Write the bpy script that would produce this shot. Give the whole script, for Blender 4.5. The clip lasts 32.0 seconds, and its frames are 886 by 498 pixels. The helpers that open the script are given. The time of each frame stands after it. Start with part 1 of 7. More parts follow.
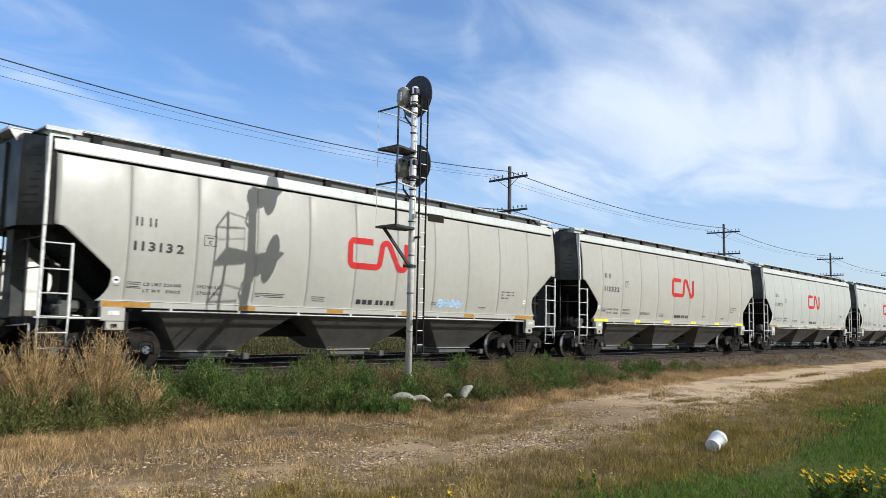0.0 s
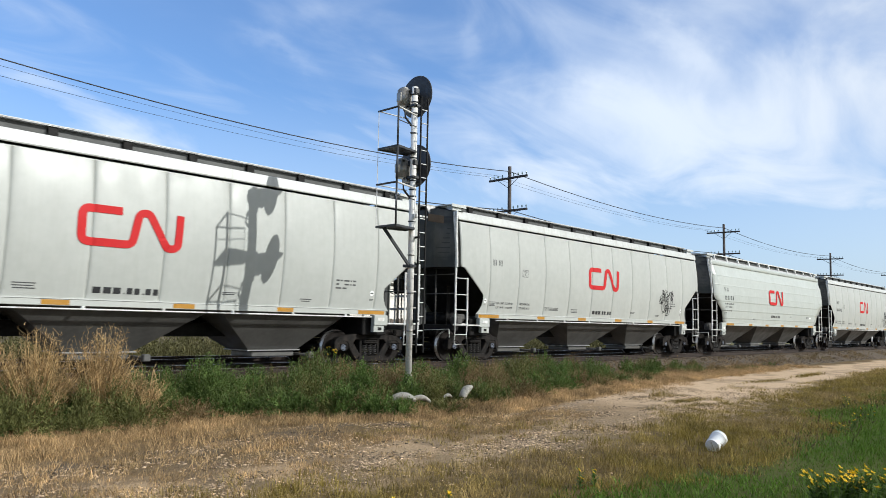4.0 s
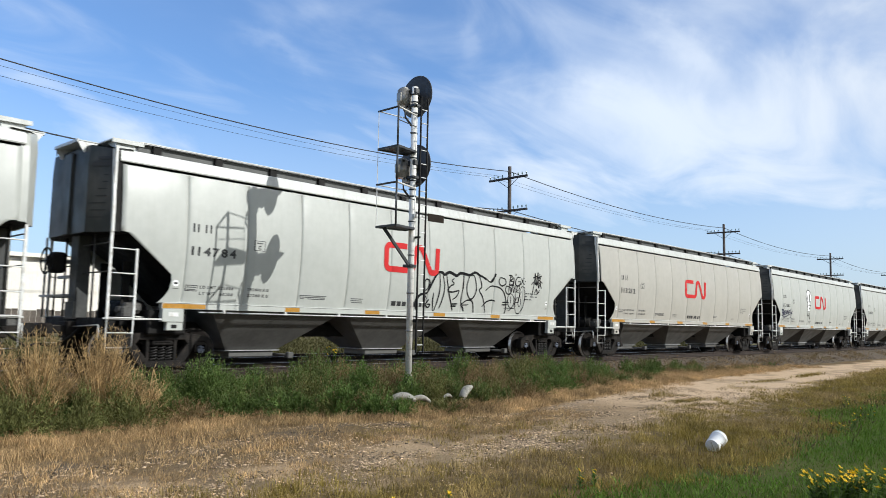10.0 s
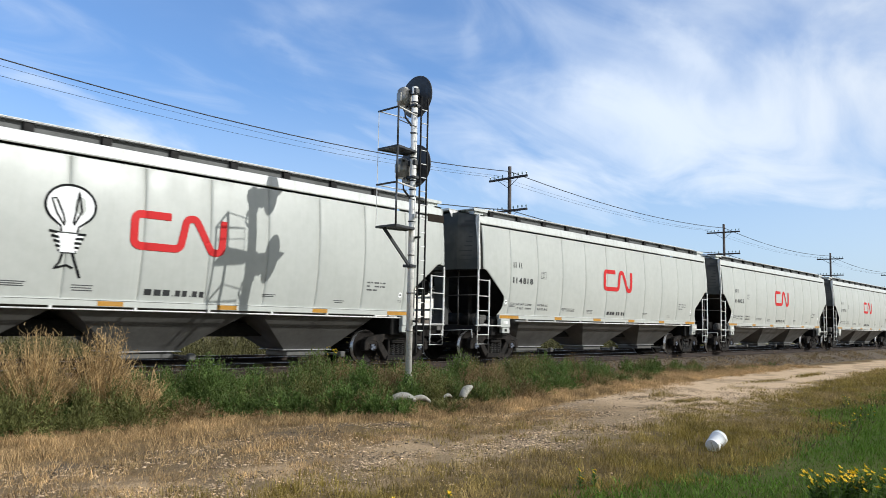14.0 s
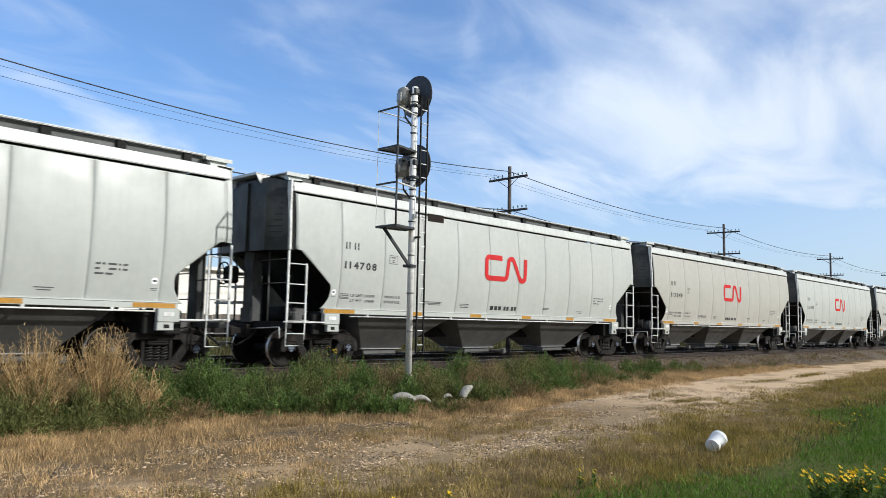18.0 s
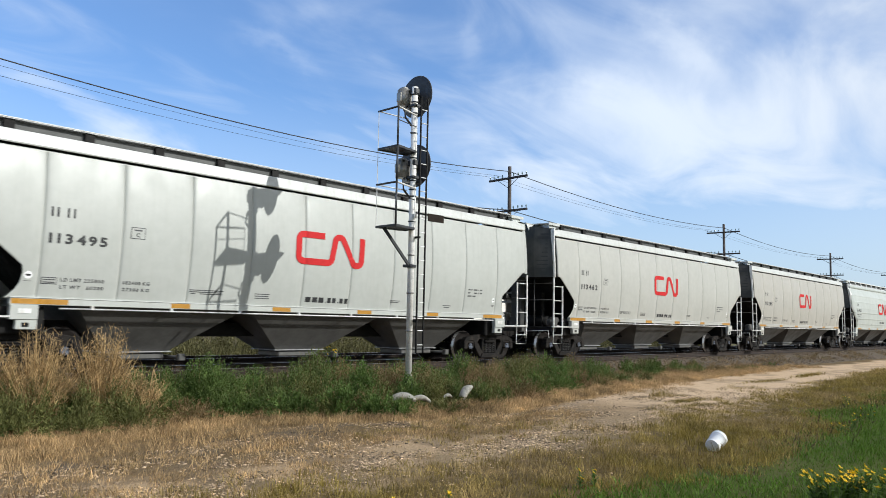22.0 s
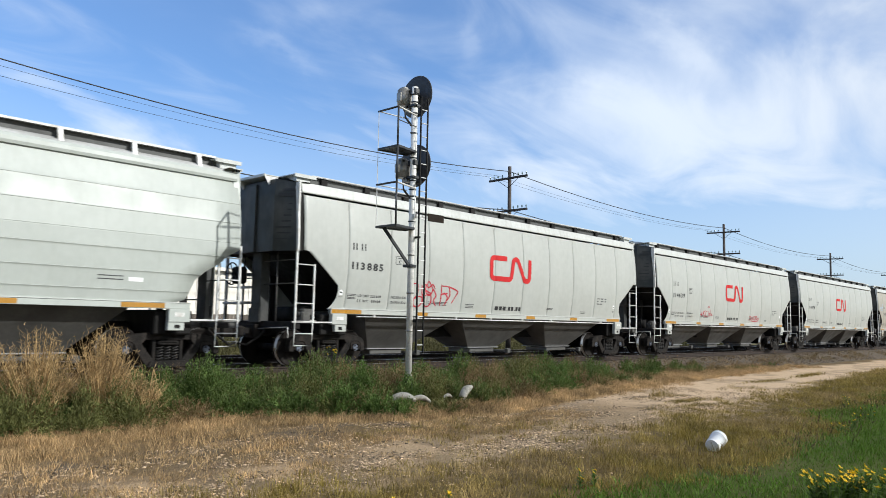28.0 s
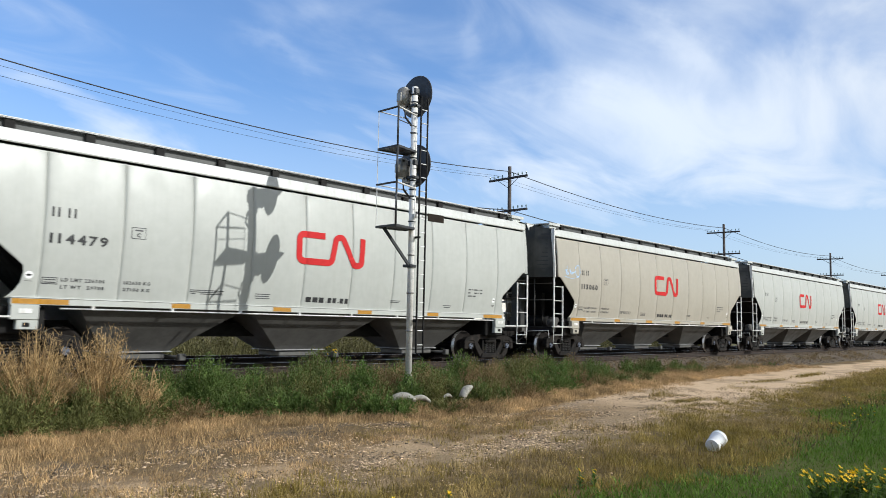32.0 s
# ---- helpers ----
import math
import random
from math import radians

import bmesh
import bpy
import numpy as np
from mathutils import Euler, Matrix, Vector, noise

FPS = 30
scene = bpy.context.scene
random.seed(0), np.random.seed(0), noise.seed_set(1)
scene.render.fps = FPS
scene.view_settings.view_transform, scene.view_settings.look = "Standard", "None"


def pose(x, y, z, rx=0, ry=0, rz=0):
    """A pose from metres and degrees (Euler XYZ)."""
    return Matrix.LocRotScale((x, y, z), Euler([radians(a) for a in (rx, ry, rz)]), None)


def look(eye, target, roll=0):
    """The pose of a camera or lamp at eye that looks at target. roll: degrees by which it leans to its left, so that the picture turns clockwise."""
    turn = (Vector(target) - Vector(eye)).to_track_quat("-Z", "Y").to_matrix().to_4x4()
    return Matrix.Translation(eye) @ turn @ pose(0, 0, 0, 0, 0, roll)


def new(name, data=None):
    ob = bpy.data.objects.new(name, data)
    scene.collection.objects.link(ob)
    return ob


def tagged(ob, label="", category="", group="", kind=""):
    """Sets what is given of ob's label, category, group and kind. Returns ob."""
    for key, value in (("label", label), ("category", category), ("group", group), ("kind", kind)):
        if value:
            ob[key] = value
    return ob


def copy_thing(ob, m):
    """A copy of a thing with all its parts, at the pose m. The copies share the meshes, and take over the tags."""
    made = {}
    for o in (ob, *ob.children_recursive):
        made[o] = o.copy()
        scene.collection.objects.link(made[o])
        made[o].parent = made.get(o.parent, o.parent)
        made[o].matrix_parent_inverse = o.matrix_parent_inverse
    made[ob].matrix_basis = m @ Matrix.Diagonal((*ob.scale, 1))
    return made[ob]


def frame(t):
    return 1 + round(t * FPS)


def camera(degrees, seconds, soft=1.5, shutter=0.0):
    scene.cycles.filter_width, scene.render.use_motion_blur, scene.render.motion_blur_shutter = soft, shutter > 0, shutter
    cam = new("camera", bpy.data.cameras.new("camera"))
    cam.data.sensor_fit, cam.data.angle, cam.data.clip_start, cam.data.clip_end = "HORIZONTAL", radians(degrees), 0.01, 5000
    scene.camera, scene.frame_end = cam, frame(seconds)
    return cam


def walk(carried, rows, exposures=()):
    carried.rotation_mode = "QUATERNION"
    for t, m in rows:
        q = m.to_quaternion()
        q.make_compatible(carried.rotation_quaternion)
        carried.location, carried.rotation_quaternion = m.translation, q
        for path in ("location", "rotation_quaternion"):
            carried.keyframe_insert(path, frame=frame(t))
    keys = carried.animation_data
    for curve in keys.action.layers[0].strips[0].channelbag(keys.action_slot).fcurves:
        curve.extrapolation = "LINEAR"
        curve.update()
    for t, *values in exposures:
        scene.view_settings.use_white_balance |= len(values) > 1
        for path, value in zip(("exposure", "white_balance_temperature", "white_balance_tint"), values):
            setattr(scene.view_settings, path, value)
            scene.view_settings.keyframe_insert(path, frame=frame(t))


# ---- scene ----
# ---- camera ----
EYE = (0.0, 0.0, 1.1039)
YAW, PITCH, ROLL, FOV = 46.95, 5.748, 1.127, 61.40
_y, _p = radians(YAW), radians(PITCH)
AIM = (math.sin(_y) * math.cos(_p), math.cos(_y) * math.cos(_p), EYE[2] + math.sin(_p))
cam = camera(FOV, 32.0, soft=0.7, shutter=0.12)
walk(cam, [(0.0, look(EYE, AIM, ROLL)), (32.0, look(EYE, AIM, ROLL))])

# ---- the plan ----
# Everything beside the train is set out on a plan whose cross axis leans a little along the rails.
SLANT, RISE = 0.1163, 0.9435


def lay(x, y, z=0.0):
    """From the plan to the world."""
    return (x + SLANT * y, y, z * RISE)


# ---- light ----
SUN_EL, SUN_AZ = 29.5, 155.6  # degrees above the ground; clockwise from +y
EXPOSURE = 0.0
world = bpy.data.worlds.new("sky")
scene.world = world
world.use_nodes = True
scene.view_settings.exposure = EXPOSURE


def sky_nodes():
    nt = world.node_tree
    nt.nodes.clear()
    N, L = nt.nodes.new, nt.links.new
    out, bg = N("ShaderNodeOutputWorld"), N("ShaderNodeBackground")
    sky = N("ShaderNodeTexSky")
    sky.sky_type, sky.sun_disc = "NISHITA", False
    sky.sun_elevation, sky.sun_rotation = radians(SUN_EL), radians(SUN_AZ)
    sky.air_density, sky.dust_density, sky.ozone_density = 1.0, 2.0, 2.2
    tc = N("ShaderNodeTexCoord")
    raw, slide, lift, lean, unit = N("ShaderNodeSeparateXYZ"), N("ShaderNodeMath"), N("ShaderNodeMath"), N("ShaderNodeCombineXYZ"), N("ShaderNodeVectorMath")
    L(tc.outputs["Generated"], raw.inputs[0])
    slide.operation, lift.operation, unit.operation = "MULTIPLY_ADD", "DIVIDE", "NORMALIZE"
    slide.inputs[1].default_value, lift.inputs[1].default_value = -SLANT, RISE
    L(raw.outputs["Y"], slide.inputs[0]); L(raw.outputs["X"], slide.inputs[2]); L(raw.outputs["Z"], lift.inputs[0])
    L(slide.outputs[0], lean.inputs[0]); L(raw.outputs["Y"], lean.inputs[1]); L(lift.outputs[0], lean.inputs[2])
    L(lean.outputs[0], unit.inputs[0])
    sep = N("ShaderNodeSeparateXYZ")
    L(unit.outputs[0], sep.inputs[0])
    # clouds lie on a high flat sheet: direction divided by its height
    hz = N("ShaderNodeMath"); hz.operation = "MAXIMUM"; hz.inputs[1].default_value = 0.0
    L(sep.outputs["Z"], hz.inputs[0])
    hz2 = N("ShaderNodeMath"); hz2.operation = "ADD"; hz2.inputs[1].default_value = 0.16
    L(hz.outputs[0], hz2.inputs[0])
    div = N("ShaderNodeVectorMath"); div.operation = "DIVIDE"
    cmb = N("ShaderNodeCombineXYZ")
    for i in range(3):
        L(hz2.outputs[0], cmb.inputs[i])
    L(unit.outputs[0], div.inputs[0]); L(cmb.outputs[0], div.inputs[1])
    mp = N("ShaderNodeMapping")
    mp.inputs["Rotation"].default_value = (0, 0, radians(CLOUD_TURN))
    mp.inputs["Scale"].default_value = (0.55, 1.25, 0.0)
    mp.inputs["Location"].default_value = CLOUD_SHIFT
    L(div.outputs[0], mp.inputs["Vector"])
    big = N("ShaderNodeTexNoise")
    big.inputs["Scale"].default_value, big.inputs["Detail"].default_value = 0.9, 3.0
    big.inputs["Roughness"].default_value, big.inputs["Distortion"].default_value = 0.5, 0.4
    fine = N("ShaderNodeTexNoise")
    fine.inputs["Scale"].default_value, fine.inputs["Detail"].default_value = 2.3, 7.0
    fine.inputs["Roughness"].default_value, fine.inputs["Distortion"].default_value = 0.52, 0.9
    L(mp.outputs[0], big.inputs["Vector"]); L(mp.outputs[0], fine.inputs["Vector"])
    mul = N("ShaderNodeMath"); mul.operation = "MULTIPLY_ADD"
    mul.inputs[1].default_value = 0.35
    half = N("ShaderNodeMath"); half.operation = "MULTIPLY"; half.inputs[1].default_value = 1.15
    # ragged edges for the banks
    ragged = N("ShaderNodeTexNoise")
    ragged.inputs["Scale"].default_value, ragged.inputs["Detail"].default_value, ragged.inputs["Roughness"].default_value = 7.0, 5.0, 0.6
    L(unit.outputs[0], ragged.inputs["Vector"])
    off, small, stirred = N("ShaderNodeVectorMath"), N("ShaderNodeVectorMath"), N("ShaderNodeVectorMath")
    off.operation, small.operation, stirred.operation = "SUBTRACT", "SCALE", "ADD"
    off.inputs[1].default_value = (0.5, 0.5, 0.5); small.inputs["Scale"].default_value = 0.10
    L(ragged.outputs["Color"], off.inputs[0]); L(off.outputs[0], small.inputs[0])
    L(tc.outputs["Generated"], stirred.inputs[0]); L(small.outputs[0], stirred.inputs[1])
    L(fine.outputs["Fac"], half.inputs[0])
    L(big.outputs["Fac"], mul.inputs[0]); L(half.outputs[0], mul.inputs[2])
    ramp = N("ShaderNodeMapRange"); ramp.interpolation_type = "SMOOTHSTEP"
    ramp.inputs["From Min"].default_value, ramp.inputs["From Max"].default_value = CLOUD_LOW, CLOUD_HIGH
    ramp.inputs["To Min"].default_value, ramp.inputs["To Max"].default_value = 0.08, 0.95
    # the banks and gaps that stand out: bearing, height, length and width, lean, weight
    total = mul.outputs[0]
    for bearing, height, long, wide, turn, weight in CLOUD_BANKS:
        b, h, c = radians(bearing), radians(height), radians(turn)
        mid = Vector((math.sin(b) * math.cos(h), math.cos(b) * math.cos(h), math.sin(h)))
        east = Vector((math.cos(b), -math.sin(b), 0))
        up = mid.cross(-east)
        up = up if up.z > 0 else -up
        square = None
        for axis, size in ((east * math.cos(c) + up * math.sin(c), long), (up * math.cos(c) - east * math.sin(c), wide)):
            d = N("ShaderNodeVectorMath"); d.operation = "DOT_PRODUCT"
            L(stirred.outputs[0], d.inputs[0]); d.inputs[1].default_value = axis / size
            d2 = N("ShaderNodeMath"); d2.operation = "ADD"; d2.inputs[1].default_value = -mid.dot(axis) / size
            L(d.outputs["Value"], d2.inputs[0])
            sq = N("ShaderNodeMath"); sq.operation = "MULTIPLY_ADD"
            L(d2.outputs[0], sq.inputs[0]); L(d2.outputs[0], sq.inputs[1])
            if square is None: sq.inputs[2].default_value = 0.0
            else: L(square, sq.inputs[2])
            square = sq.outputs[0]
        fall = N("ShaderNodeMath"); fall.operation = "POWER"; fall.inputs[0].default_value = math.exp(-1)
        L(square, fall.inputs[1])
        more = N("ShaderNodeMath"); more.operation = "MULTIPLY_ADD"; more.inputs[1].default_value = weight
        L(fall.outputs[0], more.inputs[0]); L(total, more.inputs[2])
        total = more.outputs[0]
    L(total, ramp.inputs["Value"])
    # a thin milky veil that thickens towards the horizon
    veil = N("ShaderNodeMapRange"); veil.interpolation_type = "SMOOTHSTEP"
    veil.inputs["From Min"].default_value, veil.inputs["From Max"].default_value = 0.0, 0.45
    veil.inputs["To Min"].default_value, veil.inputs["To Max"].default_value = VEIL, 0.0
    L(hz.outputs[0], veil.inputs["Value"])
    mx = N("ShaderNodeMath"); mx.operation = "MAXIMUM"
    L(ramp.outputs[0], mx.inputs[0]); L(veil.outputs[0], mx.inputs[1])
    mix = N("ShaderNodeMix"); mix.data_type = "RGBA"
    L(mx.outputs[0], mix.inputs["Factor"])
    tint = N("ShaderNodeMix"); tint.data_type = "RGBA"; tint.blend_type = "MULTIPLY"
    tint.inputs["Factor"].default_value = 1.0
    L(sky.outputs[0], tint.inputs["A"]); tint.inputs["B"].default_value = SKY_TINT
    L(tint.outputs["Result"], mix.inputs["A"])
    mix.inputs["B"].default_value = CLOUD_COLOUR
    # bright whitish haze in the half of the sky round the sun
    dot = N("ShaderNodeVectorMath"); dot.operation = "DOT_PRODUCT"
    L(tc.outputs["Generated"], dot.inputs[0])
    dot.inputs[1].default_value = (math.sin(radians(SUN_AZ)) * math.cos(radians(SUN_EL)), math.cos(radians(SUN_AZ)) * math.cos(radians(SUN_EL)), math.sin(radians(SUN_EL)))
    lobe = N("ShaderNodeMapRange"); lobe.interpolation_type = "SMOOTHSTEP"
    lobe.inputs["From Min"].default_value, lobe.inputs["From Max"].default_value = 0.0, 0.95
    lobe.inputs["To Min"].default_value, lobe.inputs["To Max"].default_value = 0.0, 0.9
    L(dot.outputs["Value"], lobe.inputs["Value"])
    haze = N("ShaderNodeMix"); haze.data_type = "RGBA"
    L(lobe.outputs[0], haze.inputs["Factor"]); L(mix.outputs["Result"], haze.inputs["A"]); haze.inputs["B"].default_value = HAZE_COLOUR
    L(haze.outputs["Result"], bg.inputs["Color"])
    bg.inputs["Strength"].default_value = SKY_STRENGTH
    L(bg.outputs[0], out.inputs[0])


SKY_STRENGTH = 0.175
SKY_TINT = (0.55, 0.87, 1.20, 1)
CLOUD_COLOUR = (4.75, 5.35, 6.2, 1)
HAZE_COLOUR = (4.3, 4.35, 4.3, 1)
CLOUD_TURN, CLOUD_SHIFT, CLOUD_LOW, CLOUD_HIGH, VEIL = -60.0, (-6.81, -6.89, 0.0), 0.58, 1.38, 0.5
CLOUD_BANKS = [
    (69.7, 13.9, 0.166, 0.054, 2, 0.32),
    (75.6, 16.8, 0.101, 0.036, -18, 0.22),
    (64.3, 20.7, 0.097, 0.018, -36, 0.20),
    (59.5, 16.4, 0.107, 0.036, -7, 0.22),
    (55.1, 20.8, 0.086, 0.036, -2, -0.12),
    (34.1, 20.1, 0.081, 0.010, -33, 0.12),
    (24.0, 13.1, 0.070, 0.022, -17, 0.20),
    (71.6, 21.0, 0.043, 0.025, -8, -0.18),
    (73.9, 6.6, 0.103, 0.017, -7, -0.10),
    (17.4, 15.0, 0.056, 0.014, -7, 0.12),
    (48.3, 21.9, 0.017, 0.044, -9, 0.13),
    (76.4, 21.5, 0.039, 0.009, -5, 0.13),
    (56.7, 11.9, 0.066, 0.022, -1, 0.08),
    (64.0, 15.8, 0.320, 0.125, -4, 0.17),
    (49.0, 12.9, 0.130, 0.055, -3, 0.12),
]
sky_nodes()

sun_data = bpy.data.lights.new("sun", "SUN")
sun_data.energy, sun_data.angle, sun_data.color = 4.15, radians(0.6), (0.965, 0.975, 0.935)
sun = new("sun", sun_data)
_e, _a = radians(SUN_EL), radians(SUN_AZ)
SUN_WAY = Vector((math.sin(_a) * math.cos(_e), math.cos(_a) * math.cos(_e), math.sin(_e)))
sun.matrix_world = look(SUN_WAY * 60, (0, 0, 0))


# ---- materials ----
def material(name, base, rough=0.6, metal=0.0, grain=(8.0, 60.0), vary=0.25, bump=0.15, bump_scale=None,
             second=None, second_scale=2.0, second_amount=0.5, own_colour=False, island=0.0, per_object=0.0,
             spec=0.5, through_light=0.0, streak=0.0):
    """A surface with variation at two scales. second: a stain colour with patches of its own. own_colour: multiplies the object's colour."""
    m = bpy.data.materials.new(name)
    m.use_nodes = True
    nt = m.node_tree
    N, L = nt.nodes.new, nt.links.new
    b = nt.nodes["Principled BSDF"]
    b.inputs["Roughness"].default_value, b.inputs["Metallic"].default_value = rough, metal
    b.inputs["Specular IOR Level"].default_value = spec
    tc = N("ShaderNodeTexCoord")
    vec = tc.outputs["Object"]

    def noise_tex(scale, detail=4.0, v=None):
        n = N("ShaderNodeTexNoise")
        n.inputs["Scale"].default_value, n.inputs["Detail"].default_value = scale, detail
        L(v or vec, n.inputs["Vector"])
        return n.outputs["Fac"]

    def mixed(kind, fac, a, c):
        x = N("ShaderNodeMix"); x.data_type = "RGBA"; x.blend_type = kind
        if isinstance(fac, float): x.inputs["Factor"].default_value = fac
        else: L(fac, x.inputs["Factor"])
        for slot, v in (("A", a), ("B", c)):
            if isinstance(v, tuple): x.inputs[slot].default_value = (*v[:3], 1)
            else: L(v, x.inputs[slot])
        return x.outputs["Result"]

    def ranged(v, lo, hi, a, c):
        r = N("ShaderNodeMapRange")
        for k, w in zip(("From Min", "From Max", "To Min", "To Max"), (lo, hi, a, c)):
            r.inputs[k].default_value = w
        L(v, r.inputs["Value"])
        return r.outputs["Result"]

    col = base
    if own_colour:
        oi = N("ShaderNodeObjectInfo")
        col = mixed("MULTIPLY", 1.0, oi.outputs["Color"], base)
    if second:
        patch = ranged(noise_tex(second_scale, 6.0), 0.45, 0.68, 0.0, second_amount)
        col = mixed("MIX", patch, col, second)
    if streak:
        mp = N("ShaderNodeMapping"); mp.inputs["Scale"].default_value = (9.0, 9.0, 0.55)
        L(vec, mp.inputs["Vector"])
        st = ranged(noise_tex(1.0, 5.0, mp.outputs[0]), 0.48, 0.75, 0.0, streak)
        col = mixed("MULTIPLY", st, col, (0.62, 0.58, 0.52))
    for scale in grain:
        g = ranged(noise_tex(scale), 0.3, 0.7, 1.0 - vary, 1.0 + vary)
        gray = N("ShaderNodeCombineXYZ")
        for i in range(3): L(g, gray.inputs[i])
        col = mixed("MULTIPLY", 1.0, col, gray.outputs[0])
    if island or per_object:
        if island:
            src = N("ShaderNodeNewGeometry").outputs["Random Per Island"]
        else:
            src = N("ShaderNodeObjectInfo").outputs["Random"]
        k = island or per_object
        g = ranged(src, 0.0, 1.0, 1.0 - k, 1.0 + k)
        gray = N("ShaderNodeCombineXYZ")
        for i in range(3): L(g, gray.inputs[i])
        col = mixed("MULTIPLY", 1.0, col, gray.outputs[0])
    if isinstance(col, tuple): b.inputs["Base Color"].default_value = (*col[:3], 1)
    else: L(col, b.inputs["Base Color"])
    r = ranged(noise_tex(grain[0] * 1.7), 0.3, 0.7, max(0.05, rough - 0.1), min(1.0, rough + 0.12))
    L(r, b.inputs["Roughness"])
    if bump:
        bp = N("ShaderNodeBump"); bp.inputs["Strength"].default_value = bump
        bp.inputs["Distance"].default_value = 0.02
        L(noise_tex(bump_scale or grain[-1]), bp.inputs["Height"])
        L(bp.outputs[0], b.inputs["Normal"])
    if through_light:
        b.inputs["Subsurface Weight"].default_value = 0.0
        tr = N("ShaderNodeBsdfTranslucent"); ms = N("ShaderNodeMixShader")
        ms.inputs[0].default_value = through_light
        if isinstance(col, tuple): tr.inputs[0].default_value = (*col[:3], 1)
        else: L(col, tr.inputs[0])
        L(b.outputs[0], ms.inputs[1]); L(tr.outputs[0], ms.inputs[2])
        L(ms.outputs[0], nt.nodes["Material Output"].inputs[0])
    return m


PAINT = material("car_paint", (1, 1, 1), 0.42, grain=(0.7, 6.0), vary=0.035, bump=0.05, bump_scale=1.6, own_colour=True, streak=0.12)
# Body paint multiplied down: shade of the ends facing away from the sun.
END_SHADED_PAINT = material("car_end_shaded_paint", (0.05, 0.058, 0.062), 0.5, grain=(0.9, 9.0), vary=0.06, bump=0.08, bump_scale=3, own_colour=True, streak=0.6, second=(0.16, 0.15, 0.14), second_scale=1.2, second_amount=0.35)
# Post colour that holds the shade under the end sheets.
SHADED_POST = material("end_post_shaded_paint", (0.03, 0.032, 0.032), 0.6, grain=(2.0, 14.0), vary=0.2, bump=0.1, streak=0.5, second=(0.07, 0.065, 0.06), second_scale=2.0, second_amount=0.4)
TRIM = material("trim_paint", (0.53, 0.54, 0.52), 0.4, grain=(1.5, 14.0), vary=0.06, bump=0.04, streak=0.4)
# Hopper grey taken darker: shade under the bodies is in the base colour.
HOPPER = material("hopper_shaded_paint", (0.105, 0.102, 0.096), 0.42, grain=(1.3, 12.0), vary=0.12, bump=0.12, bump_scale=5, second=(0.062, 0.060, 0.057), second_scale=1.1, second_amount=0.7, spec=0.55)
# Castings at the car ends, darkened in colour to sit in shade.
SHADED_CASTING = material("shaded_grey_casting", (0.08, 0.076, 0.071), 0.6, grain=(5.0, 40.0), vary=0.25, bump=0.3, second=(0.055, 0.05, 0.046), second_scale=7, second_amount=0.7)
# Black steel parts; also stands in for shade on undersides and recesses.
BLACK_STEEL_AND_SHADE = material("black_steel_and_shade", (0.012, 0.011, 0.0105), 0.7, 0.0, grain=(3.0, 25.0), vary=0.25, bump=0.2, spec=0.2)
TRUCK_STEEL = material("truck_cast_steel", (0.017, 0.0155, 0.0145), 0.7, 0.1, grain=(4.0, 45.0), vary=0.25, bump=0.25, second=(0.038, 0.029, 0.024), second_scale=4, second_amount=0.5, spec=0.12)
SPRING_STEEL = material("spring_steel", (0.04, 0.037, 0.035), 0.55, 0.3, grain=(6.0, 45.0), vary=0.2, bump=0.1)
WHEEL_STEEL = material("wheel_steel", (0.015, 0.012, 0.0105), 0.75, 0.1, grain=(5.0, 40.0), vary=0.25, bump=0.2, spec=0.2)
TREAD_STEEL = material("tread_steel", (0.45, 0.44, 0.43), 0.3, 0.9, grain=(9.0, 60.0), vary=0.1, bump=0.05)
CAP_BLUE = material("bearing_cap", (0.10, 0.115, 0.15), 0.5, 0.1, grain=(9.0, 40.0), vary=0.15, bump=0.1)
LADDER_PAINT = material("ladder_paint", (0.68, 0.68, 0.66), 0.45, grain=(5.0, 30.0), vary=0.1, bump=0.05, second=(0.3, 0.22, 0.15), second_scale=7, second_amount=0.4)
GRATING = material("grating_steel", (0.34, 0.34, 0.34), 0.5, 0.5, grain=(6.0, 50.0), vary=0.2, bump=0.2)
ROOF_STEEL = material("roof_steel", (0.50, 0.50, 0.49), 0.5, grain=(1.0, 12.0), vary=0.1, bump=0.1, second=(0.2, 0.19, 0.17), second_scale=1.5, second_amount=0.4)
# Colour of the shade under the roof walks.
ROOF_SHADE = material("roof_shade_paint", (0.075, 0.076, 0.074), 0.6, grain=(1.0, 12.0), vary=0.15, bump=0.1)
ORANGE = material("amber_reflector", (0.40, 0.19, 0.02), 0.35, grain=(3.0, 25.0), vary=0.08, bump=0.03)
YELLOW = material("yellow_reflector", (0.95, 0.78, 0.03), 0.35, grain=(3.0, 25.0), vary=0.08, bump=0.03)
RED = material("red_vinyl", (0.52, 0.024, 0.026), 0.7, grain=(1.2, 9.0), vary=0.05, bump=0.0, spec=0.2)
INK = material("black_lettering", (0.022, 0.022, 0.024), 0.5, grain=(2.0, 20.0), vary=0.15, bump=0.0)
GREY_INK = material("faded_lettering", (0.07, 0.07, 0.072), 0.55, grain=(2.0, 20.0), vary=0.2, bump=0.0)
SPRAY_BLACK = material("black_spray", (0.011, 0.011, 0.012), 0.75, grain=(3.0, 20.0), vary=0.2, bump=0.0, spec=0.12)
SPRAY_BLUE = material("blue_spray", (0.006, 0.008, 0.036), 0.6, grain=(3.0, 20.0), vary=0.2, bump=0.0)
SPRAY_SKY = material("pale_blue_spray", (0.36, 0.52, 0.72), 0.6, grain=(3.0, 20.0), vary=0.2, bump=0.0)
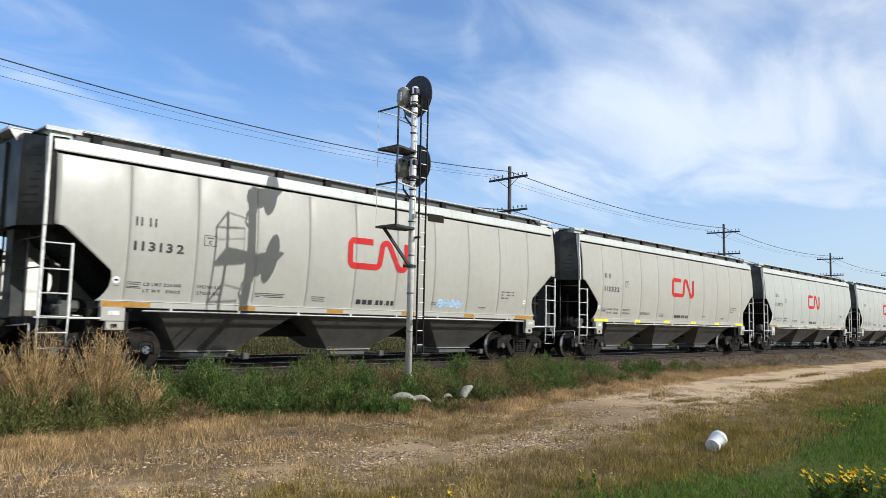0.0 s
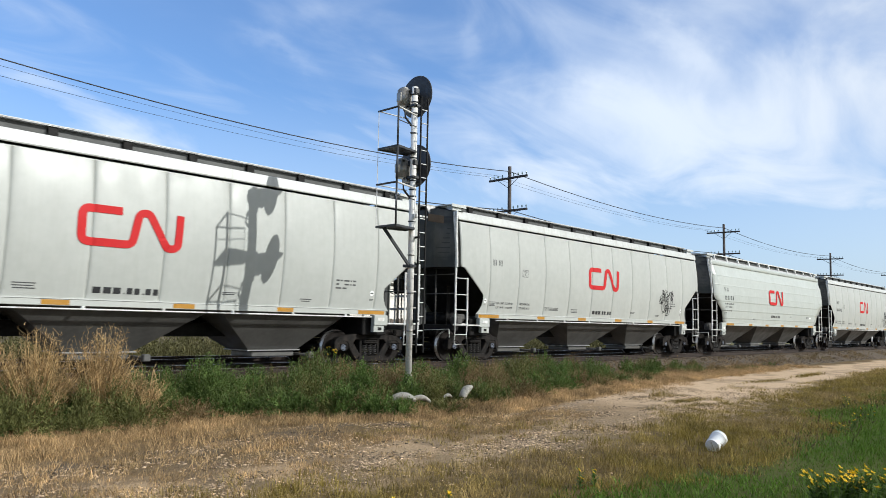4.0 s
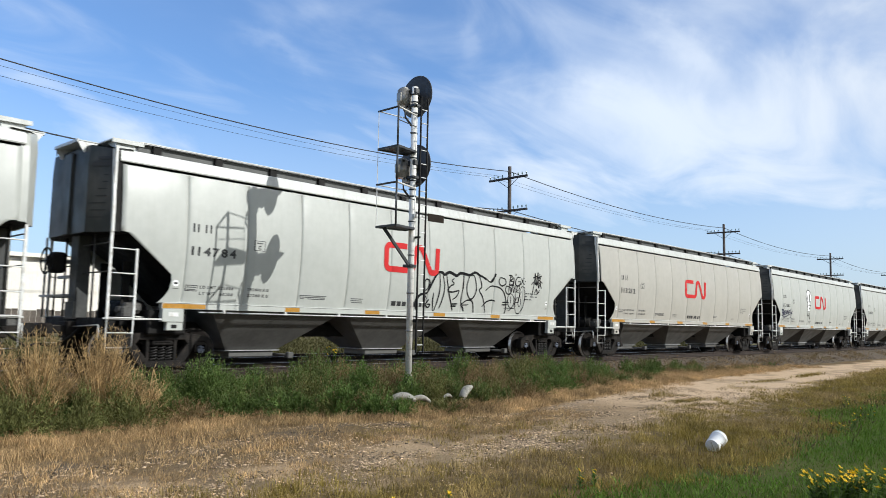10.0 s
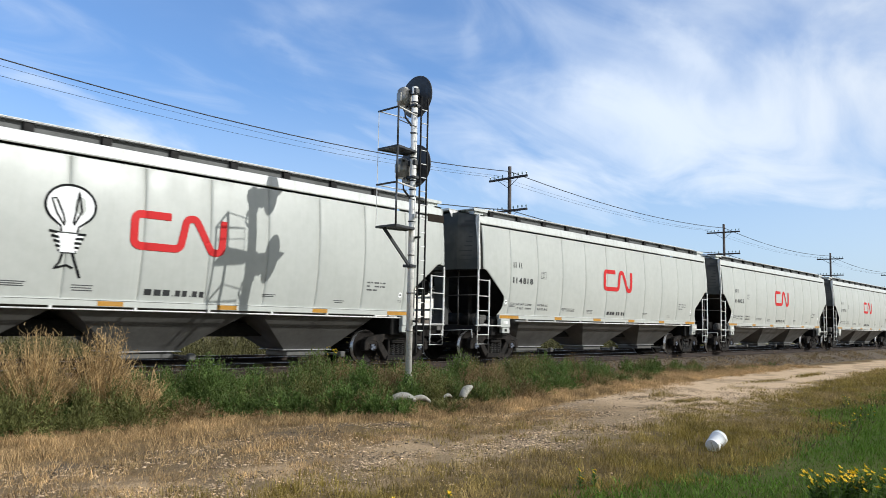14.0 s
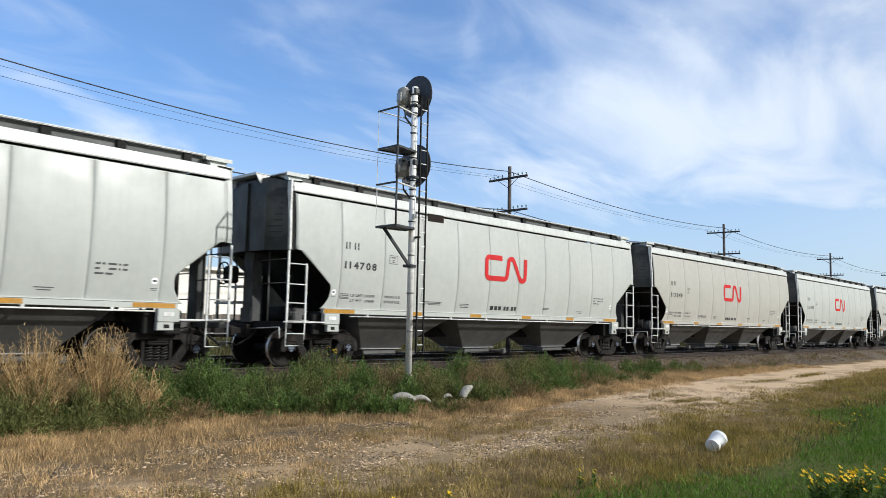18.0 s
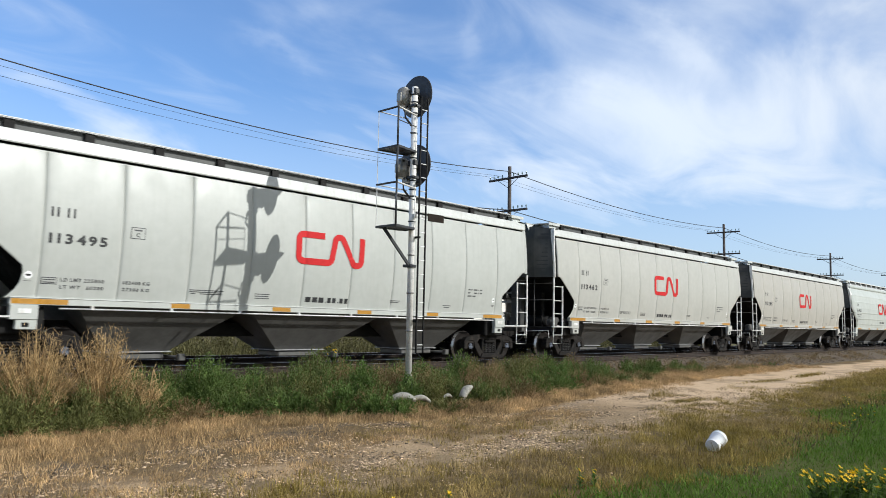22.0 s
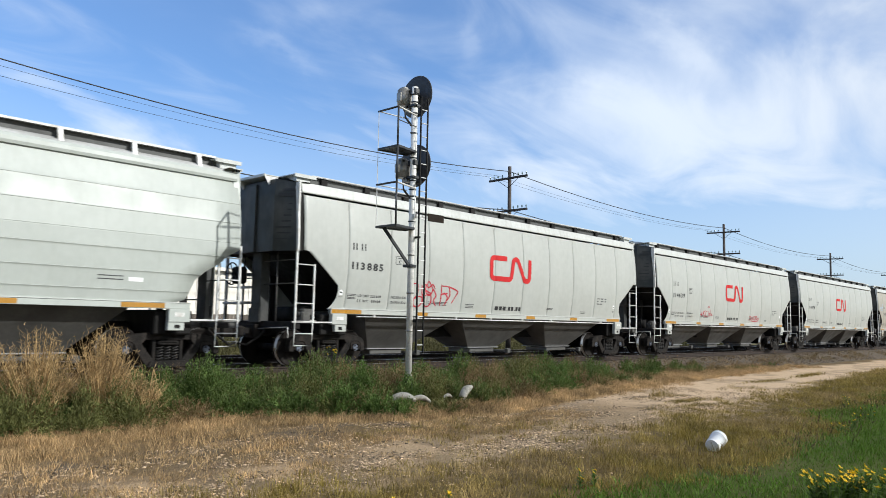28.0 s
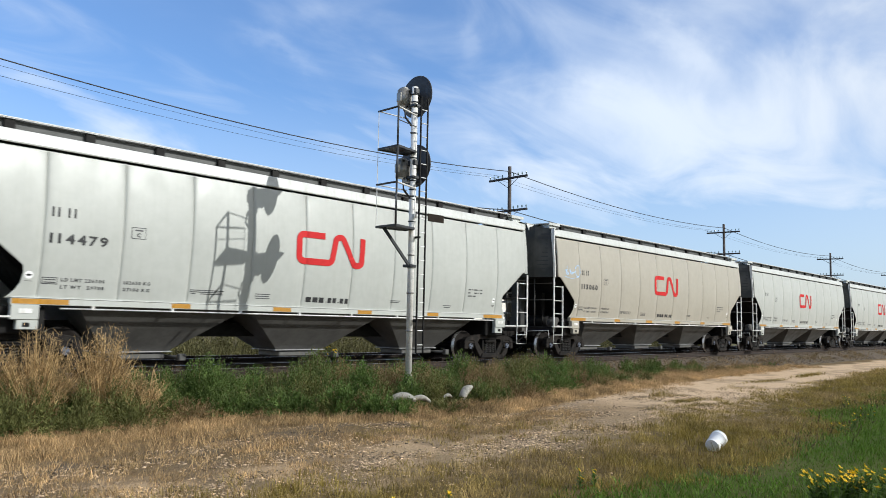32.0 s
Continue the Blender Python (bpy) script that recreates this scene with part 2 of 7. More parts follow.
SPRAY_RED = material("red_spray", (0.42, 0.022, 0.04), 0.6, grain=(3.0, 20.0), vary=0.2, bump=0.0)
SPRAY_WHITE = material("white_spray", (0.82, 0.82, 0.82), 0.6, grain=(3.0, 20.0), vary=0.05, bump=0.0)
LIGHT_STEEL = material("galvanised_pipe", (0.80, 0.78, 0.74), 0.42, 0.0, grain=(3.0, 30.0), vary=0.14, bump=0.12, second=(0.30, 0.24, 0.18), second_scale=3, second_amount=0.35)
DARK_PAINT = material("dark_signal_paint", (0.028, 0.029, 0.032), 0.5, grain=(4.0, 30.0), vary=0.2, bump=0.1)
SIGNAL_GREY = material("signal_case_paint", (0.30, 0.285, 0.26), 0.35, 0.4, grain=(4.0, 30.0), vary=0.14, bump=0.1, second=(0.2, 0.17, 0.14), second_scale=5, second_amount=0.5)
POLE_WOOD = material("weathered_pole", (0.075, 0.06, 0.052), 0.85, grain=(2.0, 30.0), vary=0.25, bump=0.4, streak=0.5)
ARM_WOOD = material("dark_crossarm", (0.05, 0.043, 0.04), 0.85, grain=(3.0, 40.0), vary=0.25, bump=0.4)
GLASS_GREEN = material("insulator_glass", (0.10, 0.16, 0.15), 0.2, grain=(8.0, 30.0), vary=0.1, bump=0.0)
WIRE = material("line_wire", (0.03, 0.03, 0.032), 0.6, 0.3, grain=(4.0, 30.0), vary=0.1, bump=0.0)
RAIL_RUST = material("rail_rust", (0.035, 0.023, 0.018), 0.75, 0.3, grain=(3.0, 40.0), vary=0.2, bump=0.2)
TIE_WOOD = material("tie_wood", (0.13, 0.095, 0.07), 0.9, grain=(4.0, 40.0), vary=0.3, bump=0.5, per_object=0.3)
CREAM_WALL = material("cream_siding", (0.86, 0.81, 0.72), 0.7, grain=(0.6, 9.0), vary=0.05, bump=0.15, streak=0.25)
DARK_TRIM = material("brown_fascia", (0.055, 0.045, 0.04), 0.7, grain=(3.0, 30.0), vary=0.2, bump=0.2)
FENCE_WOOD = material("grey_board", (0.14, 0.115, 0.095), 0.85, grain=(3.0, 30.0), vary=0.25, bump=0.3, per_object=0.25)
WINDOW_GLASS = material("dark_window", (0.02, 0.022, 0.025), 0.08, grain=(2.0, 9.0), vary=0.1, bump=0.0)
PLASTIC = material("white_plastic", (0.83, 0.83, 0.82), 0.35, grain=(4.0, 40.0), vary=0.04, bump=0.03, second=(0.55, 0.5, 0.42), second_scale=6, second_amount=0.25)
DIRTY_PLASTIC = material("dirty_plastic", (0.50, 0.48, 0.43), 0.5, grain=(8.0, 40.0), vary=0.25, bump=0.1, second=(0.25, 0.21, 0.15), second_scale=12, second_amount=0.6)
STONE = material("pebble", (0.43, 0.31, 0.195), 0.9, grain=(14.0, 70.0), vary=0.2, bump=0.3, island=0.7)
BALLAST = material("ballast_stone", (0.125, 0.092, 0.062), 0.9, grain=(10.0, 60.0), vary=0.3, bump=0.5, island=0.5)
BALLAST_BED = material("ballast_bed", (0.10, 0.073, 0.048), 0.95, grain=(7.0, 35.0), vary=0.4, bump=0.9, bump_scale=28)
GREEN_BLADE = material("green_blade", (0.098, 0.178, 0.024), 0.6, grain=(0.8, 9.0), vary=0.2, bump=0.0, island=0.4, through_light=0.3, spec=0.12)
OLIVE_BLADE = material("olive_blade", (0.245, 0.185, 0.048), 0.65, grain=(1.5, 4.5), vary=0.34, bump=0.0, island=0.5, through_light=0.25, second=(0.35, 0.25, 0.115), second_scale=1.0, second_amount=0.85, spec=0.12)
DRY_BLADE = material("dry_blade", (0.48, 0.325, 0.165), 0.7, grain=(1.5, 4.5), vary=0.34, bump=0.0, island=0.5, through_light=0.25, second=(0.29, 0.205, 0.105), second_scale=0.9, second_amount=0.7, spec=0.12)
STRAW = material("straw_stem", (0.43, 0.30, 0.148), 0.7, grain=(3.0, 9.0), vary=0.3, bump=0.0, island=0.4, through_light=0.25, spec=0.12)
WEED_LEAF = material("weed_leaf", (0.098, 0.154, 0.040), 0.6, grain=(2.4, 6.0), vary=0.36, bump=0.0, island=0.16, through_light=0.24, second=(0.12, 0.135, 0.05), second_scale=0.8, second_amount=0.7, spec=0.12)
FAR_BLADE = material("far_olive_blade", (0.125, 0.115, 0.05), 0.7, grain=(0.4, 4.0), vary=0.25, bump=0.0, island=0.4, through_light=0.2, spec=0.12)
OLIVE_WEED = material("olive_weed", (0.14, 0.145, 0.05), 0.65, grain=(2.4, 6.0), vary=0.36, bump=0.0, island=0.18, through_light=0.22, spec=0.12)
DARK_STALK = material("dark_seed_stalk", (0.085, 0.05, 0.04), 0.8, grain=(0.9, 7.0), vary=0.25, bump=0.0, island=0.4, spec=0.1)
BROWN_WEED = material("brown_weed", (0.22, 0.15, 0.075), 0.75, grain=(2.4, 6.0), vary=0.40, bump=0.0, island=0.3, through_light=0.2, second=(0.15, 0.14, 0.06), second_scale=1.3, second_amount=0.7, spec=0.12)
PETAL = material("yellow_petal", (0.85, 0.56, 0.01), 0.6, grain=(9.0, 40.0), vary=0.1, bump=0.0, island=0.15, through_light=0.25)


def ground_material():
    """Earth with bands along the track: green verge, worn gravel track, dry grass, weeds."""
    m = bpy.data.materials.new("prairie_ground")
    m.use_nodes = True
    nt = m.node_tree
    N, L = nt.nodes.new, nt.links.new
    b = nt.nodes["Principled BSDF"]
    b.inputs["Roughness"].default_value = 0.95
    b.inputs["Specular IOR Level"].default_value = 0.15
    geo = N("ShaderNodeNewGeometry")
    # onto the plan's slanted axes
    raw = N("ShaderNodeSeparateXYZ"); L(geo.outputs["Position"], raw.inputs[0])
    slide = N("ShaderNodeMath"); slide.operation = "MULTIPLY_ADD"
    L(raw.outputs["Y"], slide.inputs[0]); slide.inputs[1].default_value = -SLANT; L(raw.outputs["X"], slide.inputs[2])
    sep = N("ShaderNodeCombineXYZ")
    L(slide.outputs[0], sep.inputs[0]); L(raw.outputs["Y"], sep.inputs[1]); L(raw.outputs["Z"], sep.inputs[2])
    pos = sep.outputs[0]
    sep = N("ShaderNodeSeparateXYZ"); L(pos, sep.inputs[0])

    def tex(scale, detail=5.0, rough=0.55):
        n = N("ShaderNodeTexNoise")
        n.inputs["Scale"].default_value, n.inputs["Detail"].default_value, n.inputs["Roughness"].default_value = scale, detail, rough
        L(pos, n.inputs["Vector"])
        return n.outputs["Fac"]

    def op(kind, a, c):
        x = N("ShaderNodeMath"); x.operation = kind
        for i, v in enumerate((a, c)):
            if isinstance(v, (int, float)): x.inputs[i].default_value = v
            else: L(v, x.inputs[i])
        return x.outputs[0]

    def step(v, lo, hi):
        r = N("ShaderNodeMapRange"); r.interpolation_type = "SMOOTHSTEP"
        r.inputs["From Min"].default_value, r.inputs["From Max"].default_value = lo, hi
        L(v, r.inputs["Value"])
        return r.outputs["Result"]

    def mix(f, a, c, kind="MIX"):
        x = N("ShaderNodeMix"); x.data_type = "RGBA"; x.blend_type = kind
        if isinstance(f, float): x.inputs["Factor"].default_value = f
        else: L(f, x.inputs["Factor"])
        for slot, v in (("A", a), ("B", c)):
            if isinstance(v, tuple): x.inputs[slot].default_value = (*v, 1)
            else: L(v, x.inputs[slot])
        return x.outputs["Result"]

    wob = op("MULTIPLY", op("SUBTRACT", tex(0.35), 0.5), 3.0)
    wob2 = op("MULTIPLY", op("SUBTRACT", tex(1.6), 0.5), 1.3)
    y = op("ADD", op("ADD", sep.outputs["Y"], wob), wob2)
    x = sep.outputs["X"]
    # the track bends gently away from the line of the rails
    bend = op("MULTIPLY", step(x, 8.0, 30.0), 1.9)
    yt = op("SUBTRACT", y, bend)
    green = mix(tex(3.0), (0.05, 0.075, 0.010), (0.095, 0.10, 0.02))
    soil = mix(tex(5.0), (0.085, 0.06, 0.025), (0.20, 0.135, 0.06))
    dry = mix(tex(4.0), (0.10, 0.066, 0.034), (0.27, 0.178, 0.088))
    gravel = mix(tex(26.0, 3.0), (0.16, 0.108, 0.062), (0.66, 0.475, 0.285))
    gravel = mix(op("MULTIPLY", step(tex(0.8, 4.0), 0.52, 0.64), 0.5), gravel, mix(tex(40.0, 2.0), (0.075, 0.056, 0.04), (0.25, 0.185, 0.125)))
    sand = mix(tex(9.0), (0.50, 0.355, 0.225), (0.67, 0.49, 0.32))
    col = mix(step(y, 3.4, 4.7), green, soil)
    col = mix(op("MULTIPLY", step(yt, 5.7, 6.5), 0.95), col, gravel)
    far_sand = op("MULTIPLY", step(x, 11.0, 17.0), op("MULTIPLY", step(yt, 5.6, 6.6), op("SUBTRACT", 1.0, step(yt, 9.6, 10.4))))
    col = mix(step(yt, 7.5, 8.3), col, dry)
    bare = op("MULTIPLY", op("MULTIPLY", op("SUBTRACT", 1.0, step(x, 4.6, 6.6)), step(tex(1.3, 4.0), 0.42, 0.53)), op("MULTIPLY", step(y, 6.2, 6.9), op("SUBTRACT", 1.0, step(y, 9.2, 9.9))))
    col = mix(op("MULTIPLY", bare, 0.85), col, mix(tex(34.0, 3.0), (0.055, 0.040, 0.025), (0.32, 0.225, 0.13)))
    rut = op("MULTIPLY", op("MULTIPLY", step(yt, 8.75, 9.0), op("SUBTRACT", 1.0, step(yt, 9.2, 9.5))), step(tex(1.1, 4.0), 0.4, 0.52))
    col = mix(rut, col, mix(tex(40.0, 2.0), (0.07, 0.053, 0.038), (0.25, 0.185, 0.12)))
    col = mix(far_sand, col, sand)
    col = mix(step(yt, 10.6, 11.6), col, mix(tex(3.0), (0.05, 0.055, 0.025), (0.13, 0.10, 0.055)))
    far = mix(tex(0.12), (0.11, 0.105, 0.045), (0.20, 0.17, 0.08))
    col = mix(step(sep.outputs["Y"], 19.0, 21.0), col, far)
    patches = step(tex(0.9, 6.0), 0.5, 0.62)
    col = mix(op("MULTIPLY", patches, 0.4), col, (0.105, 0.076, 0.04))
    col = mix(1.0, col, mix(tex(45.0, 2.0), (0.6, 0.6, 0.6), (1.3, 1.3, 1.3)), "MULTIPLY")
    L(col, b.inputs["Base Color"])
    bp = N("ShaderNodeBump"); bp.inputs["Strength"].default_value = 0.8; bp.inputs["Distance"].default_value = 0.03
    L(op("ADD", tex(30.0, 4.0), op("MULTIPLY", tex(6.0), 1.5)), bp.inputs["Height"])
    L(bp.outputs[0], b.inputs["Normal"])
    return m


GROUND = ground_material()


# ---- mesh helpers ----
def link_mesh(name, bm, mats, smooth=False):
    me = bpy.data.meshes.new(name)
    bm.to_mesh(me)
    bm.free()
    for m in (mats if isinstance(mats, (list, tuple)) else [mats]):
        me.materials.append(m)
    if smooth:
        for p in me.polygons:
            p.use_smooth = True
    return me


def part(name, bm, mats, parent, label="", smooth=False):
    """Links a bmesh as one mesh object under a thing or under a part."""
    ob = new(name, link_mesh(name, bm, mats, smooth) if isinstance(bm, bmesh.types.BMesh) else bm)
    ob.parent = parent
    if label:
        ob["label"] = label
    return ob


def thing(name, label, category, m=None, group="", kind=""):
    ob = new(name)
    ob.empty_display_size = 0.3
    if m is not None:
        ob.matrix_world = m
    return tagged(ob, label, category, group, kind)


def add_box(bm, x0, x1, y0, y1, z0, z1, bevel=0.0, mat=0, m=None):
    r = bmesh.ops.create_cube(bm, size=1.0, matrix=Matrix.LocRotScale(((x0 + x1) / 2, (y0 + y1) / 2, (z0 + z1) / 2), None, (x1 - x0, y1 - y0, z1 - z0)))
    vs = r["verts"]
    fs = list({f for v in vs for f in v.link_faces})
    for f in fs:
        f.material_index = mat
    if bevel:
        es = list({e for v in vs for e in v.link_edges})
        q = bmesh.ops.bevel(bm, geom=es, offset=bevel, segments=1, affect="EDGES", profile=0.5)
        for f in q["faces"]:
            f.material_index = mat
        vs = list({v for f in q["faces"] for v in f.verts} | {v for v in vs if v.is_valid})
    if m is not None:
        bmesh.ops.transform(bm, matrix=m, verts=vs)
    return vs


def add_tube(bm, p, q, r, n=8, mat=0, r2=None):
    p, q = Vector(p), Vector(q)
    d = q - p
    turn = d.to_track_quat("Z", "Y").to_matrix().to_4x4()
    c = bmesh.ops.create_cone(bm, cap_ends=True, segments=n, radius1=r, radius2=r if r2 is None else r2, depth=d.length,
                              matrix=Matrix.Translation((p + q) / 2) @ turn)
    for f in {f for v in c["verts"] for f in v.link_faces}:
        f.material_index = mat
        f.smooth = len(f.verts) == 4
    return c["verts"]


def add_path(bm, pts, r, n=6, mat=0):
    """A tube along points, with one ring a point."""
    pts = [Vector(p) for p in pts]
    rings = []
    for i, p in enumerate(pts):
        d = (pts[min(i + 1, len(pts) - 1)] - pts[max(i - 1, 0)]).normalized()
        up = Vector((0, 0, 1)) if abs(d.z) < 0.9 else Vector((1, 0, 0))
        a = d.cross(up).normalized()
        c = a.cross(d)
        rings.append([bm.verts.new(p + r * (a * math.cos(t) + c * math.sin(t))) for t in (2 * math.pi * k / n for k in range(n))])
    for g, h in zip(rings, rings[1:]):
        for k in range(n):
            f = bm.faces.new((g[k], g[(k + 1) % n], h[(k + 1) % n], h[k]))
            f.material_index, f.smooth = mat, True
    for g in (rings[0], rings[-1]):
        try:
            f = bm.faces.new(g)
            f.material_index = mat
        except ValueError:
            pass


def add_prism(bm, outline, y0, y1, mat=0, axis="y"):
    """Extrudes an outline of (x, z) from y0 to y1."""
    put = (lambda a, h, b: (a, h, b)) if axis == "y" else (lambda a, h, b: (h, a, b)) if axis == "x" else (lambda a, h, b: (a, b, h))
    lo = [bm.verts.new(put(a, y0, b)) for a, b in outline]
    hi = [bm.verts.new(put(a, y1, b)) for a, b in outline]
    fs = [bm.faces.new(lo), bm.faces.new(hi[::-1])]
    n = len(outline)
    for i in range(n):
        fs.append(bm.faces.new((lo[i], hi[i], hi[(i + 1) % n], lo[(i + 1) % n])))
    for f in fs:
        f.material_index = mat
    bmesh.ops.recalc_face_normals(bm, faces=fs)
    return lo + hi


def add_lathe(bm, rings, axis="y", n=32, mats=None):
    """Turns (radius, offset) pairs round an axis through the origin."""
    made = []
    for r, o in rings:
        row = []
        for k in range(n):
            t = 2 * math.pi * k / n
            a, c = r * math.cos(t), r * math.sin(t)
            row.append(bm.verts.new((a, o, c) if axis == "y" else (a, c, o) if axis == "z" else (o, a, c)))
        made.append(row)
    for i, (g, h) in enumerate(zip(made, made[1:])):
        for k in range(n):
            f = bm.faces.new((g[k], g[(k + 1) % n], h[(k + 1) % n], h[k]))
            f.smooth = True
            f.material_index = mats[i] if mats else 0
    for row, i in ((made[0], 0), (made[-1], -1)):
        f = bm.faces.new(row)
        f.material_index = mats[i] if mats else 0
    return made


def stuff_mesh(name, verts, faces, mat, label, category):
    """One object of kind stuff from arrays of corners and faces."""
    me = bpy.data.meshes.new(name)
    sets = faces if isinstance(faces, (list, tuple)) else [faces]
    verts = np.array(verts, np.float32)
    verts[:, 0] += SLANT * verts[:, 1]
    verts[:, 2] *= RISE
    loops = np.concatenate([np.asarray(f).reshape(-1) for f in sets]).astype(np.int32)
    sizes = np.concatenate([np.full(len(f), f.shape[1]) for f in sets]).astype(np.int32)
    me.vertices.add(len(verts)); me.loops.add(len(loops)); me.polygons.add(len(sizes))
    me.vertices.foreach_set("co", verts.ravel())
    me.loops.foreach_set("vertex_index", loops)
    me.polygons.foreach_set("loop_start", np.concatenate([[0], np.cumsum(sizes)[:-1]]).astype(np.int32))
    me.update(calc_edges=True)
    for m in (mat if isinstance(mat, (list, tuple)) else [mat]):
        me.materials.append(m)
    ob = new(name, me)
    return tagged(ob, label, category, kind="stuff")


RNG = np.random.default_rng(7)


def blades(pos, height, width, lean=0.35, droop=0.25):
    """Grass blades: two quads folded and a tip, at every position; heights and widths are arrays."""
    n = len(pos)
    ang = RNG.uniform(0, 2 * np.pi, n)
    side = np.c_[np.cos(ang), np.sin(ang), np.zeros(n)] * (width / 2)[:, None]
    la = RNG.uniform(0, 2 * np.pi, n)
    out = np.c_[np.cos(la), np.sin(la), np.zeros(n)] * (height * lean * RNG.uniform(0.1, 1.0, n))[:, None]
    up = np.c_[np.zeros(n), np.zeros(n), height]
    mid = pos + up * 0.55 + out * 0.35
    tip = pos + up * (1 - droop * RNG.uniform(0, 1, n))[:, None] + out
    v = np.stack([pos - side, pos + side, mid + side * 0.75, mid - side * 0.75, tip], 1).reshape(-1, 3)
    b = np.arange(n)[:, None] * 5
    quads = np.c_[b, b + 1, b + 2, b + 3]
    tris = np.c_[b + 3, b + 2, b + 4]
    return v, [quads, tris]


# ---- the line of the track ----
TC = 16.08            # the track's middle, in y
GROUND_Z = -0.65
GAUGE = 0.7525        # half the distance of the rails


def swell(x, y):
    """Gentle unevenness of the ground."""
    return 0.05 * noise.noise((x * 0.23, y * 0.3, 3.0)) + 0.03 * noise.noise((x * 0.9, y * 0.9, 8.0))


def ground_height(x, y):
    z = GROUND_Z + swell(x, y) * max(0.0, 1 - max(0.0, math.hypot(x - 14, y - 8) - 30) / 30)
    return z


# ---- figures and letters, each drawn once ----
def draw_glyphs(chars):
    made, out = {}, {}
    for c in chars:
        cu = bpy.data.curves.new("glyph", "FONT")
        cu.body, cu.size, cu.resolution_u, cu.offset = c, 1.0, 2, 0.034
        made[c] = new("glyph_draft", cu)
    bpy.context.view_layer.update()
    for c, ob in made.items():
        me = bpy.data.meshes.new_from_object(ob)
        out[c] = ([tuple(v.co[:2]) for v in me.vertices], [tuple(p.vertices) for p in me.polygons])
        cu = ob.data
        bpy.data.objects.remove(ob)
        bpy.data.curves.remove(cu)
        bpy.data.meshes.remove(me)
    return out


GLYPHS = draw_glyphs("0123456789LDMTWKGCUF")


# ---- ground, ballast and rails ----
def build_ground():
    xs = np.concatenate([[-3000, -1200, -500, -200, -100, -60, -35, -20, -10], np.arange(-5, 62, 0.5), [64, 70, 80, 100, 130, 180, 260, 500, 1200, 3000]])
    ys = np.concatenate([[-3000, -1000, -300, -100, -40, -15, -6], np.arange(-2, 24, 0.5), [26, 30, 36, 45, 60, 100, 200, 500, 1200, 3000]])
    verts = [lay(x, y, ground_height(x, y)) for y in ys for x in xs]
    w = len(xs)
    faces = [(j * w + i, j * w + i + 1, (j + 1) * w + i + 1, (j + 1) * w + i) for j in range(len(ys) - 1) for i in range(w - 1)]
    me = bpy.data.meshes.new("ground")
    me.from_pydata(verts, [], faces)
    me.materials.append(GROUND)
    for p in me.polygons:
        p.use_smooth = True
    tagged(new("ground", me), "flat prairie ground of dry grass, gravel and green verge", "ground", kind="structure")


def build_ballast():
    xs = np.concatenate([[-400, -200, -100, -50, -20], np.arange(-8, 75, 0.4), [80, 100, 150, 250, 450]])
    prof = [(-3.6, -0.72), (-3.1, -0.62), (-2.4, -0.42), (-1.9, -0.27), (-1.5, -0.22), (-0.9, -0.21), (0.0, -0.2), (0.9, -0.21), (1.5, -0.22), (2.2, -0.26), (2.9, -0.23), (4.2, -0.22), (5.6, -0.23), (6.3, -0.32), (7.2, -0.55), (8.0, -0.72)]
    verts = []
    for x in xs:
        for dy, z in prof:
            verts.append(lay(x, TC + dy + 0.08 * noise.noise((x * 1.3, dy * 2, 0)), z + 0.05 * noise.noise((x * 1.9, dy * 1.9, 5))))
    w = len(prof)
    faces = [(i * w + j, (i + 1) * w + j, (i + 1) * w + j + 1, i * w + j + 1) for i in range(len(xs) - 1) for j in range(w - 1)]
    me = bpy.data.meshes.new("ballast_bed")
    me.from_pydata(verts, [], faces)
    me.materials.append(BALLAST_BED)
    tagged(new("ballast_bed", me), "low bed of grey brown crushed stone under the rails", "ballast", kind="structure")


def build_track():
    track = thing("railway_track", "two straight lines of rusty steel rails on wooden ties", "track", kind="structure")
    prof = [(-0.07, -0.17), (0.07, -0.17), (0.07, -0.155), (0.012, -0.135), (0.010, -0.045), (0.036, -0.035), (0.036, -0.006), (0.028, 0.0), (-0.028, 0.0), (-0.036, -0.006), (-0.036, -0.035), (-0.010, -0.045), (-0.012, -0.135), (-0.07, -0.155)]
    for s, line in ((-1, TC), (1, TC), (-1, TC + 4.25), (1, TC + 4.25)):
        bm = bmesh.new()
        add_prism(bm, [(a + line + s * GAUGE, b) for a, b in prof], -400, 450, axis="x")
        for f in bm.faces:
            f.material_index = 1 if f.normal.z > 0.9 and f.calc_center_median().z > -0.01 else 0
        part("rail", bm, [RAIL_RUST, TREAD_STEEL], track, "rusty rail with a bright worn top")
    bm = bmesh.new()
    add_box(bm, -0.11, 0.11, -1.3, 1.3, -0.34, -0.172, 0.012)
    for s in (-1, 1):
        add_box(bm, -0.09, 0.09, s * GAUGE - 0.17, s * GAUGE + 0.17, -0.172, -0.160, 0.003, 1)
    me = link_mesh("tie", bm, [TIE_WOOD, RAIL_RUST])
    for i in range(220):
        t = part("tie", me, None, track)
        t.location = ((-4.5 + i * 0.54) if i < 140 else (2.0 + (i - 140) * 0.54), (TC if i < 140 else TC + 4.25) + random.uniform(-0.04, 0.04), random.uniform(-0.012, 0.0))
        t.rotation_euler = (0, 0, radians(random.uniform(-1.2, 1.2)))


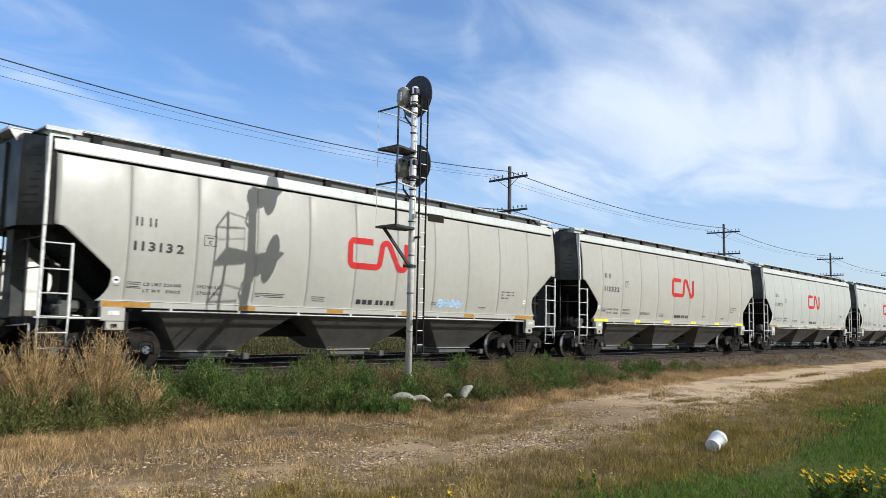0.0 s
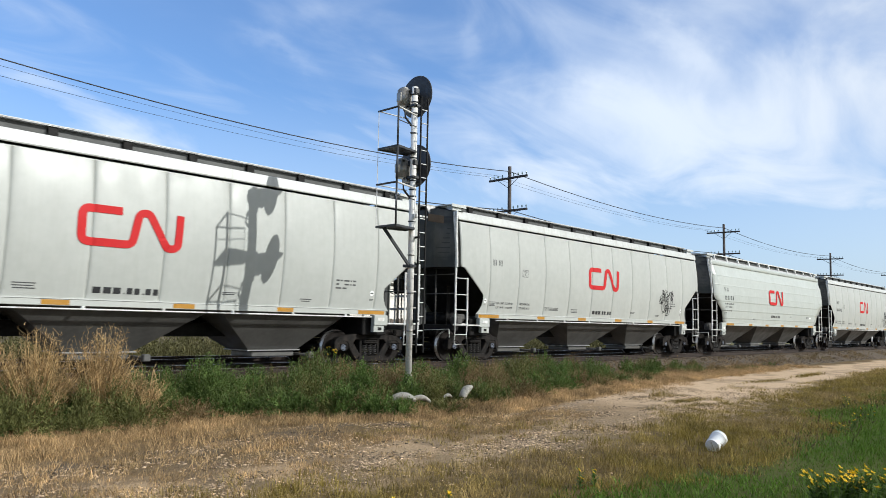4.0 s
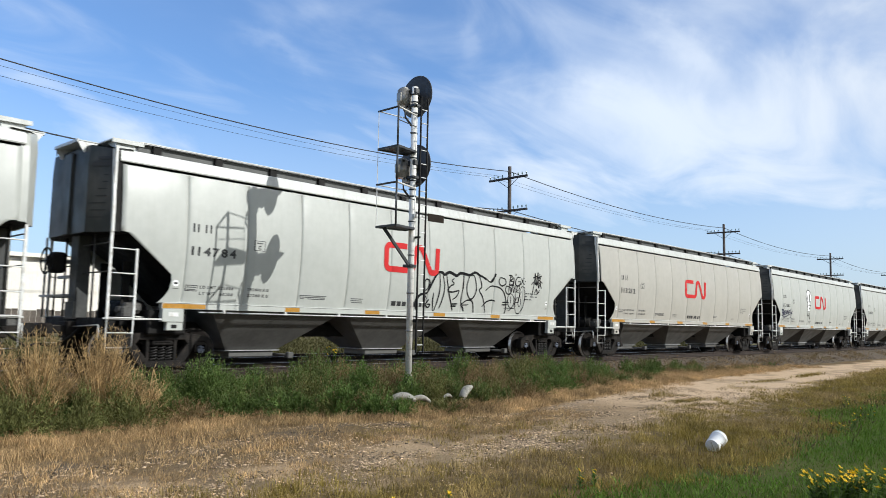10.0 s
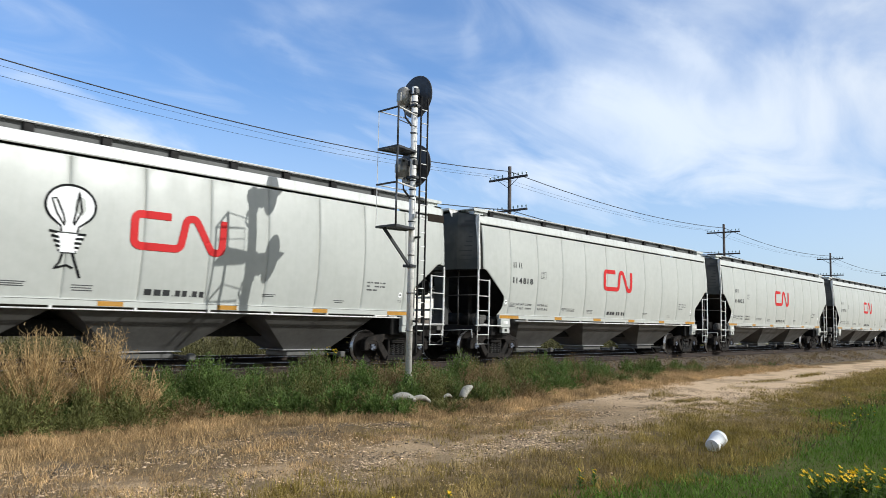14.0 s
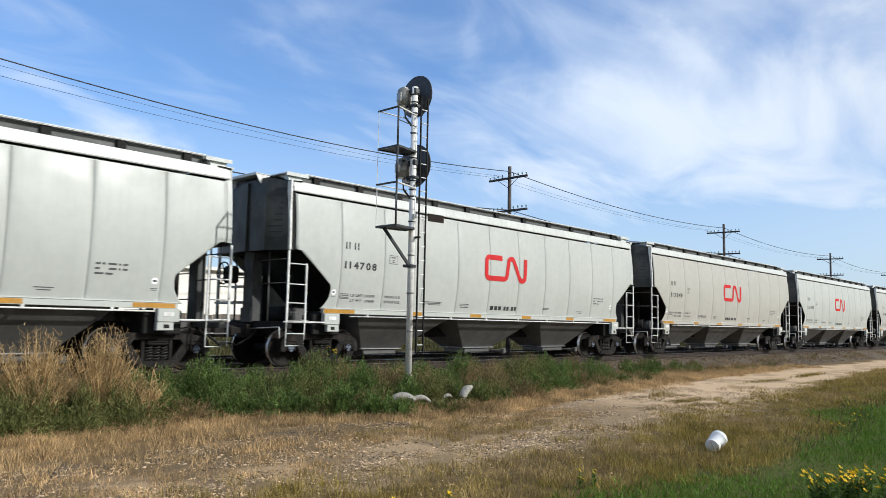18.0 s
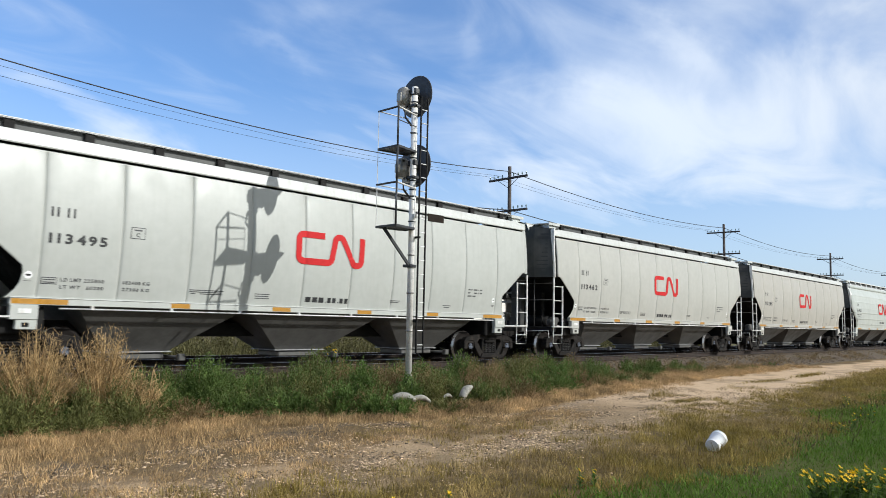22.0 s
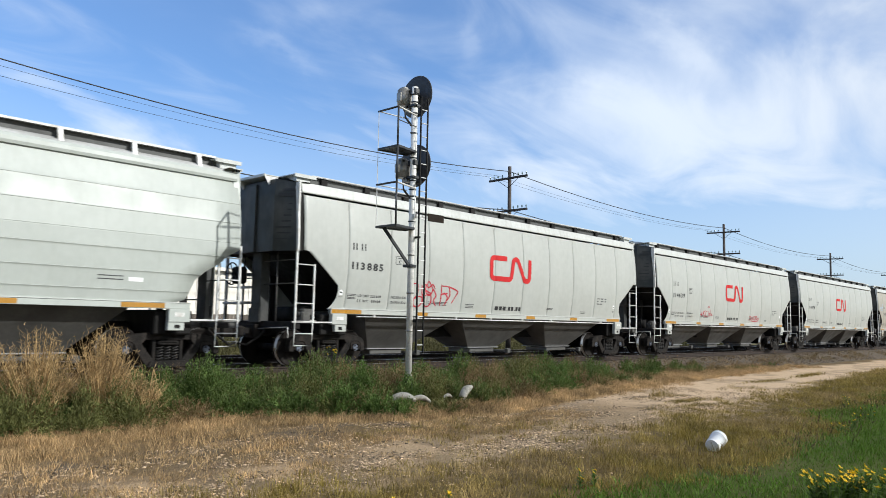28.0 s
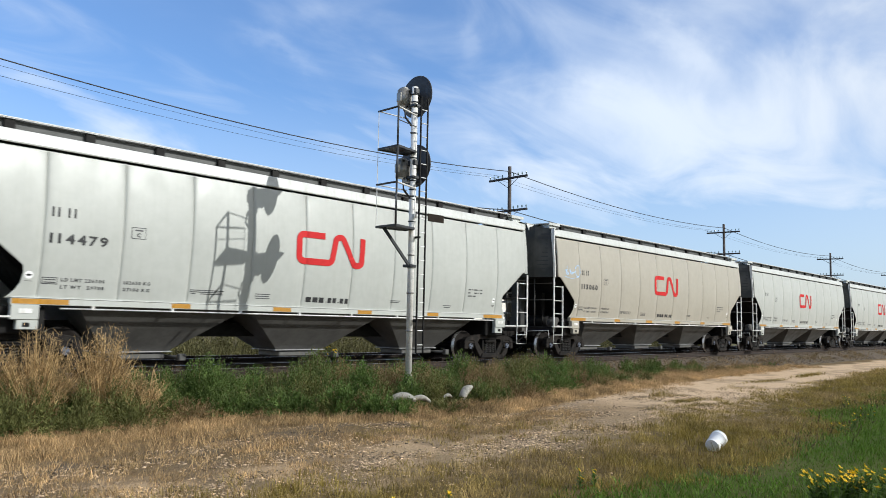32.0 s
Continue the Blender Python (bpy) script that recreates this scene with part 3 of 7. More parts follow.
def stones(name, pts, size, mat, label, category, shape=(1.0, 0.8, 0.55)):
    """Squashed, uneven eight-sided pebbles."""
    base = np.array([(1, 0, 0), (-1, 0, 0), (0, 1, 0), (0, -1, 0), (0, 0, 1), (0, 0, -1)], float)
    fc = np.array([(0, 2, 4), (2, 1, 4), (1, 3, 4), (3, 0, 4), (2, 0, 5), (1, 2, 5), (3, 1, 5), (0, 3, 5)])
    n = len(pts)
    sc = size[:, None, None] * RNG.uniform(0.55, 1.25, (n, 6, 1)) * np.array(shape)[None, None]
    v = base[None] * sc
    a = RNG.uniform(0, 2 * np.pi, n)
    c, s = np.cos(a)[:, None], np.sin(a)[:, None]
    v = np.stack([v[..., 0] * c - v[..., 1] * s, v[..., 0] * s + v[..., 1] * c, v[..., 2]], -1) + pts[:, None, :]
    f = fc[None] + (np.arange(n) * 6)[:, None, None]
    return stuff_mesh(name, v.reshape(-1, 3), f.reshape(-1, 3), mat, label, category)


def on_ground(x, y):
    return np.array([ground_height(a, b) for a, b in zip(x, y)])


def bend(x):
    """How far the worn track has drawn away from the camera at x."""
    t = np.clip((x - 8) / 22, 0, 1)
    return 1.9 * t * t * (3 - 2 * t)


def wobble(x, y):
    return np.array([1.5 * noise.noise((a * 0.33, b * 0.33, 1.5)) + 0.5 * noise.noise((a * 1.5, b * 1.5, 4.0)) for a, b in zip(x, y)])


def build_stones():
    n = 85000
    x = 1.0 + 19 * RNG.uniform(0, 1, n) ** 1.3
    y = 7.0 + bend(x) + RNG.normal(0, 0.75, n)
    rut = RNG.uniform(0, 1, n) < 0.25
    near = (x < 6.5) & (RNG.uniform(0, 1, n) < 0.5)
    y = np.where(near, RNG.uniform(6.4, 9.5, n), y)
    rut = rut & ~near
    y = np.where(rut, 9.1 + 0.2 * RNG.normal(0, 1, n) - 0.5 * wobble(x, y) + bend(x), y)
    patch = np.array([noise.noise((a * 0.55, b * 1.5, 11.0)) for a, b in zip(x, y)])
    keep = RNG.uniform(-0.25, 0.6, n) < patch
    x, y = x[keep], y[keep]
    n = len(x)
    stones("track_pebbles", np.c_[x, y, on_ground(x, y) + 0.003], 0.006 + 0.030 * RNG.uniform(0, 1, n) ** 4, STONE, "tan pebbles and chips of the worn gravel track", "gravel", (1.5, 0.75, 0.4))
    n = 16000
    x = 1.0 + 17 * RNG.uniform(0, 1, n) ** 1.3
    y = np.where(RNG.uniform(0, 1, n) < 0.4, 9.1 + 0.22 * RNG.normal(0, 1, n) - 0.5 * wobble(x, x * 0 + 9.1), 7.1 + 0.6 * RNG.normal(0, 1, n)) + bend(x)
    patch = np.array([noise.noise((a * 0.8, b * 2.0, 31.0)) for a, b in zip(x, y)])
    x, y = x[patch > 0.1], y[patch > 0.1]
    stones("dark_grit", np.c_[x, y, on_ground(x, y) + 0.003], 0.006 + 0.022 * RNG.uniform(0, 1, len(x)) ** 3, BALLAST, "dark grit and chips in the worn track", "gravel", (1.5, 0.8, 0.45))
    n = 14000
    x = -5 + 60 * RNG.uniform(0, 1, n) ** 1.1
    dy = np.where(RNG.uniform(0, 1, n) < 0.6, RNG.uniform(-3.2, -0.9, n), RNG.uniform(-0.9, 2.4, n))
    z = np.interp(dy, [-3.6, -3.1, -2.4, -1.9, -1.5, 0, 1.5, 1.9, 2.6], [-0.72, -0.62, -0.42, -0.27, -0.22, -0.2, -0.22, -0.27, -0.45])
    stones("ballast_stones", np.c_[x, TC + dy, z + 0.012], 0.018 + 0.03 * RNG.uniform(0, 1, n), BALLAST, "grey brown crushed ballast stones", "ballast")


# ---- behind the train ----
def build_store():
    """A long low cream building beyond the track."""
    b = thing("long_building", "long low cream metal building with pale roof and board base", "building", Matrix.Translation(lay(0, 35, GROUND_Z)) @ Matrix.Diagonal((1, 1, RISE, 1)))
    x0, x1, h = -26.0, 46.0, 4.55
    bm = bmesh.new()
    add_box(bm, x0, x1, 0, 14, 1.0, h, 0.03)
    part("wall", bm, CREAM_WALL, b, "cream painted siding wall")
    bm = bmesh.new()
    add_prism(bm, [(-0.25, h + 0.003), (14.25, h + 0.003), (14.25, h + 0.1), (7, h + 0.55), (-0.25, h + 0.1)], x0 - 0.3, x1 + 0.3, axis="x")
    part("roof", bm, ROOF_STEEL, b, "pale grey low metal roof")
    bm = bmesh.new()
    add_box(bm, x0 - 0.3, x1 + 0.3, -0.31, -0.253, h - 0.06, h + 0.13, 0.01)
    part("fascia", bm, CREAM_WALL, b, "cream eave board")
    bm = bmesh.new()
    add_box(bm, x0, x1, 0.05, 13.9, -0.4, 1.0)
    part("base_wall", bm, FENCE_WOOD, b)
    me = None
    for i in range(24):
        if me is None:
            bm = bmesh.new()
            add_box(bm, -0.05, 0.05, -0.03, 0.0, 1.05, h - 0.07, 0.008)
            me = link_mesh("siding_batten", bm, CREAM_WALL)
        part("siding_batten", me, None, b).location = (x0 + 1.5 + i * 3.05, 0, 0)
    bm = bmesh.new()
    add_box(bm, -1.3, 1.3, -0.05, 0.02, 1.25, 2.15, 0.01)
    pane = link_mesh("window_pane", bm, WINDOW_GLASS)
    bm = bmesh.new()
    for a in ((-1.38, -1.3, 1.2, 2.2), (1.3, 1.38, 1.2, 2.2), (-1.3, 1.3, 2.15, 2.22), (-1.3, 1.3, 1.18, 1.25), (-0.03, 0.03, 1.25, 2.15)):
        add_box(bm, a[0], a[1], -0.08, 0.0, a[2], a[3], 0.006)
    fr = link_mesh("window_frame", bm, DARK_TRIM)
    for x in (12.5, 22.0, 31.5):
        w = part("window", fr, None, b, "wide dark window in a brown frame")
        w.location = (x, 0, 0)
        part("window_pane", pane, None, w)
    # a board fence in front of it
    fence = thing("board_fence", "low weathered grey board fence before the building", "fence", Matrix.Translation(lay(0, 33.2, GROUND_Z)) @ Matrix.Diagonal((1, 1, RISE, 1)))
    bm = bmesh.new()
    add_box(bm, 0, 0.225, -0.02, 0.0, 0.0, 2.12, 0.004)
    board = link_mesh("board", bm, FENCE_WOOD)
    for i in range(150):
        o = part("board", board, None, fence)
        o.location = (-4 + i * 0.235, random.uniform(-0.01, 0.01), random.uniform(-0.06, 0.02))
    bm = bmesh.new()
    for z in (0.4, 1.5):
        add_box(bm, -4, 31.3, 0.003, 0.05, z, z + 0.09)
    part("fence_rail", bm, FENCE_WOOD, fence)


def build_poles():
    first, step, y, top = 28.9, 28.7, 24.8, 10.35
    lines = []
    pole = None
    arms_z = (9.62, 7.72)
    for n in range(-2, 5):
        if pole is None:
            pole = thing("utility_pole", "weathered wooden utility pole with two dark crossarms", "utility pole", group="poles along the track")
            bm = bmesh.new()
            add_tube(bm, (0, 0, -0.3), (0, 0, top - GROUND_Z), 0.15, 12, r2=0.10)
            part("shaft", bm, POLE_WOOD, pole, smooth=True)
            for za in arms_z:
                z = za - GROUND_Z
                bm = bmesh.new()
                add_box(bm, -0.21, -0.10, -1.42, 1.42, z - 0.06, z + 0.06, 0.012)
                arm = part("crossarm", bm, ARM_WOOD, pole)
                for sgn in (-1, 1):
                    bm = bmesh.new()
                    add_tube(bm, (-0.16, sgn * 0.75, z - 0.06), (-0.13, 0, z - 0.55), 0.016, 6)
                    part("brace", bm, BLACK_STEEL_AND_SHADE, arm)
                ins = None
                for yy in (-1.35, -1.05, -0.75, -0.42, 0.42, 0.75, 1.05, 1.35):
                    if ins is None:
                        bm = bmesh.new()
                        add_lathe(bm, [(0.012, 0.05), (0.014, 0.12), (0.035, 0.13), (0.045, 0.17), (0.03, 0.2), (0.038, 0.235), (0.015, 0.255)], "z", 8)
                        ins = link_mesh("insulator", bm, GLASS_GREEN)
                    o = part("insulator", ins, None, arm)
                    o.location = (-0.155, yy, z)
            pole.matrix_world = Matrix.Translation(lay(first + n * step, y, GROUND_Z - 0.5)) @ Matrix.Scale(RISE, 4)
            start = pole
        else:
            copy_thing(start, pose(*lay(first + n * step, y, GROUND_Z - (0.5 if n < 0 else 0.0)), random.uniform(-0.6, 0.6), random.uniform(-0.6, 0.6), random.uniform(-3, 3)))
    # heights at the poles from the third before the camera on, and the sag in the span that the camera faces
    for label, near, here, dy, r, sag in (("thick black cable sagging between the poles", 9.58, 10.0, -0.12, 0.022, 0.70), ("thin line wire between the poles", 9.6, 9.85, 0.75, 0.006, 0.58),
                                          ("thin line wire between the poles", 9.39, 9.85, 1.3, 0.007, 0.57), ("black cable on the lower crossarms", 7.53, 7.75, -0.12, 0.024, 0.60)):
        bm = bmesh.new()
        pts = []
        for n in range(-2, 4):
            for k in range(16):
                t = k / 16
                z = near if n < -1 else near + (here - near) * t if n == -1 else here
                pts.append(Vector(lay(first - 0.155 + (n + t) * step, y, z - sag * 4 * t * (1 - t) * (1.0 if n < 0 else 0.8))) + Vector((0, dy * RISE, 0)))
        add_path(bm, pts, r, 5)
        tagged(new("overhead_wire", link_mesh("overhead_wire", bm, WIRE)), label, "wire", group="overhead wires")


# ---- the signal ----
def build_signal():
    mx, my = 9.533, 11.0
    zb = GROUND_Z
    mast = thing("railway_signal", "tall two-headed searchlight signal mast with ladder and platforms", "railway signal", pose(*lay(mx, my, -0.0216), 0, 0, -3.5) @ Matrix.Scale(1.0185 * RISE, 4))
    swing = pose(-0.13, -0.15, 0, 0, 0, 13)
    bm = bmesh.new()
    top = 6.36
    add_tube(bm, (0, 0, 0.02), (0, 0, top), 0.070, 20)
    pipe = part("pole", bm, LIGHT_STEEL, mast, "weathered pale grey steel pole")
    for z in (1.0, 1.8, 2.35, 2.62, 3.35, 3.9, 4.05, 4.25, 4.75, 5.3, 5.75, 6.0, 6.17):
        bm = bmesh.new()
        add_tube(bm, (0, 0, z), (0, 0, z + 0.03), 0.077, 20)
        add_tube(bm, (-0.11, 0, z + 0.015), (-0.06, 0, z + 0.015), 0.012, 6)
        part("clamp_band", bm, SIGNAL_GREY if z < 3 else DARK_PAINT, pipe, "dark clamp band")
    bm = bmesh.new()
    add_tube(bm, (0, 0, zb + 0.12), (0, 0, 0.06), 0.095, 16)
    add_box(bm, -0.2, 0.2, -0.2, 0.2, zb + 0.122, zb + 0.18, 0.01)
    for a in (-1, 1):
        for b in (-1, 1):
            add_tube(bm, (a * 0.15, b * 0.15, zb + 0.1), (a * 0.15, b * 0.15, zb + 0.24), 0.018, 6)
    part("pole_base", bm, BLACK_STEEL_AND_SHADE, mast)
    bm = bmesh.new()
    add_box(bm, -0.3, 0.3, -0.3, 0.3, zb - 0.3, zb + 0.12, 0.03)
    part("footing", bm, material("concrete", (0.36, 0.34, 0.31), 0.9, grain=(5.0, 50.0), vary=0.15, bump=0.3), mast, "concrete footing block")

    def head(z):
        """A searchlight head: a case beside the pole, a round plate and a cut hood facing along the track."""
        x, y, h = 0.35, 0.36, z + 0.035
        bm = bmesh.new()
        rings = [(0.01, 0.0), (0.37, 0.0), (0.476, 0.004), (0.49, 0.02), (0.476, 0.032), (0.445, 0.022), (0.01, 0.02)]
        add_lathe(bm, rings, "x", 40)
        bmesh.ops.rotate(bm, verts=bm.verts, cent=(0, 0, 0), matrix=Matrix.Rotation(radians(4), 3, "Z"))
        bmesh.ops.translate(bm, verts=bm.verts, vec=(x, y, h))
        disc = part("background_disc", bm, DARK_PAINT, mast, "round black background plate")
        bm = bmesh.new()
        add_tube(bm, (x + 0.02, y, h + 0.03), (x + 0.36, y, h + 0.01), 0.135, 20)
        for v in bm.verts:
            if v.co.x > x + 0.2:
                v.co.x -= 0.24 * min(1.0, max(0.0, (h + 0.12 - v.co.z) / 0.24))
        part("hood", bm, DARK_PAINT, disc, "black hood cut back underneath")
        cx, cy, h = -0.08, 0.27, z + 0.02
        bm = bmesh.new()
        add_tube(bm, (cx, cy, h - 0.34), (cx, cy, h + 0.04), 0.15, 20)
        add_tube(bm, (cx, cy, h + 0.04), (cx, cy, h + 0.075), 0.135, 20, r2=0.1)
        add_box(bm, cx + 0.05, cx + 0.28, cy - 0.11, cy + 0.12, h - 0.30, h + 0.02, 0.02)
        add_tube(bm, (cx + 0.12, cy + 0.05, h - 0.02), (x, y, h + 0.02), 0.12, 20)
        add_box(bm, cx - 0.17, cx - 0.13, cy - 0.07, cy + 0.07, h - 0.24, h - 0.04, 0.01)
        add_box(bm, cx - 0.06, cx + 0.06, cy - 0.07, cy + 0.11, h + 0.055, h + 0.11, 0.01)
        add_box(bm, cx, cx + 0.12, cy - 0.15, cy - 0.05, h - 0.44, h - 0.35, 0.01)
        part("lamp_case", bm, SIGNAL_GREY, mast, "grey cast lamp housing")
        bm = bmesh.new()
        add_box(bm, -0.06, 0.06, -0.09, 0.14, z - 0.06, z + 0.06, 0.012)
        add_box(bm, -0.09, 0.09, -0.1, 0.14, z - 0.36, z - 0.3, 0.01)
        add_path(bm, [(-0.04, 0.2, z - 0.25), (-0.2, 0.1, z - 0.42), (-0.22, 0.05, z - 0.62), (-0.06, 0.02, z - 0.78)], 0.024, 8)
        part("bracket", bm, DARK_PAINT, mast)

    head(6.265)
    head(4.665)

    deck = pose(-0.765, -0.37, 0, 0, 0, 2.8)

    def bar(bm, p, q, width, z0, z1):
        """A flat bar between two points of the deck."""
        a = math.atan2(q[1] - p[1], q[0] - p[0])
        l = math.hypot(q[0] - p[0], q[1] - p[1])
        add_box(bm, 0, l, -width / 2, width / 2, z0, z1, 0.0, 0, Matrix.Translation((p[0], p[1], 0)) @ Matrix.Rotation(a, 4, "Z"))

    def platform(z, brace):
        """A tapering grating beside the pole; its outer corners carry the railing's posts."""
        near, far = ((0.0, 0.0), (0.66, 0.14)), ((0.0, 0.615), (0.74, 0.50))
        bm = bmesh.new()
        bar(bm, near[0], near[1], 0.036, z - 0.045, z)
        bar(bm, far[0], far[1], 0.036, z - 0.045, z)
        bar(bm, near[0], far[0], 0.036, z - 0.043, z - 0.002)
        bar(bm, near[1], far[1], 0.036, z - 0.043, z - 0.002)
        bar(bm, near[1], (0.76, 0.30), 0.04, z - 0.041, z - 0.004)
        p = part("platform", bm, DARK_PAINT, mast, "dark steel grating platform")
        p.matrix_basis = deck
        for k in range(11):
            t = (k + 0.7) / 11.4
            bm = bmesh.new()
            bar(bm, (0.02, 0.615 * t), (0.645 + 0.08 * t, 0.14 + 0.36 * t), 0.030, z - 0.028, z - 0.005)
            part("slat", bm, DARK_PAINT, p)
        if brace:
            bm = bmesh.new()
            add_box(bm, -0.03, 0.03, -0.03, 0.03, 0, 0.98, 0.006)
            bmesh.ops.transform(bm, matrix=Matrix.Translation((0.06, 0.10, z - 0.80)) @ Vector((-0.52, 0.3, 0.77)).to_track_quat("Z", "Y").to_matrix().to_4x4(), verts=bm.verts)
            add_box(bm, 0.03, 0.25, 0.03, 0.25, z - 0.84, z - 0.78, 0.01)
            part("brace", bm, DARK_PAINT, mast, "dark steel brace under the platform").matrix_basis = swing

    def railing(z, z0):
        lx, ly = 0.66, 0.615
        for name, p, q, r, mat, label in (
                ("rail_arm", (lx, 0.14, z - 0.03), (0, 0, z), 0.020, LADDER_PAINT, "pale railing arm"),
                ("rail_arm", (lx + 0.08, ly - 0.14, z - 0.03), (0, ly, z), 0.013, LADDER_PAINT, "pale railing arm"),
                ("rail_arm", (lx, 0.14, z - 0.28), (0, 0, z - 0.28), 0.011, DARK_PAINT, ""),
                ("railing", (0, -0.02, z), (0, ly + 0.02, z), 0.022, DARK_PAINT, "dark tubular railing"),
                ("rail_post", (0, 0, z0), (0, 0, z), 0.021, DARK_PAINT, "dark railing post"),
                ("rail_post", None, None, 0.0, LADDER_PAINT, "flat pale railing post"),
                ("rail_post", (lx, 0.14, z0), (lx, 0.14, z - 0.03), 0.008, LADDER_PAINT, "thin pale railing post")):
            bm = bmesh.new()
            if p is None:
                bar(bm, (-0.022, ly - 0.023), (0.022, ly + 0.023), 0.012, z0, z)
            else:
                add_tube(bm, p, q, r, 8)
            part(name, bm, mat, mast, label).matrix_basis = deck

    platform(4.88, False)
    platform(3.21, True)
    railing(5.69, 4.86)
    railing(4.09, 3.19)
    bm = bmesh.new()
    bar(bm, (-0.022, 0.592), (0.022, 0.638), 0.012, 4.1, 4.85)
    part("rail_post", bm, LADDER_PAINT, mast, "flat pale railing post").matrix_basis = deck
    bm = bmesh.new()
    add_tube(bm, (0, 0, 4.1), (0, 0, 4.85), 0.021, 8)
    part("rail_post", bm, DARK_PAINT, mast, "dark railing post").matrix_basis = deck
    ladder = part("ladder", (lambda b: (add_box(b, 0.19, 0.22, -0.228, -0.192, 0.55, 6.1, 0.004), add_box(b, -0.005, 0.025, -0.228, -0.192, 0.55, 6.1, 0.004), b)[2])(bmesh.new()), BLACK_STEEL_AND_SHADE, mast, "narrow dark steel climbing ladder")
    bm = bmesh.new()
    add_tube(bm, (0.01, -0.21, 0), (0.205, -0.21, 0), 0.011, 6)
    rung = link_mesh("rung", bm, LADDER_PAINT)
    for k in range(18):
        part("rung", rung, None, ladder).location = (0, 0, 0.72 + k * 0.3)
    bm = bmesh.new()
    for z in (1.2, 3.0, 4.2, 5.7):
        add_box(bm, 0.03, 0.08, -0.2, -0.03, z, z + 0.04)
    part("ladder_clip", bm, BLACK_STEEL_AND_SHADE, mast)
    bm = bmesh.new()
    add_box(bm, 0.32, 0.80, -0.165, -0.15, 3.40, 3.57, 0.004)
    part("plate", bm, material("brown_plate", (0.018, 0.012, 0.008), 0.7, grain=(4.0, 40.0), vary=0.2, bump=0.1, spec=0.15), mast, "dark brown metal plate on a bracket")
    bm = bmesh.new()
    add_box(bm, 0.05, 0.58, -0.148, -0.11, 3.47, 3.51, 0.004)
    add_box(bm, -0.05, 0.06, -0.15, 0.0, 3.45, 3.53, 0.01)
    part("plate_bracket", bm, LADDER_PAINT, mast)


build_ground()
build_ballast()
build_track()
build_store()
build_poles()
build_signal()


# ---- the train ----
LENGTH, PITCH_CAR = 16.12, 17.783
LINE, SILL = 4.43, 1.50
LEFT_CUT = [(1.50, 0.95), (1.56, 1.02), (1.67, 1.11), (1.80, 1.18), (2.0, 1.21), (2.13, 1.19), (2.90, 0.29), (2.95, 0.22), (2.965, 0.08), (9.0, 0.08)]
LEFT_CUT_ROUND = [(1.50, 1.45), (1.60, 1.18), (1.80, 1.10), (2.05, 1.0), (2.25, 0.78), (2.42, 0.5), (2.62, 0.3), (2.80, 0.0), (9.0, 0.0)]


def half_width(z):
    """Half the car's width at a height: the sides bulge."""
    t = (z - 3.05) / (1.38 if z > 3.05 else 1.6)
    return 1.60 - (0.10 if z > 3.05 else 0.165) * t * t


def cut_at(z, table):
    for (z0, a), (z1, b) in zip(table, table[1:]):
        if z <= z1:
            return a + (b - a) * max(0.0, (z - z0)) / (z1 - z0)
    return 0.0


def sheet(columns, rows, put, thick):
    """A bent plate: put(c, r) gives a point for each column and row; it gets a thickness."""
    bm = bmesh.new()
    grid = [[bm.verts.new(put(c, r)) for c in columns] for r in rows]
    for g, h in zip(grid, grid[1:]):
        for i in range(len(columns) - 1):
            f = bm.faces.new((g[i], g[i + 1], h[i + 1], h[i]))
            f.smooth = True
    bmesh.ops.recalc_face_normals(bm, faces=bm.faces)
    if thick:
        bmesh.ops.solidify(bm, geom=bm.faces[:], thickness=thick)
    return bm


def side_rows(table):
    zs = sorted({1.5, 1.53, 1.56, 1.67, 1.85, 2.0, 2.22, 2.4, 2.6, 2.8, 2.9, 2.95, 3.1, 3.3, 3.5, 3.7, 3.9, 4.1, 4.3, 4.36, 4.385} | {z for z, _ in table if z < 4.38})
    return zs


def seam_depth(d, z):
    """The dished weld seam between two panels."""
    fade = min(1.0, max(0.0, (4.39 - z) / 0.08)) * min(1.0, max(0.0, (z - 1.5) / 0.06))
    return 0.020 * math.exp(-(d / 0.020) ** 2) * fade + 0.016 * math.exp(-(d / 0.12) ** 2) * fade


SEAMS = [1.49 + i * 1.46 for i in range(10)]


def seam_panel(i, sgn):
    """Panel i of the eleven on one side, in the car's space; sgn -1 is the side nearer the camera."""
    u0 = 0.0 if i == 0 else SEAMS[i - 1]
    u1 = LENGTH if i == 10 else SEAMS[i]
    edge = [0.0, 0.012, 0.03, 0.06, 0.12, 0.25]
    if i == 0:
        cols = [0.0, 0.08, 0.2, 0.4, 0.6, 0.8] + [1.0 - e / 1.49 for e in edge[::-1]]
    elif i == 10:
        cols = [e / 1.49 for e in edge] + [0.4, 0.6, 0.8, 0.92, 1.0]
    else:
        cols = [e / 1.46 for e in edge] + [0.35, 0.5, 0.65] + [1 - e / 1.46 for e in edge[::-1]]

    def put(c, z):
        a, b = u0, u1
        if i == 0: a = max(a, cut_at(z, LEFT_CUT))
        if i == 10: b = min(b, LENGTH - cut_at(z, LEFT_CUT))
        u = a + (b - a) * c
        d = min([abs(u - s) for s in SEAMS])
        return (u - LENGTH / 2, sgn * (half_width(z) - seam_depth(d, z)), z)

    return sheet(cols, side_rows(LEFT_CUT), put, 0.012)


ROUND_SIDE = ((4.43, 1.377), (3.88, 1.55), (3.41, 1.605), (2.94, 1.63), (2.62, 1.626), (2.17, 1.60), (1.77, 1.557), (1.5, 1.516))  # joint heights and half widths
RIDGES = tuple(z for z, _ in ROUND_SIDE[1:-1])


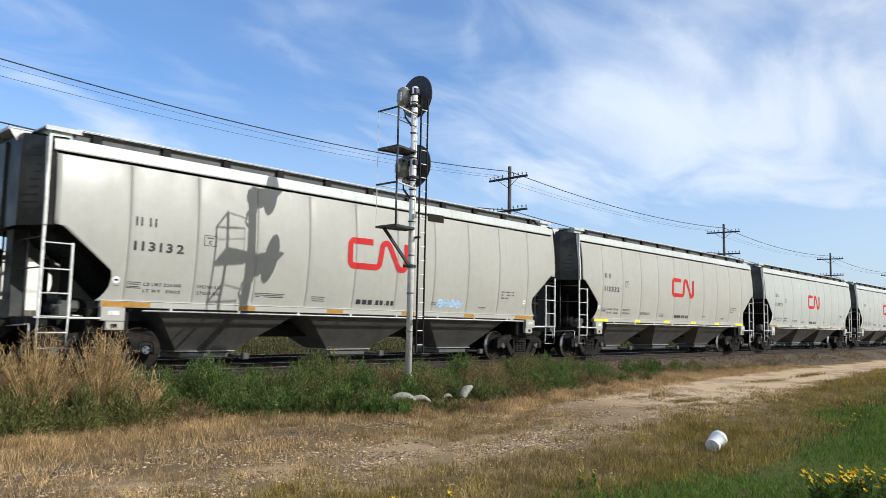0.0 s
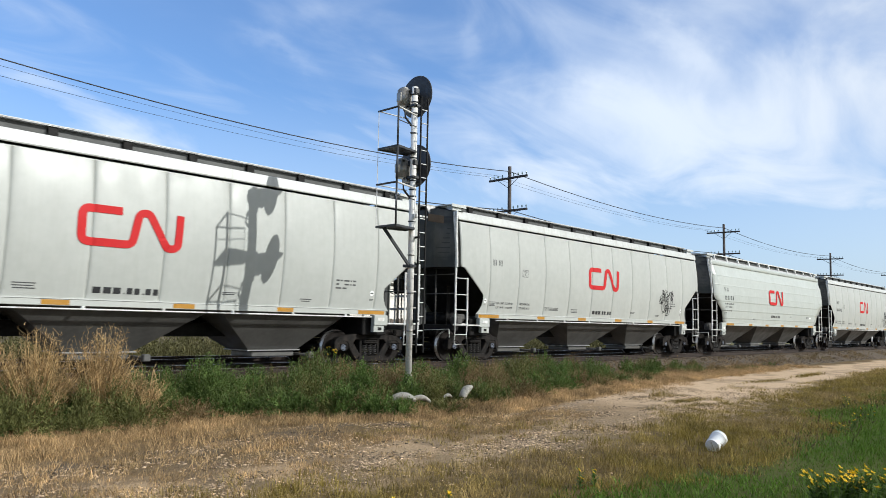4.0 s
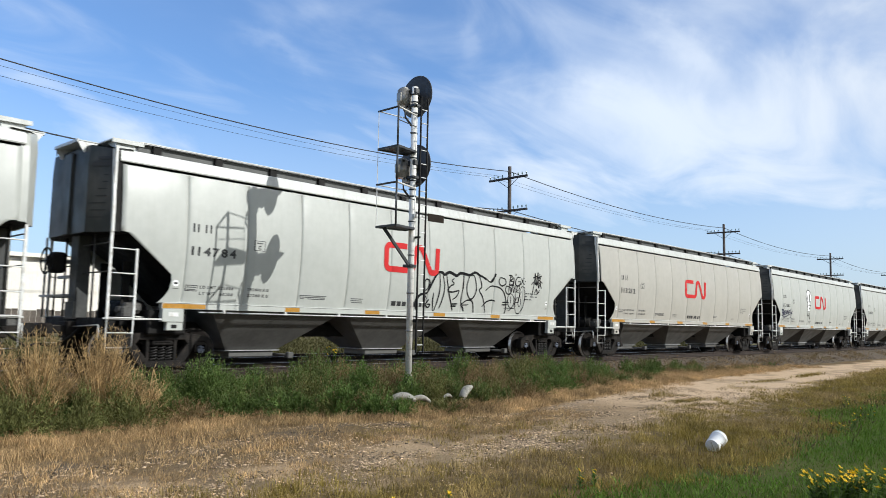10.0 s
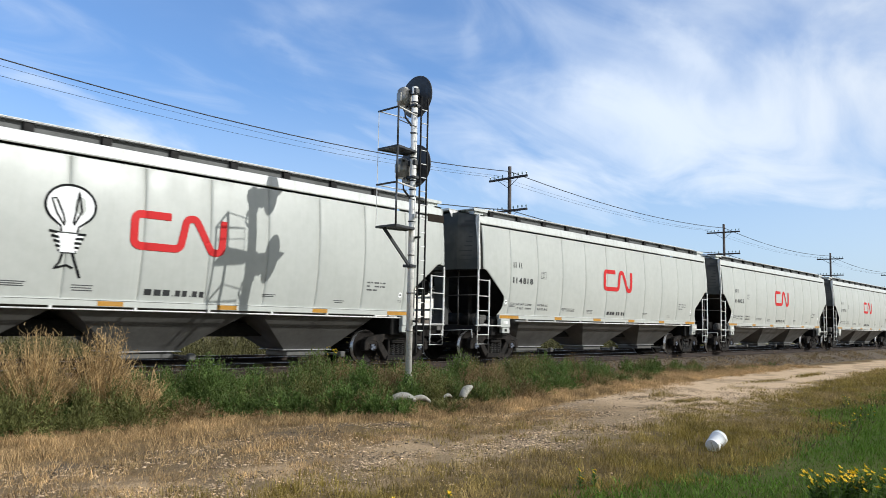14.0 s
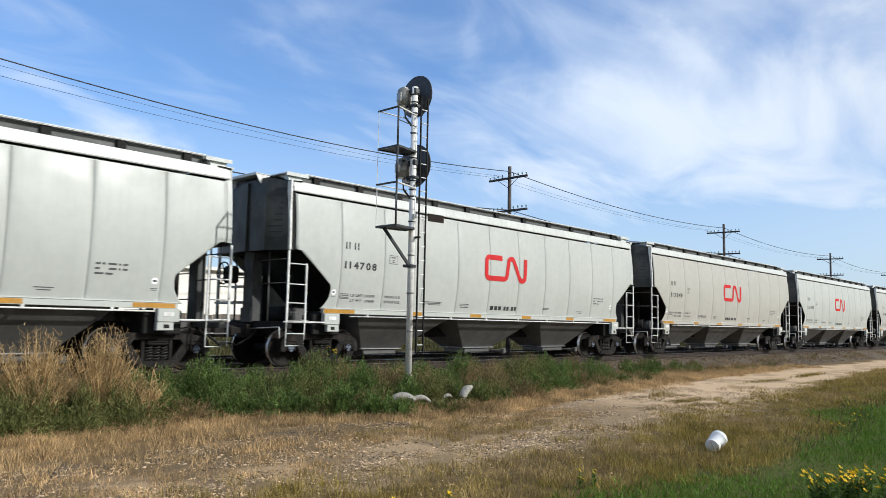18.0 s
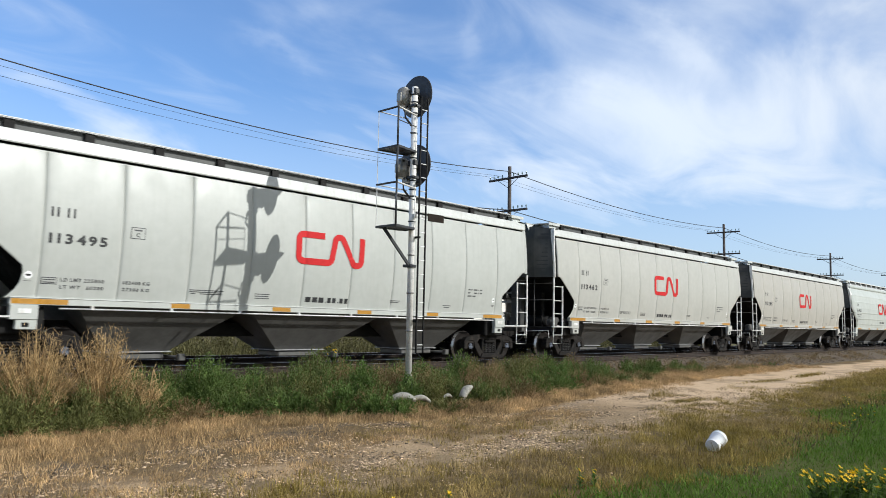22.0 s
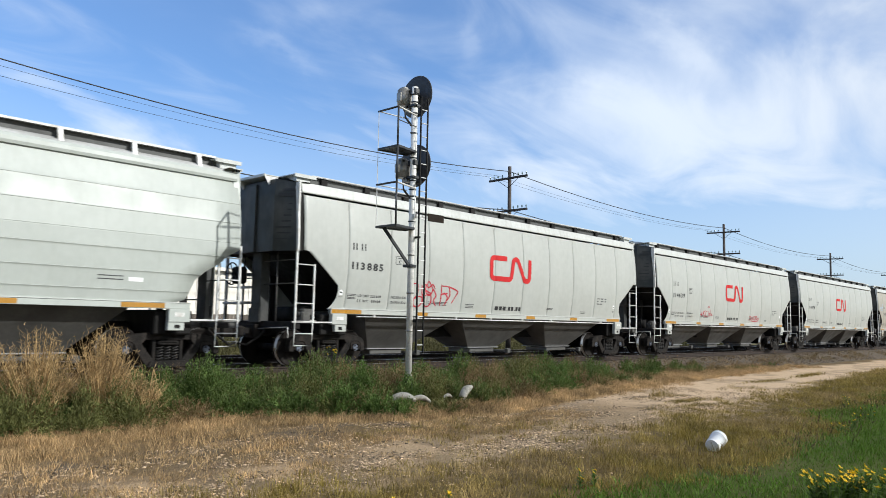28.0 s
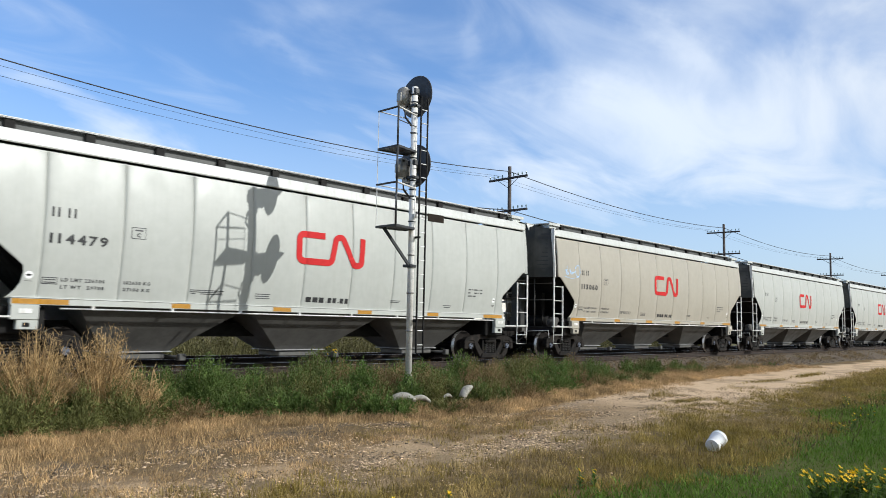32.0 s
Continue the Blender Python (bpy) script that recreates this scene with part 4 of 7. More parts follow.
def round_width(z):
    """Half the width of the car with lapped sheets: flat facets, with a lip at each joint."""
    for (z1, b), (z0, a) in zip(ROUND_SIDE, ROUND_SIDE[1:]):
        if z >= z0:
            break
    w = a + (b - a) * (z - z0) / (z1 - z0)
    w += sum(0.010 * math.exp(-((z - r) / 0.02) ** 2) for r in RIDGES[:2] if z >= r)
    return w + sum(0.017 * math.exp(-((z - r) / 0.022) ** 2) for r in RIDGES[3:] if z <= r)


def ridged_side(sgn, lo, hi):
    """One lapped horizontal sheet of the round-sided car, between two heights."""
    def put(c, z):
        cut = cut_at(z, LEFT_CUT_ROUND)
        u = cut + (LENGTH - 2 * cut) * c
        return (u - LENGTH / 2, sgn * round_width(z), z)

    rows = sorted({lo + d for d in (0.001, 0.012, 0.03, 0.05)} | {hi - d for d in (0.001, 0.01, 0.022, 0.04, 0.06)} | {lo + 0.05 + (hi - lo - 0.11) * k / 4 for k in range(1, 4)})
    return sheet([k / 24 for k in range(25)], rows, put, 0.012)


def ladder_part(car, u_post, u_rail, sgn, end, bottom_z):
    """The corner ladder: a tall post, a short rail, rungs and a stirrup below."""
    y = sgn * 1.55
    sx = LENGTH / 2
    bm = bmesh.new()
    top = 4.72 if end == 0 else 2.9
    add_box(bm, u_post - 0.028 - sx, u_post + 0.028 - sx, y - 0.02, y + 0.02, 1.13, top, 0.006)
    lad = part("ladder", bm, LADDER_PAINT, car, "pale painted corner ladder")
    bm = bmesh.new()
    add_box(bm, u_rail - 0.024 - sx, u_rail + 0.024 - sx, y - 0.02, y + 0.02, 1.13, 2.63, 0.006)
    part("ladder_rail", bm, LADDER_PAINT, lad)
    a, b = sorted((u_post, u_rail))
    for z in (2.60, 2.09, 1.62, 1.17):
        bm = bmesh.new()
        add_tube(bm, (a - sx, y - 0.005, z), (b - sx, y - 0.005, z), 0.015, 6)
        part("rung", bm, LADDER_PAINT, lad)
    bm = bmesh.new()
    add_path(bm, [(a - sx, y, 1.16), (a - sx, y + 0.01, 0.9), (a - sx, y + 0.02, bottom_z), (b - sx, y + 0.02, bottom_z), (b - sx, y + 0.01, 0.9), (b - sx, y, 1.16)], 0.016, 6)
    add_tube(bm, (a - sx, y + 0.01, 0.86), (b - sx, y + 0.01, 0.86), 0.014, 6)
    part("stirrup", bm, LADDER_PAINT, lad)
    return lad


def hopper_bay(c, first, last):
    """One funnel under the body, open above, with its slopes."""
    zt, zb = 1.46, 0.43
    bw = 0.70
    l = c - bw - (zt - zb) * (0.93 if first else 1.36)
    r = c + bw + (zt - zb) * (0.93 if last else 1.36)
    top = [(l, -1.40, zt), (r, -1.40, zt), (r, 1.40, zt), (l, 1.40, zt)]
    bot = [(c - bw, -0.47, zb), (c + bw, -0.47, zb), (c + bw, 0.47, zb), (c - bw, 0.47, zb)]
    bm = bmesh.new()
    t = [bm.verts.new(v) for v in top]
    b = [bm.verts.new(v) for v in bot]
    for i in range(4):
        bm.faces.new((t[i], t[(i + 1) % 4], b[(i + 1) % 4], b[i]))
    bm.faces.new(b[::-1])
    bmesh.ops.recalc_face_normals(bm, faces=bm.faces)
    return bm


def side_frame_mesh():
    """Cast truck side frame, seen from the side: x along the car, y out of it."""
    bm = bmesh.new()
    half = [(0.0, 0.86), (0.50, 0.86), (0.80, 0.82), (1.04, 0.775), (1.15, 0.70), (1.19, 0.58), (1.19, 0.40), (1.05, 0.38), (1.04, 0.60), (0.96, 0.655), (0.80, 0.655), (0.73, 0.60), (0.69, 0.50), (0.60, 0.56), (0.50, 0.70), (0.0, 0.70)]
    add_prism(bm, half + [(-x, z) for x, z in half[::-1][1:-1]], -0.10, 0.10)
    for e in (-1, 1):
        # sloping member, spring column and pedestal leg
        add_prism(bm, [(e * x, z) for x, z in ((0.74, 0.62), (0.69, 0.46), (0.45, 0.12), (0.27, 0.12), (0.30, 0.26), (0.57, 0.62))], -0.095, 0.095)
        add_prism(bm, [(e * x, z) for x, z in ((0.26, 0.22), (0.34, 0.22), (0.34, 0.71), (0.26, 0.71))], -0.085, 0.085)
    add_prism(bm, [(-0.46, 0.10), (0.46, 0.10), (0.38, 0.25), (-0.38, 0.25)], -0.15, 0.15)
    bmesh.ops.bevel(bm, geom=[e for e in bm.edges if e.calc_length() > 0.06], offset=0.014, segments=1, affect="EDGES")
    return link_mesh("side_frame", bm, TRUCK_STEEL)


def spring_mesh():
    bm = bmesh.new()
    for cx in (-0.165, 0.0, 0.165):
        pts = [(cx + 0.068 * math.cos(a), -0.03 + 0.068 * math.sin(a), 0.255 + 0.30 * a / (2 * math.pi * 5)) for a in (2 * math.pi * 5 * k / 60 for k in range(61))]
        add_path(bm, pts, 0.014, 5)
    return link_mesh("spring", bm, SPRING_STEEL, True)


WHEEL_R = 0.457


def wheelset_mesh():
    bm = bmesh.new()
    for s in (-1, 1):
        g = s * GAUGE
        rings = [(0.09, g - s * 0.07), (0.12, g - s * 0.06), (0.13, g - s * 0.02), (0.30, g + s * 0.01), (0.38, g - s * 0.03), (WHEEL_R + 0.025, g - s * 0.065), (WHEEL_R + 0.025, g - s * 0.04),
                 (WHEEL_R, g - s * 0.03), (WHEEL_R - 0.005, g + s * 0.065), (0.40, g + s * 0.07), (0.37, g + s * 0.045), (0.30, g + s * 0.045), (0.14, g + s * 0.03), (0.12, g + s * 0.09), (0.09, g + s * 0.10)]
        mats = [0] * 5 + [0, 0, 1, 0] + [0] * 8
        add_lathe(bm, rings, "y", 36, mats)
        for k in range(3):
            a = 2 * math.pi * k / 3
            add_tube(bm, (0.055 * math.cos(a), s * 1.125, 0.055 * math.sin(a)), (0.055 * math.cos(a), s * 1.15, 0.055 * math.sin(a)), 0.018, 6, 0)
        add_tube(bm, (0, s * 0.84, 0), (0, s * 1.10, 0), 0.088, 16, 0)
        add_tube(bm, (0, s * 1.10, 0), (0, s * 1.13, 0), 0.082, 16, 2)
    add_tube(bm, (0, -0.85, 0), (0, 0.85, 0), 0.085, 14, 0)
    bmesh.ops.recalc_face_normals(bm, faces=bm.faces)
    return link_mesh("wheelset", bm, [WHEEL_STEEL, TREAD_STEEL, CAP_BLUE])


FRAME_ME, SPRING_ME, WHEELSET_ME = side_frame_mesh(), spring_mesh(), wheelset_mesh()


def adapter_mesh():
    bm = bmesh.new()
    add_prism(bm, [(-0.145, 0.43), (-0.145, 0.65), (0.145, 0.65), (0.145, 0.43), (0.105, 0.43), (0.105, 0.58), (-0.105, 0.58), (-0.105, 0.43)], -0.085, 0.085)
    return link_mesh("bearing_adapter", bm, TRUCK_STEEL)


def shoe_mesh():
    bm = bmesh.new()
    add_box(bm, -0.05, 0.05, -0.06, 0.06, 0.3, 0.62, 0.01)
    return link_mesh("brake_shoe", bm, BLACK_STEEL_AND_SHADE)


ADAPTER_ME, SHOE_ME = adapter_mesh(), shoe_mesh()


def add_truck(car, u):
    bm = bmesh.new()
    add_box(bm, -0.23, 0.23, -1.17, 1.17, 0.575, 0.69, 0.03)
    for zz in (0.60, 0.645):
        for e in (-1, 1):
            add_box(bm, -0.17, 0.17, e * 1.18 - 0.012, e * 1.18 + 0.012, zz, zz + 0.022, 0.004)
    add_box(bm, -0.3, 0.3, -0.35, 0.35, 0.60, 0.80, 0.04)
    truck = part("truck", bm, TRUCK_STEEL, car, "dirty cast steel four-wheel truck")
    truck.location = (u - LENGTH / 2, 0, 0)
    for s in (-1, 1):
        f = part("side_frame", FRAME_ME, None, truck)
        f.location = (0, s * 1.03, 0)
        p = part("spring_nest", SPRING_ME, None, truck)
        p.location = (0, s * 1.05, 0)
        for e in (-1, 1):
            o = part("bearing_adapter", ADAPTER_ME, None, truck)
            o.location = (e * 0.889, s * 1.03, 0)
        for e in (-1, 1):
            o = part("brake_shoe", SHOE_ME, None, truck)
            o.location = (e * 0.36, s * 0.75, 0)
    for e in (-1, 1):
        w = part("wheelset", WHEELSET_ME, None, truck, "rusty steel wheels with bright treads on an axle")
        w.location = (e * 0.889, 0, WHEEL_R)
    return truck


BAYS = (LENGTH / 2 - 4.2, LENGTH / 2, LENGTH / 2 + 4.2)


def common_parts(car, round_sided):
    sx = LENGTH / 2
    # roof arch and top chords
    crown = [(-1.45, 4.71), (-1.2, 4.765), (-0.8, 4.83), (-0.35, 4.87), (0.35, 4.87), (0.8, 4.83), (1.2, 4.765), (1.45, 4.71)]
    if round_sided:
        crown = [(-1.42, 4.60), (-1.33, 4.70), (-1.15, 4.78), (-0.8, 4.85), (-0.35, 4.89), (0.35, 4.89), (0.8, 4.85), (1.15, 4.78), (1.33, 4.70), (1.42, 4.60)]
    bm = sheet(list(range(len(crown))), [0.02 - sx] + [-sx + LENGTH * k / 12 for k in range(1, 12)] + [LENGTH - 0.02 - sx], lambda c, r: (r, crown[c][0], crown[c][1]), 0.015)
    part("roof", bm, ROOF_STEEL, car, "dusty grey steel roof")
    for sgn in (-1, 1):
        bm = bmesh.new()
        if round_sided:
            pr = [(1.374, 4.43), (1.425, 4.44), (1.44, 4.50), (1.435, 4.58), (1.40, 4.64), (1.36, 4.66), (1.34, 4.60)]
        else:
            pr = [(1.46, 4.44), (1.515, 4.44), (1.525, 4.465), (1.475, 4.70), (1.445, 4.715), (1.42, 4.70)]
        add_prism(bm, [(sgn * a, b) for a, b in pr], 0.03 - sx, LENGTH - 0.03 - sx, axis="x")
        # seamed cars: lighter paint imitates how the tilted rail catches the sky
        part("top_chord", bm, TRIM if not round_sided else PAINT, car, "top rail, lightened on seamed cars for its tilt to the sky")
        # side sill with a pale upper lip
        bm = bmesh.new()
        w0 = half_width(1.5) if not round_sided else 1.52
        a, b = (1.06, LENGTH - 1.06) if not round_sided else (1.06, LENGTH - 1.06)
        y0, y1 = sorted((sgn * (w0 + 0.018), sgn * (w0 - 0.10)))
        add_box(bm, a - sx, b - sx, y0, y1, 1.385, 1.512, 0.008)
        sill = part("side_sill", bm, PAINT, car)
        bm = bmesh.new()
        y0, y1 = sorted((sgn * (w0 + 0.030), sgn * (w0 - 0.02)))
        add_box(bm, a - sx, b - sx, y0, y1, 1.513, 1.53, 0.004)
        part("sill_lip", bm, TRIM, sill)
        if sgn < 0 and not round_sided:
            bm = bmesh.new()
            yb = -(w0 + 0.01)
            add_tube(bm, (1.9 - sx, yb, 1.325), (LENGTH - 1.5 - sx, yb, 1.325), 0.018, 8)
            part("brake_pipe", bm, LADDER_PAINT, sill, "thin white pipe under the sill")
            for k in range(8):
                bm = bmesh.new()
                add_box(bm, 2.5 + k * 1.6 - sx - 0.03, 2.5 + k * 1.6 - sx + 0.03, yb - 0.02, yb + 0.04, 1.31, 1.388, 0.004)
                part("pipe_clamp", bm, LADDER_PAINT, sill)
        # roof walk with brackets
        bm = bmesh.new()
        y0, y1 = sorted((sgn * 1.27, sgn * 0.62))
        add_box(bm, 0.5 - sx, LENGTH - 0.5 - sx, y0, y1, 4.945, 4.975, 0.004)
        walkway = part("roof_walk", bm, GRATING, car, "steel grating roof walkway")
        bm = bmesh.new()
        y0, y1 = sorted((sgn * 1.275, sgn * 1.255))
        add_box(bm, 0.5 - sx, LENGTH - 0.5 - sx, y0 - 0.004, y1 - 0.004 if sgn < 0 else y1 + 0.004, 4.966 if not round_sided else 4.935, 4.985, 0.003)
        part("walk_edge", bm, LADDER_PAINT, walkway, "pale edge strip of the walkway")
        # added sheet that stands in for the shade beneath the walkway
        bm = bmesh.new()
        y0, y1 = sorted((sgn * 1.16, sgn * 1.145))
        add_box(bm, 0.5 - sx, LENGTH - 0.5 - sx, y0, y1, 4.74, 4.944)
        part("walk_web", bm, ROOF_SHADE, walkway, "added dark sheet for the shade under the walkway")
        for k in range(11):
            u = 0.9 + k * 1.432
            bm = bmesh.new()
            if round_sided:
                add_prism(bm, [(sgn * 1.36, 4.66), (sgn * 1.30, 4.66), (sgn * 1.22, 4.94), (sgn * 1.285, 4.94)], u - 0.05 - sx, u + 0.05 - sx, axis="x")
            else:
                add_prism(bm, [(sgn * 1.24, 4.755), (sgn * 0.7, 4.85), (sgn * 0.7, 4.943), (sgn * 1.24, 4.943)], u - 0.09 - sx, u + 0.09 - sx, axis="x")
            part("walk_bracket", bm, LADDER_PAINT if round_sided else BLACK_STEEL_AND_SHADE, walkway)
    # the loading hatch along the middle
    bm = bmesh.new()
    add_prism(bm, [(-0.6, 4.82), (0.6, 4.82), (0.58, 5.06), (0.3, 5.12), (-0.3, 5.12), (-0.58, 5.06)], 0.9 - sx, LENGTH - 0.9 - sx, axis="x")
    part("loading_hatch", bm, ROOF_STEEL, car, "long trough hatch on the roof")
    for end in (0, 1):
        d = 1 if end == 0 else -1
        X = (lambda u: (u if end == 0 else LENGTH - u) - sx)

        def ebox(bm, u0, u1, *rest, **kw):
            a, b = sorted((X(u0), X(u1)))
            add_box(bm, a, b, *rest, **kw)

        # end wall: slanted corner sheets and a flat middle standing proud
        low, proud = 2.94, 0.34
        off = 0.02
        levels = [(low, half_width(low) - 0.02), (3.7, half_width(3.7) - 0.03 - (0.06 if round_sided else 0)), (4.43, 1.46 if not round_sided else 1.38), (4.70, 1.43 if not round_sided else 1.35)]
        across = lambda w: [(-w, 0.0), (-0.94, 1.0), (0.94, 1.0), (w, 0.0)]
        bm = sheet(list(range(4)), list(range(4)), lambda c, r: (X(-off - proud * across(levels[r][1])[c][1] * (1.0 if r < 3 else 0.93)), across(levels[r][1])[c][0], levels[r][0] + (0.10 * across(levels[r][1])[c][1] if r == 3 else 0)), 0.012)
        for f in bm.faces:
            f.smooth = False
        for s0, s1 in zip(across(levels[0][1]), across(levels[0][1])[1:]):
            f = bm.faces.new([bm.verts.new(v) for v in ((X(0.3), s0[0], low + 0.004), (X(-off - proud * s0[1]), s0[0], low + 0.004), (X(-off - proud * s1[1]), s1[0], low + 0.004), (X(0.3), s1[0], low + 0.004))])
            # the underside turns black to imitate the shade beneath the wall
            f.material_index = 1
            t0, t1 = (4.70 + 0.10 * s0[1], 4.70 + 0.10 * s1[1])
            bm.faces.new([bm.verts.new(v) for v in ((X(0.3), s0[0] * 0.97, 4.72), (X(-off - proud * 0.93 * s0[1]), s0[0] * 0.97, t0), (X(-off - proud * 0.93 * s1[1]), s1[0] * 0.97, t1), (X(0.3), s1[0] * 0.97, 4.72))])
        # end 0 is painted dark for its shade; the sunlit end keeps body paint
        ew = part("end_wall", bm, [END_SHADED_PAINT if end == 0 else PAINT, BLACK_STEEL_AND_SHADE], car, "grey steel end sheet with stencilled data")
        if end == 0:
            for r, (w, h) in enumerate(((0.26, 0.06), (0.36, 0.09), (0.1, 0.03), (0.12, 0.03), (0.2, 0.03), (0.24, 0.03), (0.4, 0.03), (0.36, 0.03), (0.42, 0.03))):
                z = 4.48 - r * 0.15 - (0.05 if r > 1 else 0)
                bm = bmesh.new()
                for q in range(2):
                    ya, yb = -1.36 + w * 0.9 * q / 2, -1.36 + w * 0.9 * (q + 1) / 2
                    wz = float(np.interp(z, [v[0] for v in levels], [v[1] for v in levels]))
                    depth = lambda y: X(-off - proud * (wz + y) / (wz - 0.94)) - 0.022
                    vs = [bm.verts.new(v) for v in ((depth(ya), ya, z), (depth(yb), yb, z), (depth(yb), yb, z + h), (depth(ya), ya, z + h))]
                    bm.faces.new(vs)
                part("stencil_line", bm, INK, ew, "black stencil bar")
        # corner posts
        for sgn in (-1, 1):
            bm = bmesh.new()
            zs = [2.94, 3.3, 3.7, 4.1, 4.43, 4.68]
            for z0, z1 in zip(zs, zs[1:]):
                wa, wb = (half_width(min(z, 4.43)) - (0.0 if not round_sided else 0.05 * (z - 2.94)) for z in (z0, z1))
                a, b = sorted((X(-0.105), X(-0.05)))
                add_prism(bm, [(sgn * (wa + 0.01), z0), (sgn * (wa - 0.06), z0), (sgn * (wb - 0.06), z1), (sgn * (wb + 0.01), z1)], a, b, axis="x")
            if end == 0:
                part("corner_post", bm, LADDER_PAINT, car)
            else:
                bm.free()
            # recess between post and side sheet, its shade painted black at end 0
            bm = bmesh.new()
            for z0, z1 in zip(zs[:-1], zs[1:]):
                wa, wb = (half_width(min(z, 4.43)) - (0.0 if not round_sided else 0.05 * (z - 2.94)) for z in (z0, z1))
                a, b = sorted((X(-0.05), X(0.10)))
                add_prism(bm, [(sgn * (wa - 0.03), z0), (sgn * (wa - 0.06), z0), (sgn * (wb - 0.06), z1), (sgn * (wb - 0.03), z1)], a, b, axis="x")
            part("corner_strip", bm, BLACK_STEEL_AND_SHADE if end == 0 else PAINT, car, "strip painted black for the shaded recess beside the corner post" if end == 0 else "")
        bm = bmesh.new()
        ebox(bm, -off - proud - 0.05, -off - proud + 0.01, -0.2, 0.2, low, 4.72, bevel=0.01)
        # the rib repeats the painted shade of end 0
        part("end_rib", bm, END_SHADED_PAINT if end == 0 else PAINT, car, "vertical centre rib of the end sheet")
        s0, s1 = -0.72, 0.48
        bm = bmesh.new()
        ebox(bm, -0.52, -0.05, s0, s1, 4.90, 4.925, bevel=0.004)
        ebox(bm, -0.53, -0.50, s0, s1, 4.87, 4.94, bevel=0.003)
        wing = part("crossover_step", bm, TRIM, car, "pale steel step over the end sheet")
        for yy in (s0 + 0.02, s1 - 0.02):
            bm = bmesh.new()
            add_prism(bm, [(X(-0.52), 4.90), (X(-0.10), 4.90), (X(-0.38), 4.66)], yy - 0.008, yy + 0.008)
            part("step_bracket", bm, LADDER_PAINT, wing)
        # crossover platform at the roof's end
        bm = bmesh.new()
        ebox(bm, -0.1, 0.55, -1.36, 1.36, 4.90, 4.93, bevel=0.004)
        ebox(bm, -0.1, 0.55, -1.37, -1.35, 4.85, 4.945, bevel=0.004)
        ebox(bm, -0.1, 0.55, 1.35, 1.37, 4.85, 4.945, bevel=0.004)
        for sgn in (-1, 1):
            a, b = sorted((X(0.0), X(0.4)))
            add_prism(bm, [(sgn * 1.3, 4.90), (sgn * 0.9, 4.90), (sgn * 1.3, 4.72)], a, b, axis="x")
        part("roof_platform", bm, TRIM, car, "pale crossover platform at the roof end")
        # slope sheet down to the outer bay, painted black for its shade
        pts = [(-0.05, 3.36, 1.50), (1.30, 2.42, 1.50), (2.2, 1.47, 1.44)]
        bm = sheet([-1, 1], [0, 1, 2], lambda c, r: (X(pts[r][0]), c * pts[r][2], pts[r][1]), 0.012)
        part("slope_sheet", bm, BLACK_STEEL_AND_SHADE, car, "underside of the end slope, painted black for its shade")
        # end sill, platform and inner posts
        bm = bmesh.new()
        ebox(bm, -0.12, 0.12, -1.5, 1.5, 0.98, 1.16, bevel=0.01)
        ebox(bm, 0.12, 1.1, -0.32, 0.32, 0.80, 1.14, bevel=0.01)
        ebox(bm, 0.12, 1.0, -1.52, -1.46, 1.11, 1.165, bevel=0.006)
        ebox(bm, 0.12, 1.0, 1.46, 1.52, 1.11, 1.165, bevel=0.006)
        # shade put into the colour: black at end 0, grey at the sunlit end
        ep = part("end_platform", bm, [SHADED_CASTING if end else BLACK_STEEL_AND_SHADE], car)
        for sgn in (-1, 1):
            bm = bmesh.new()
            y0, y1 = sorted((sgn * 1.545, sgn * 1.50))
            ebox(bm, -0.13, 1.05, y0, y1, 1.135, 1.172, bevel=0.004)
            part("platform_edge", bm, LADDER_PAINT, ep, "pale edge of the end platform")
            bm = bmesh.new()
            add_tube(bm, (X(-0.05), sgn * 0.73, 1.16), (X(-0.05), sgn * 0.73, 2.96), 0.022, 6)
            for zz in ((2.72, 2.12) if sgn < 0 else (2.30, 1.66)):
                add_tube(bm, (X(-0.05), sgn * 0.2, zz), (X(-0.05), sgn * 1.5, zz), 0.016, 6)
            part("hand_rail", bm, SHADED_CASTING, ep, "thin grey handrail on the end platform")
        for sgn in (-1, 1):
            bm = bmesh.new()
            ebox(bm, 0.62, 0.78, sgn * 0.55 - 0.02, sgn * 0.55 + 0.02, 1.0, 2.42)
            part("end_brace", bm, BLACK_STEEL_AND_SHADE, car)
            bm = bmesh.new()
            ebox(bm, 1.05, 1.52, sgn * 1.47 - 0.07, sgn * 1.47 + 0.07, 1.10, 1.383, bevel=0.01)
            ebox(bm, 1.16, 1.52, sgn * 1.46 - 0.06, sgn * 1.46 + 0.06, 0.915, 1.098, bevel=0.01)
            jp = part("jack_pad", bm, PAINT, car, "pale jacking bracket")
            bm = bmesh.new()
            ebox(bm, 1.26, 1.38, sgn * 1.525 - 0.003, sgn * 1.525 + 0.003, 0.965, 1.045, bevel=0.002)
            part("jack_hole", bm, BLACK_STEEL_AND_SHADE, jp)
            bm = bmesh.new()
            yy = sgn * 1.545
            ebox(bm, 1.18, 1.40, yy - 0.003, yy + 0.003, 1.22, 1.31)
            part("jack_plate", bm, LADDER_PAINT, jp)
        ladder_part(car, -0.07 if end == 0 else LENGTH + 0.07, 0.45 if end == 0 else LENGTH - 0.45, -1, end, 0.56)
        ladder_part(car, -0.07 if end == 0 else LENGTH + 0.07, 0.45 if end == 0 else LENGTH - 0.45, 1, end, 0.56)
        # coupler
        bm = bmesh.new()
        ebox(bm, -0.55, 0.2, -0.09, 0.09, 0.82, 0.98, bevel=0.02)
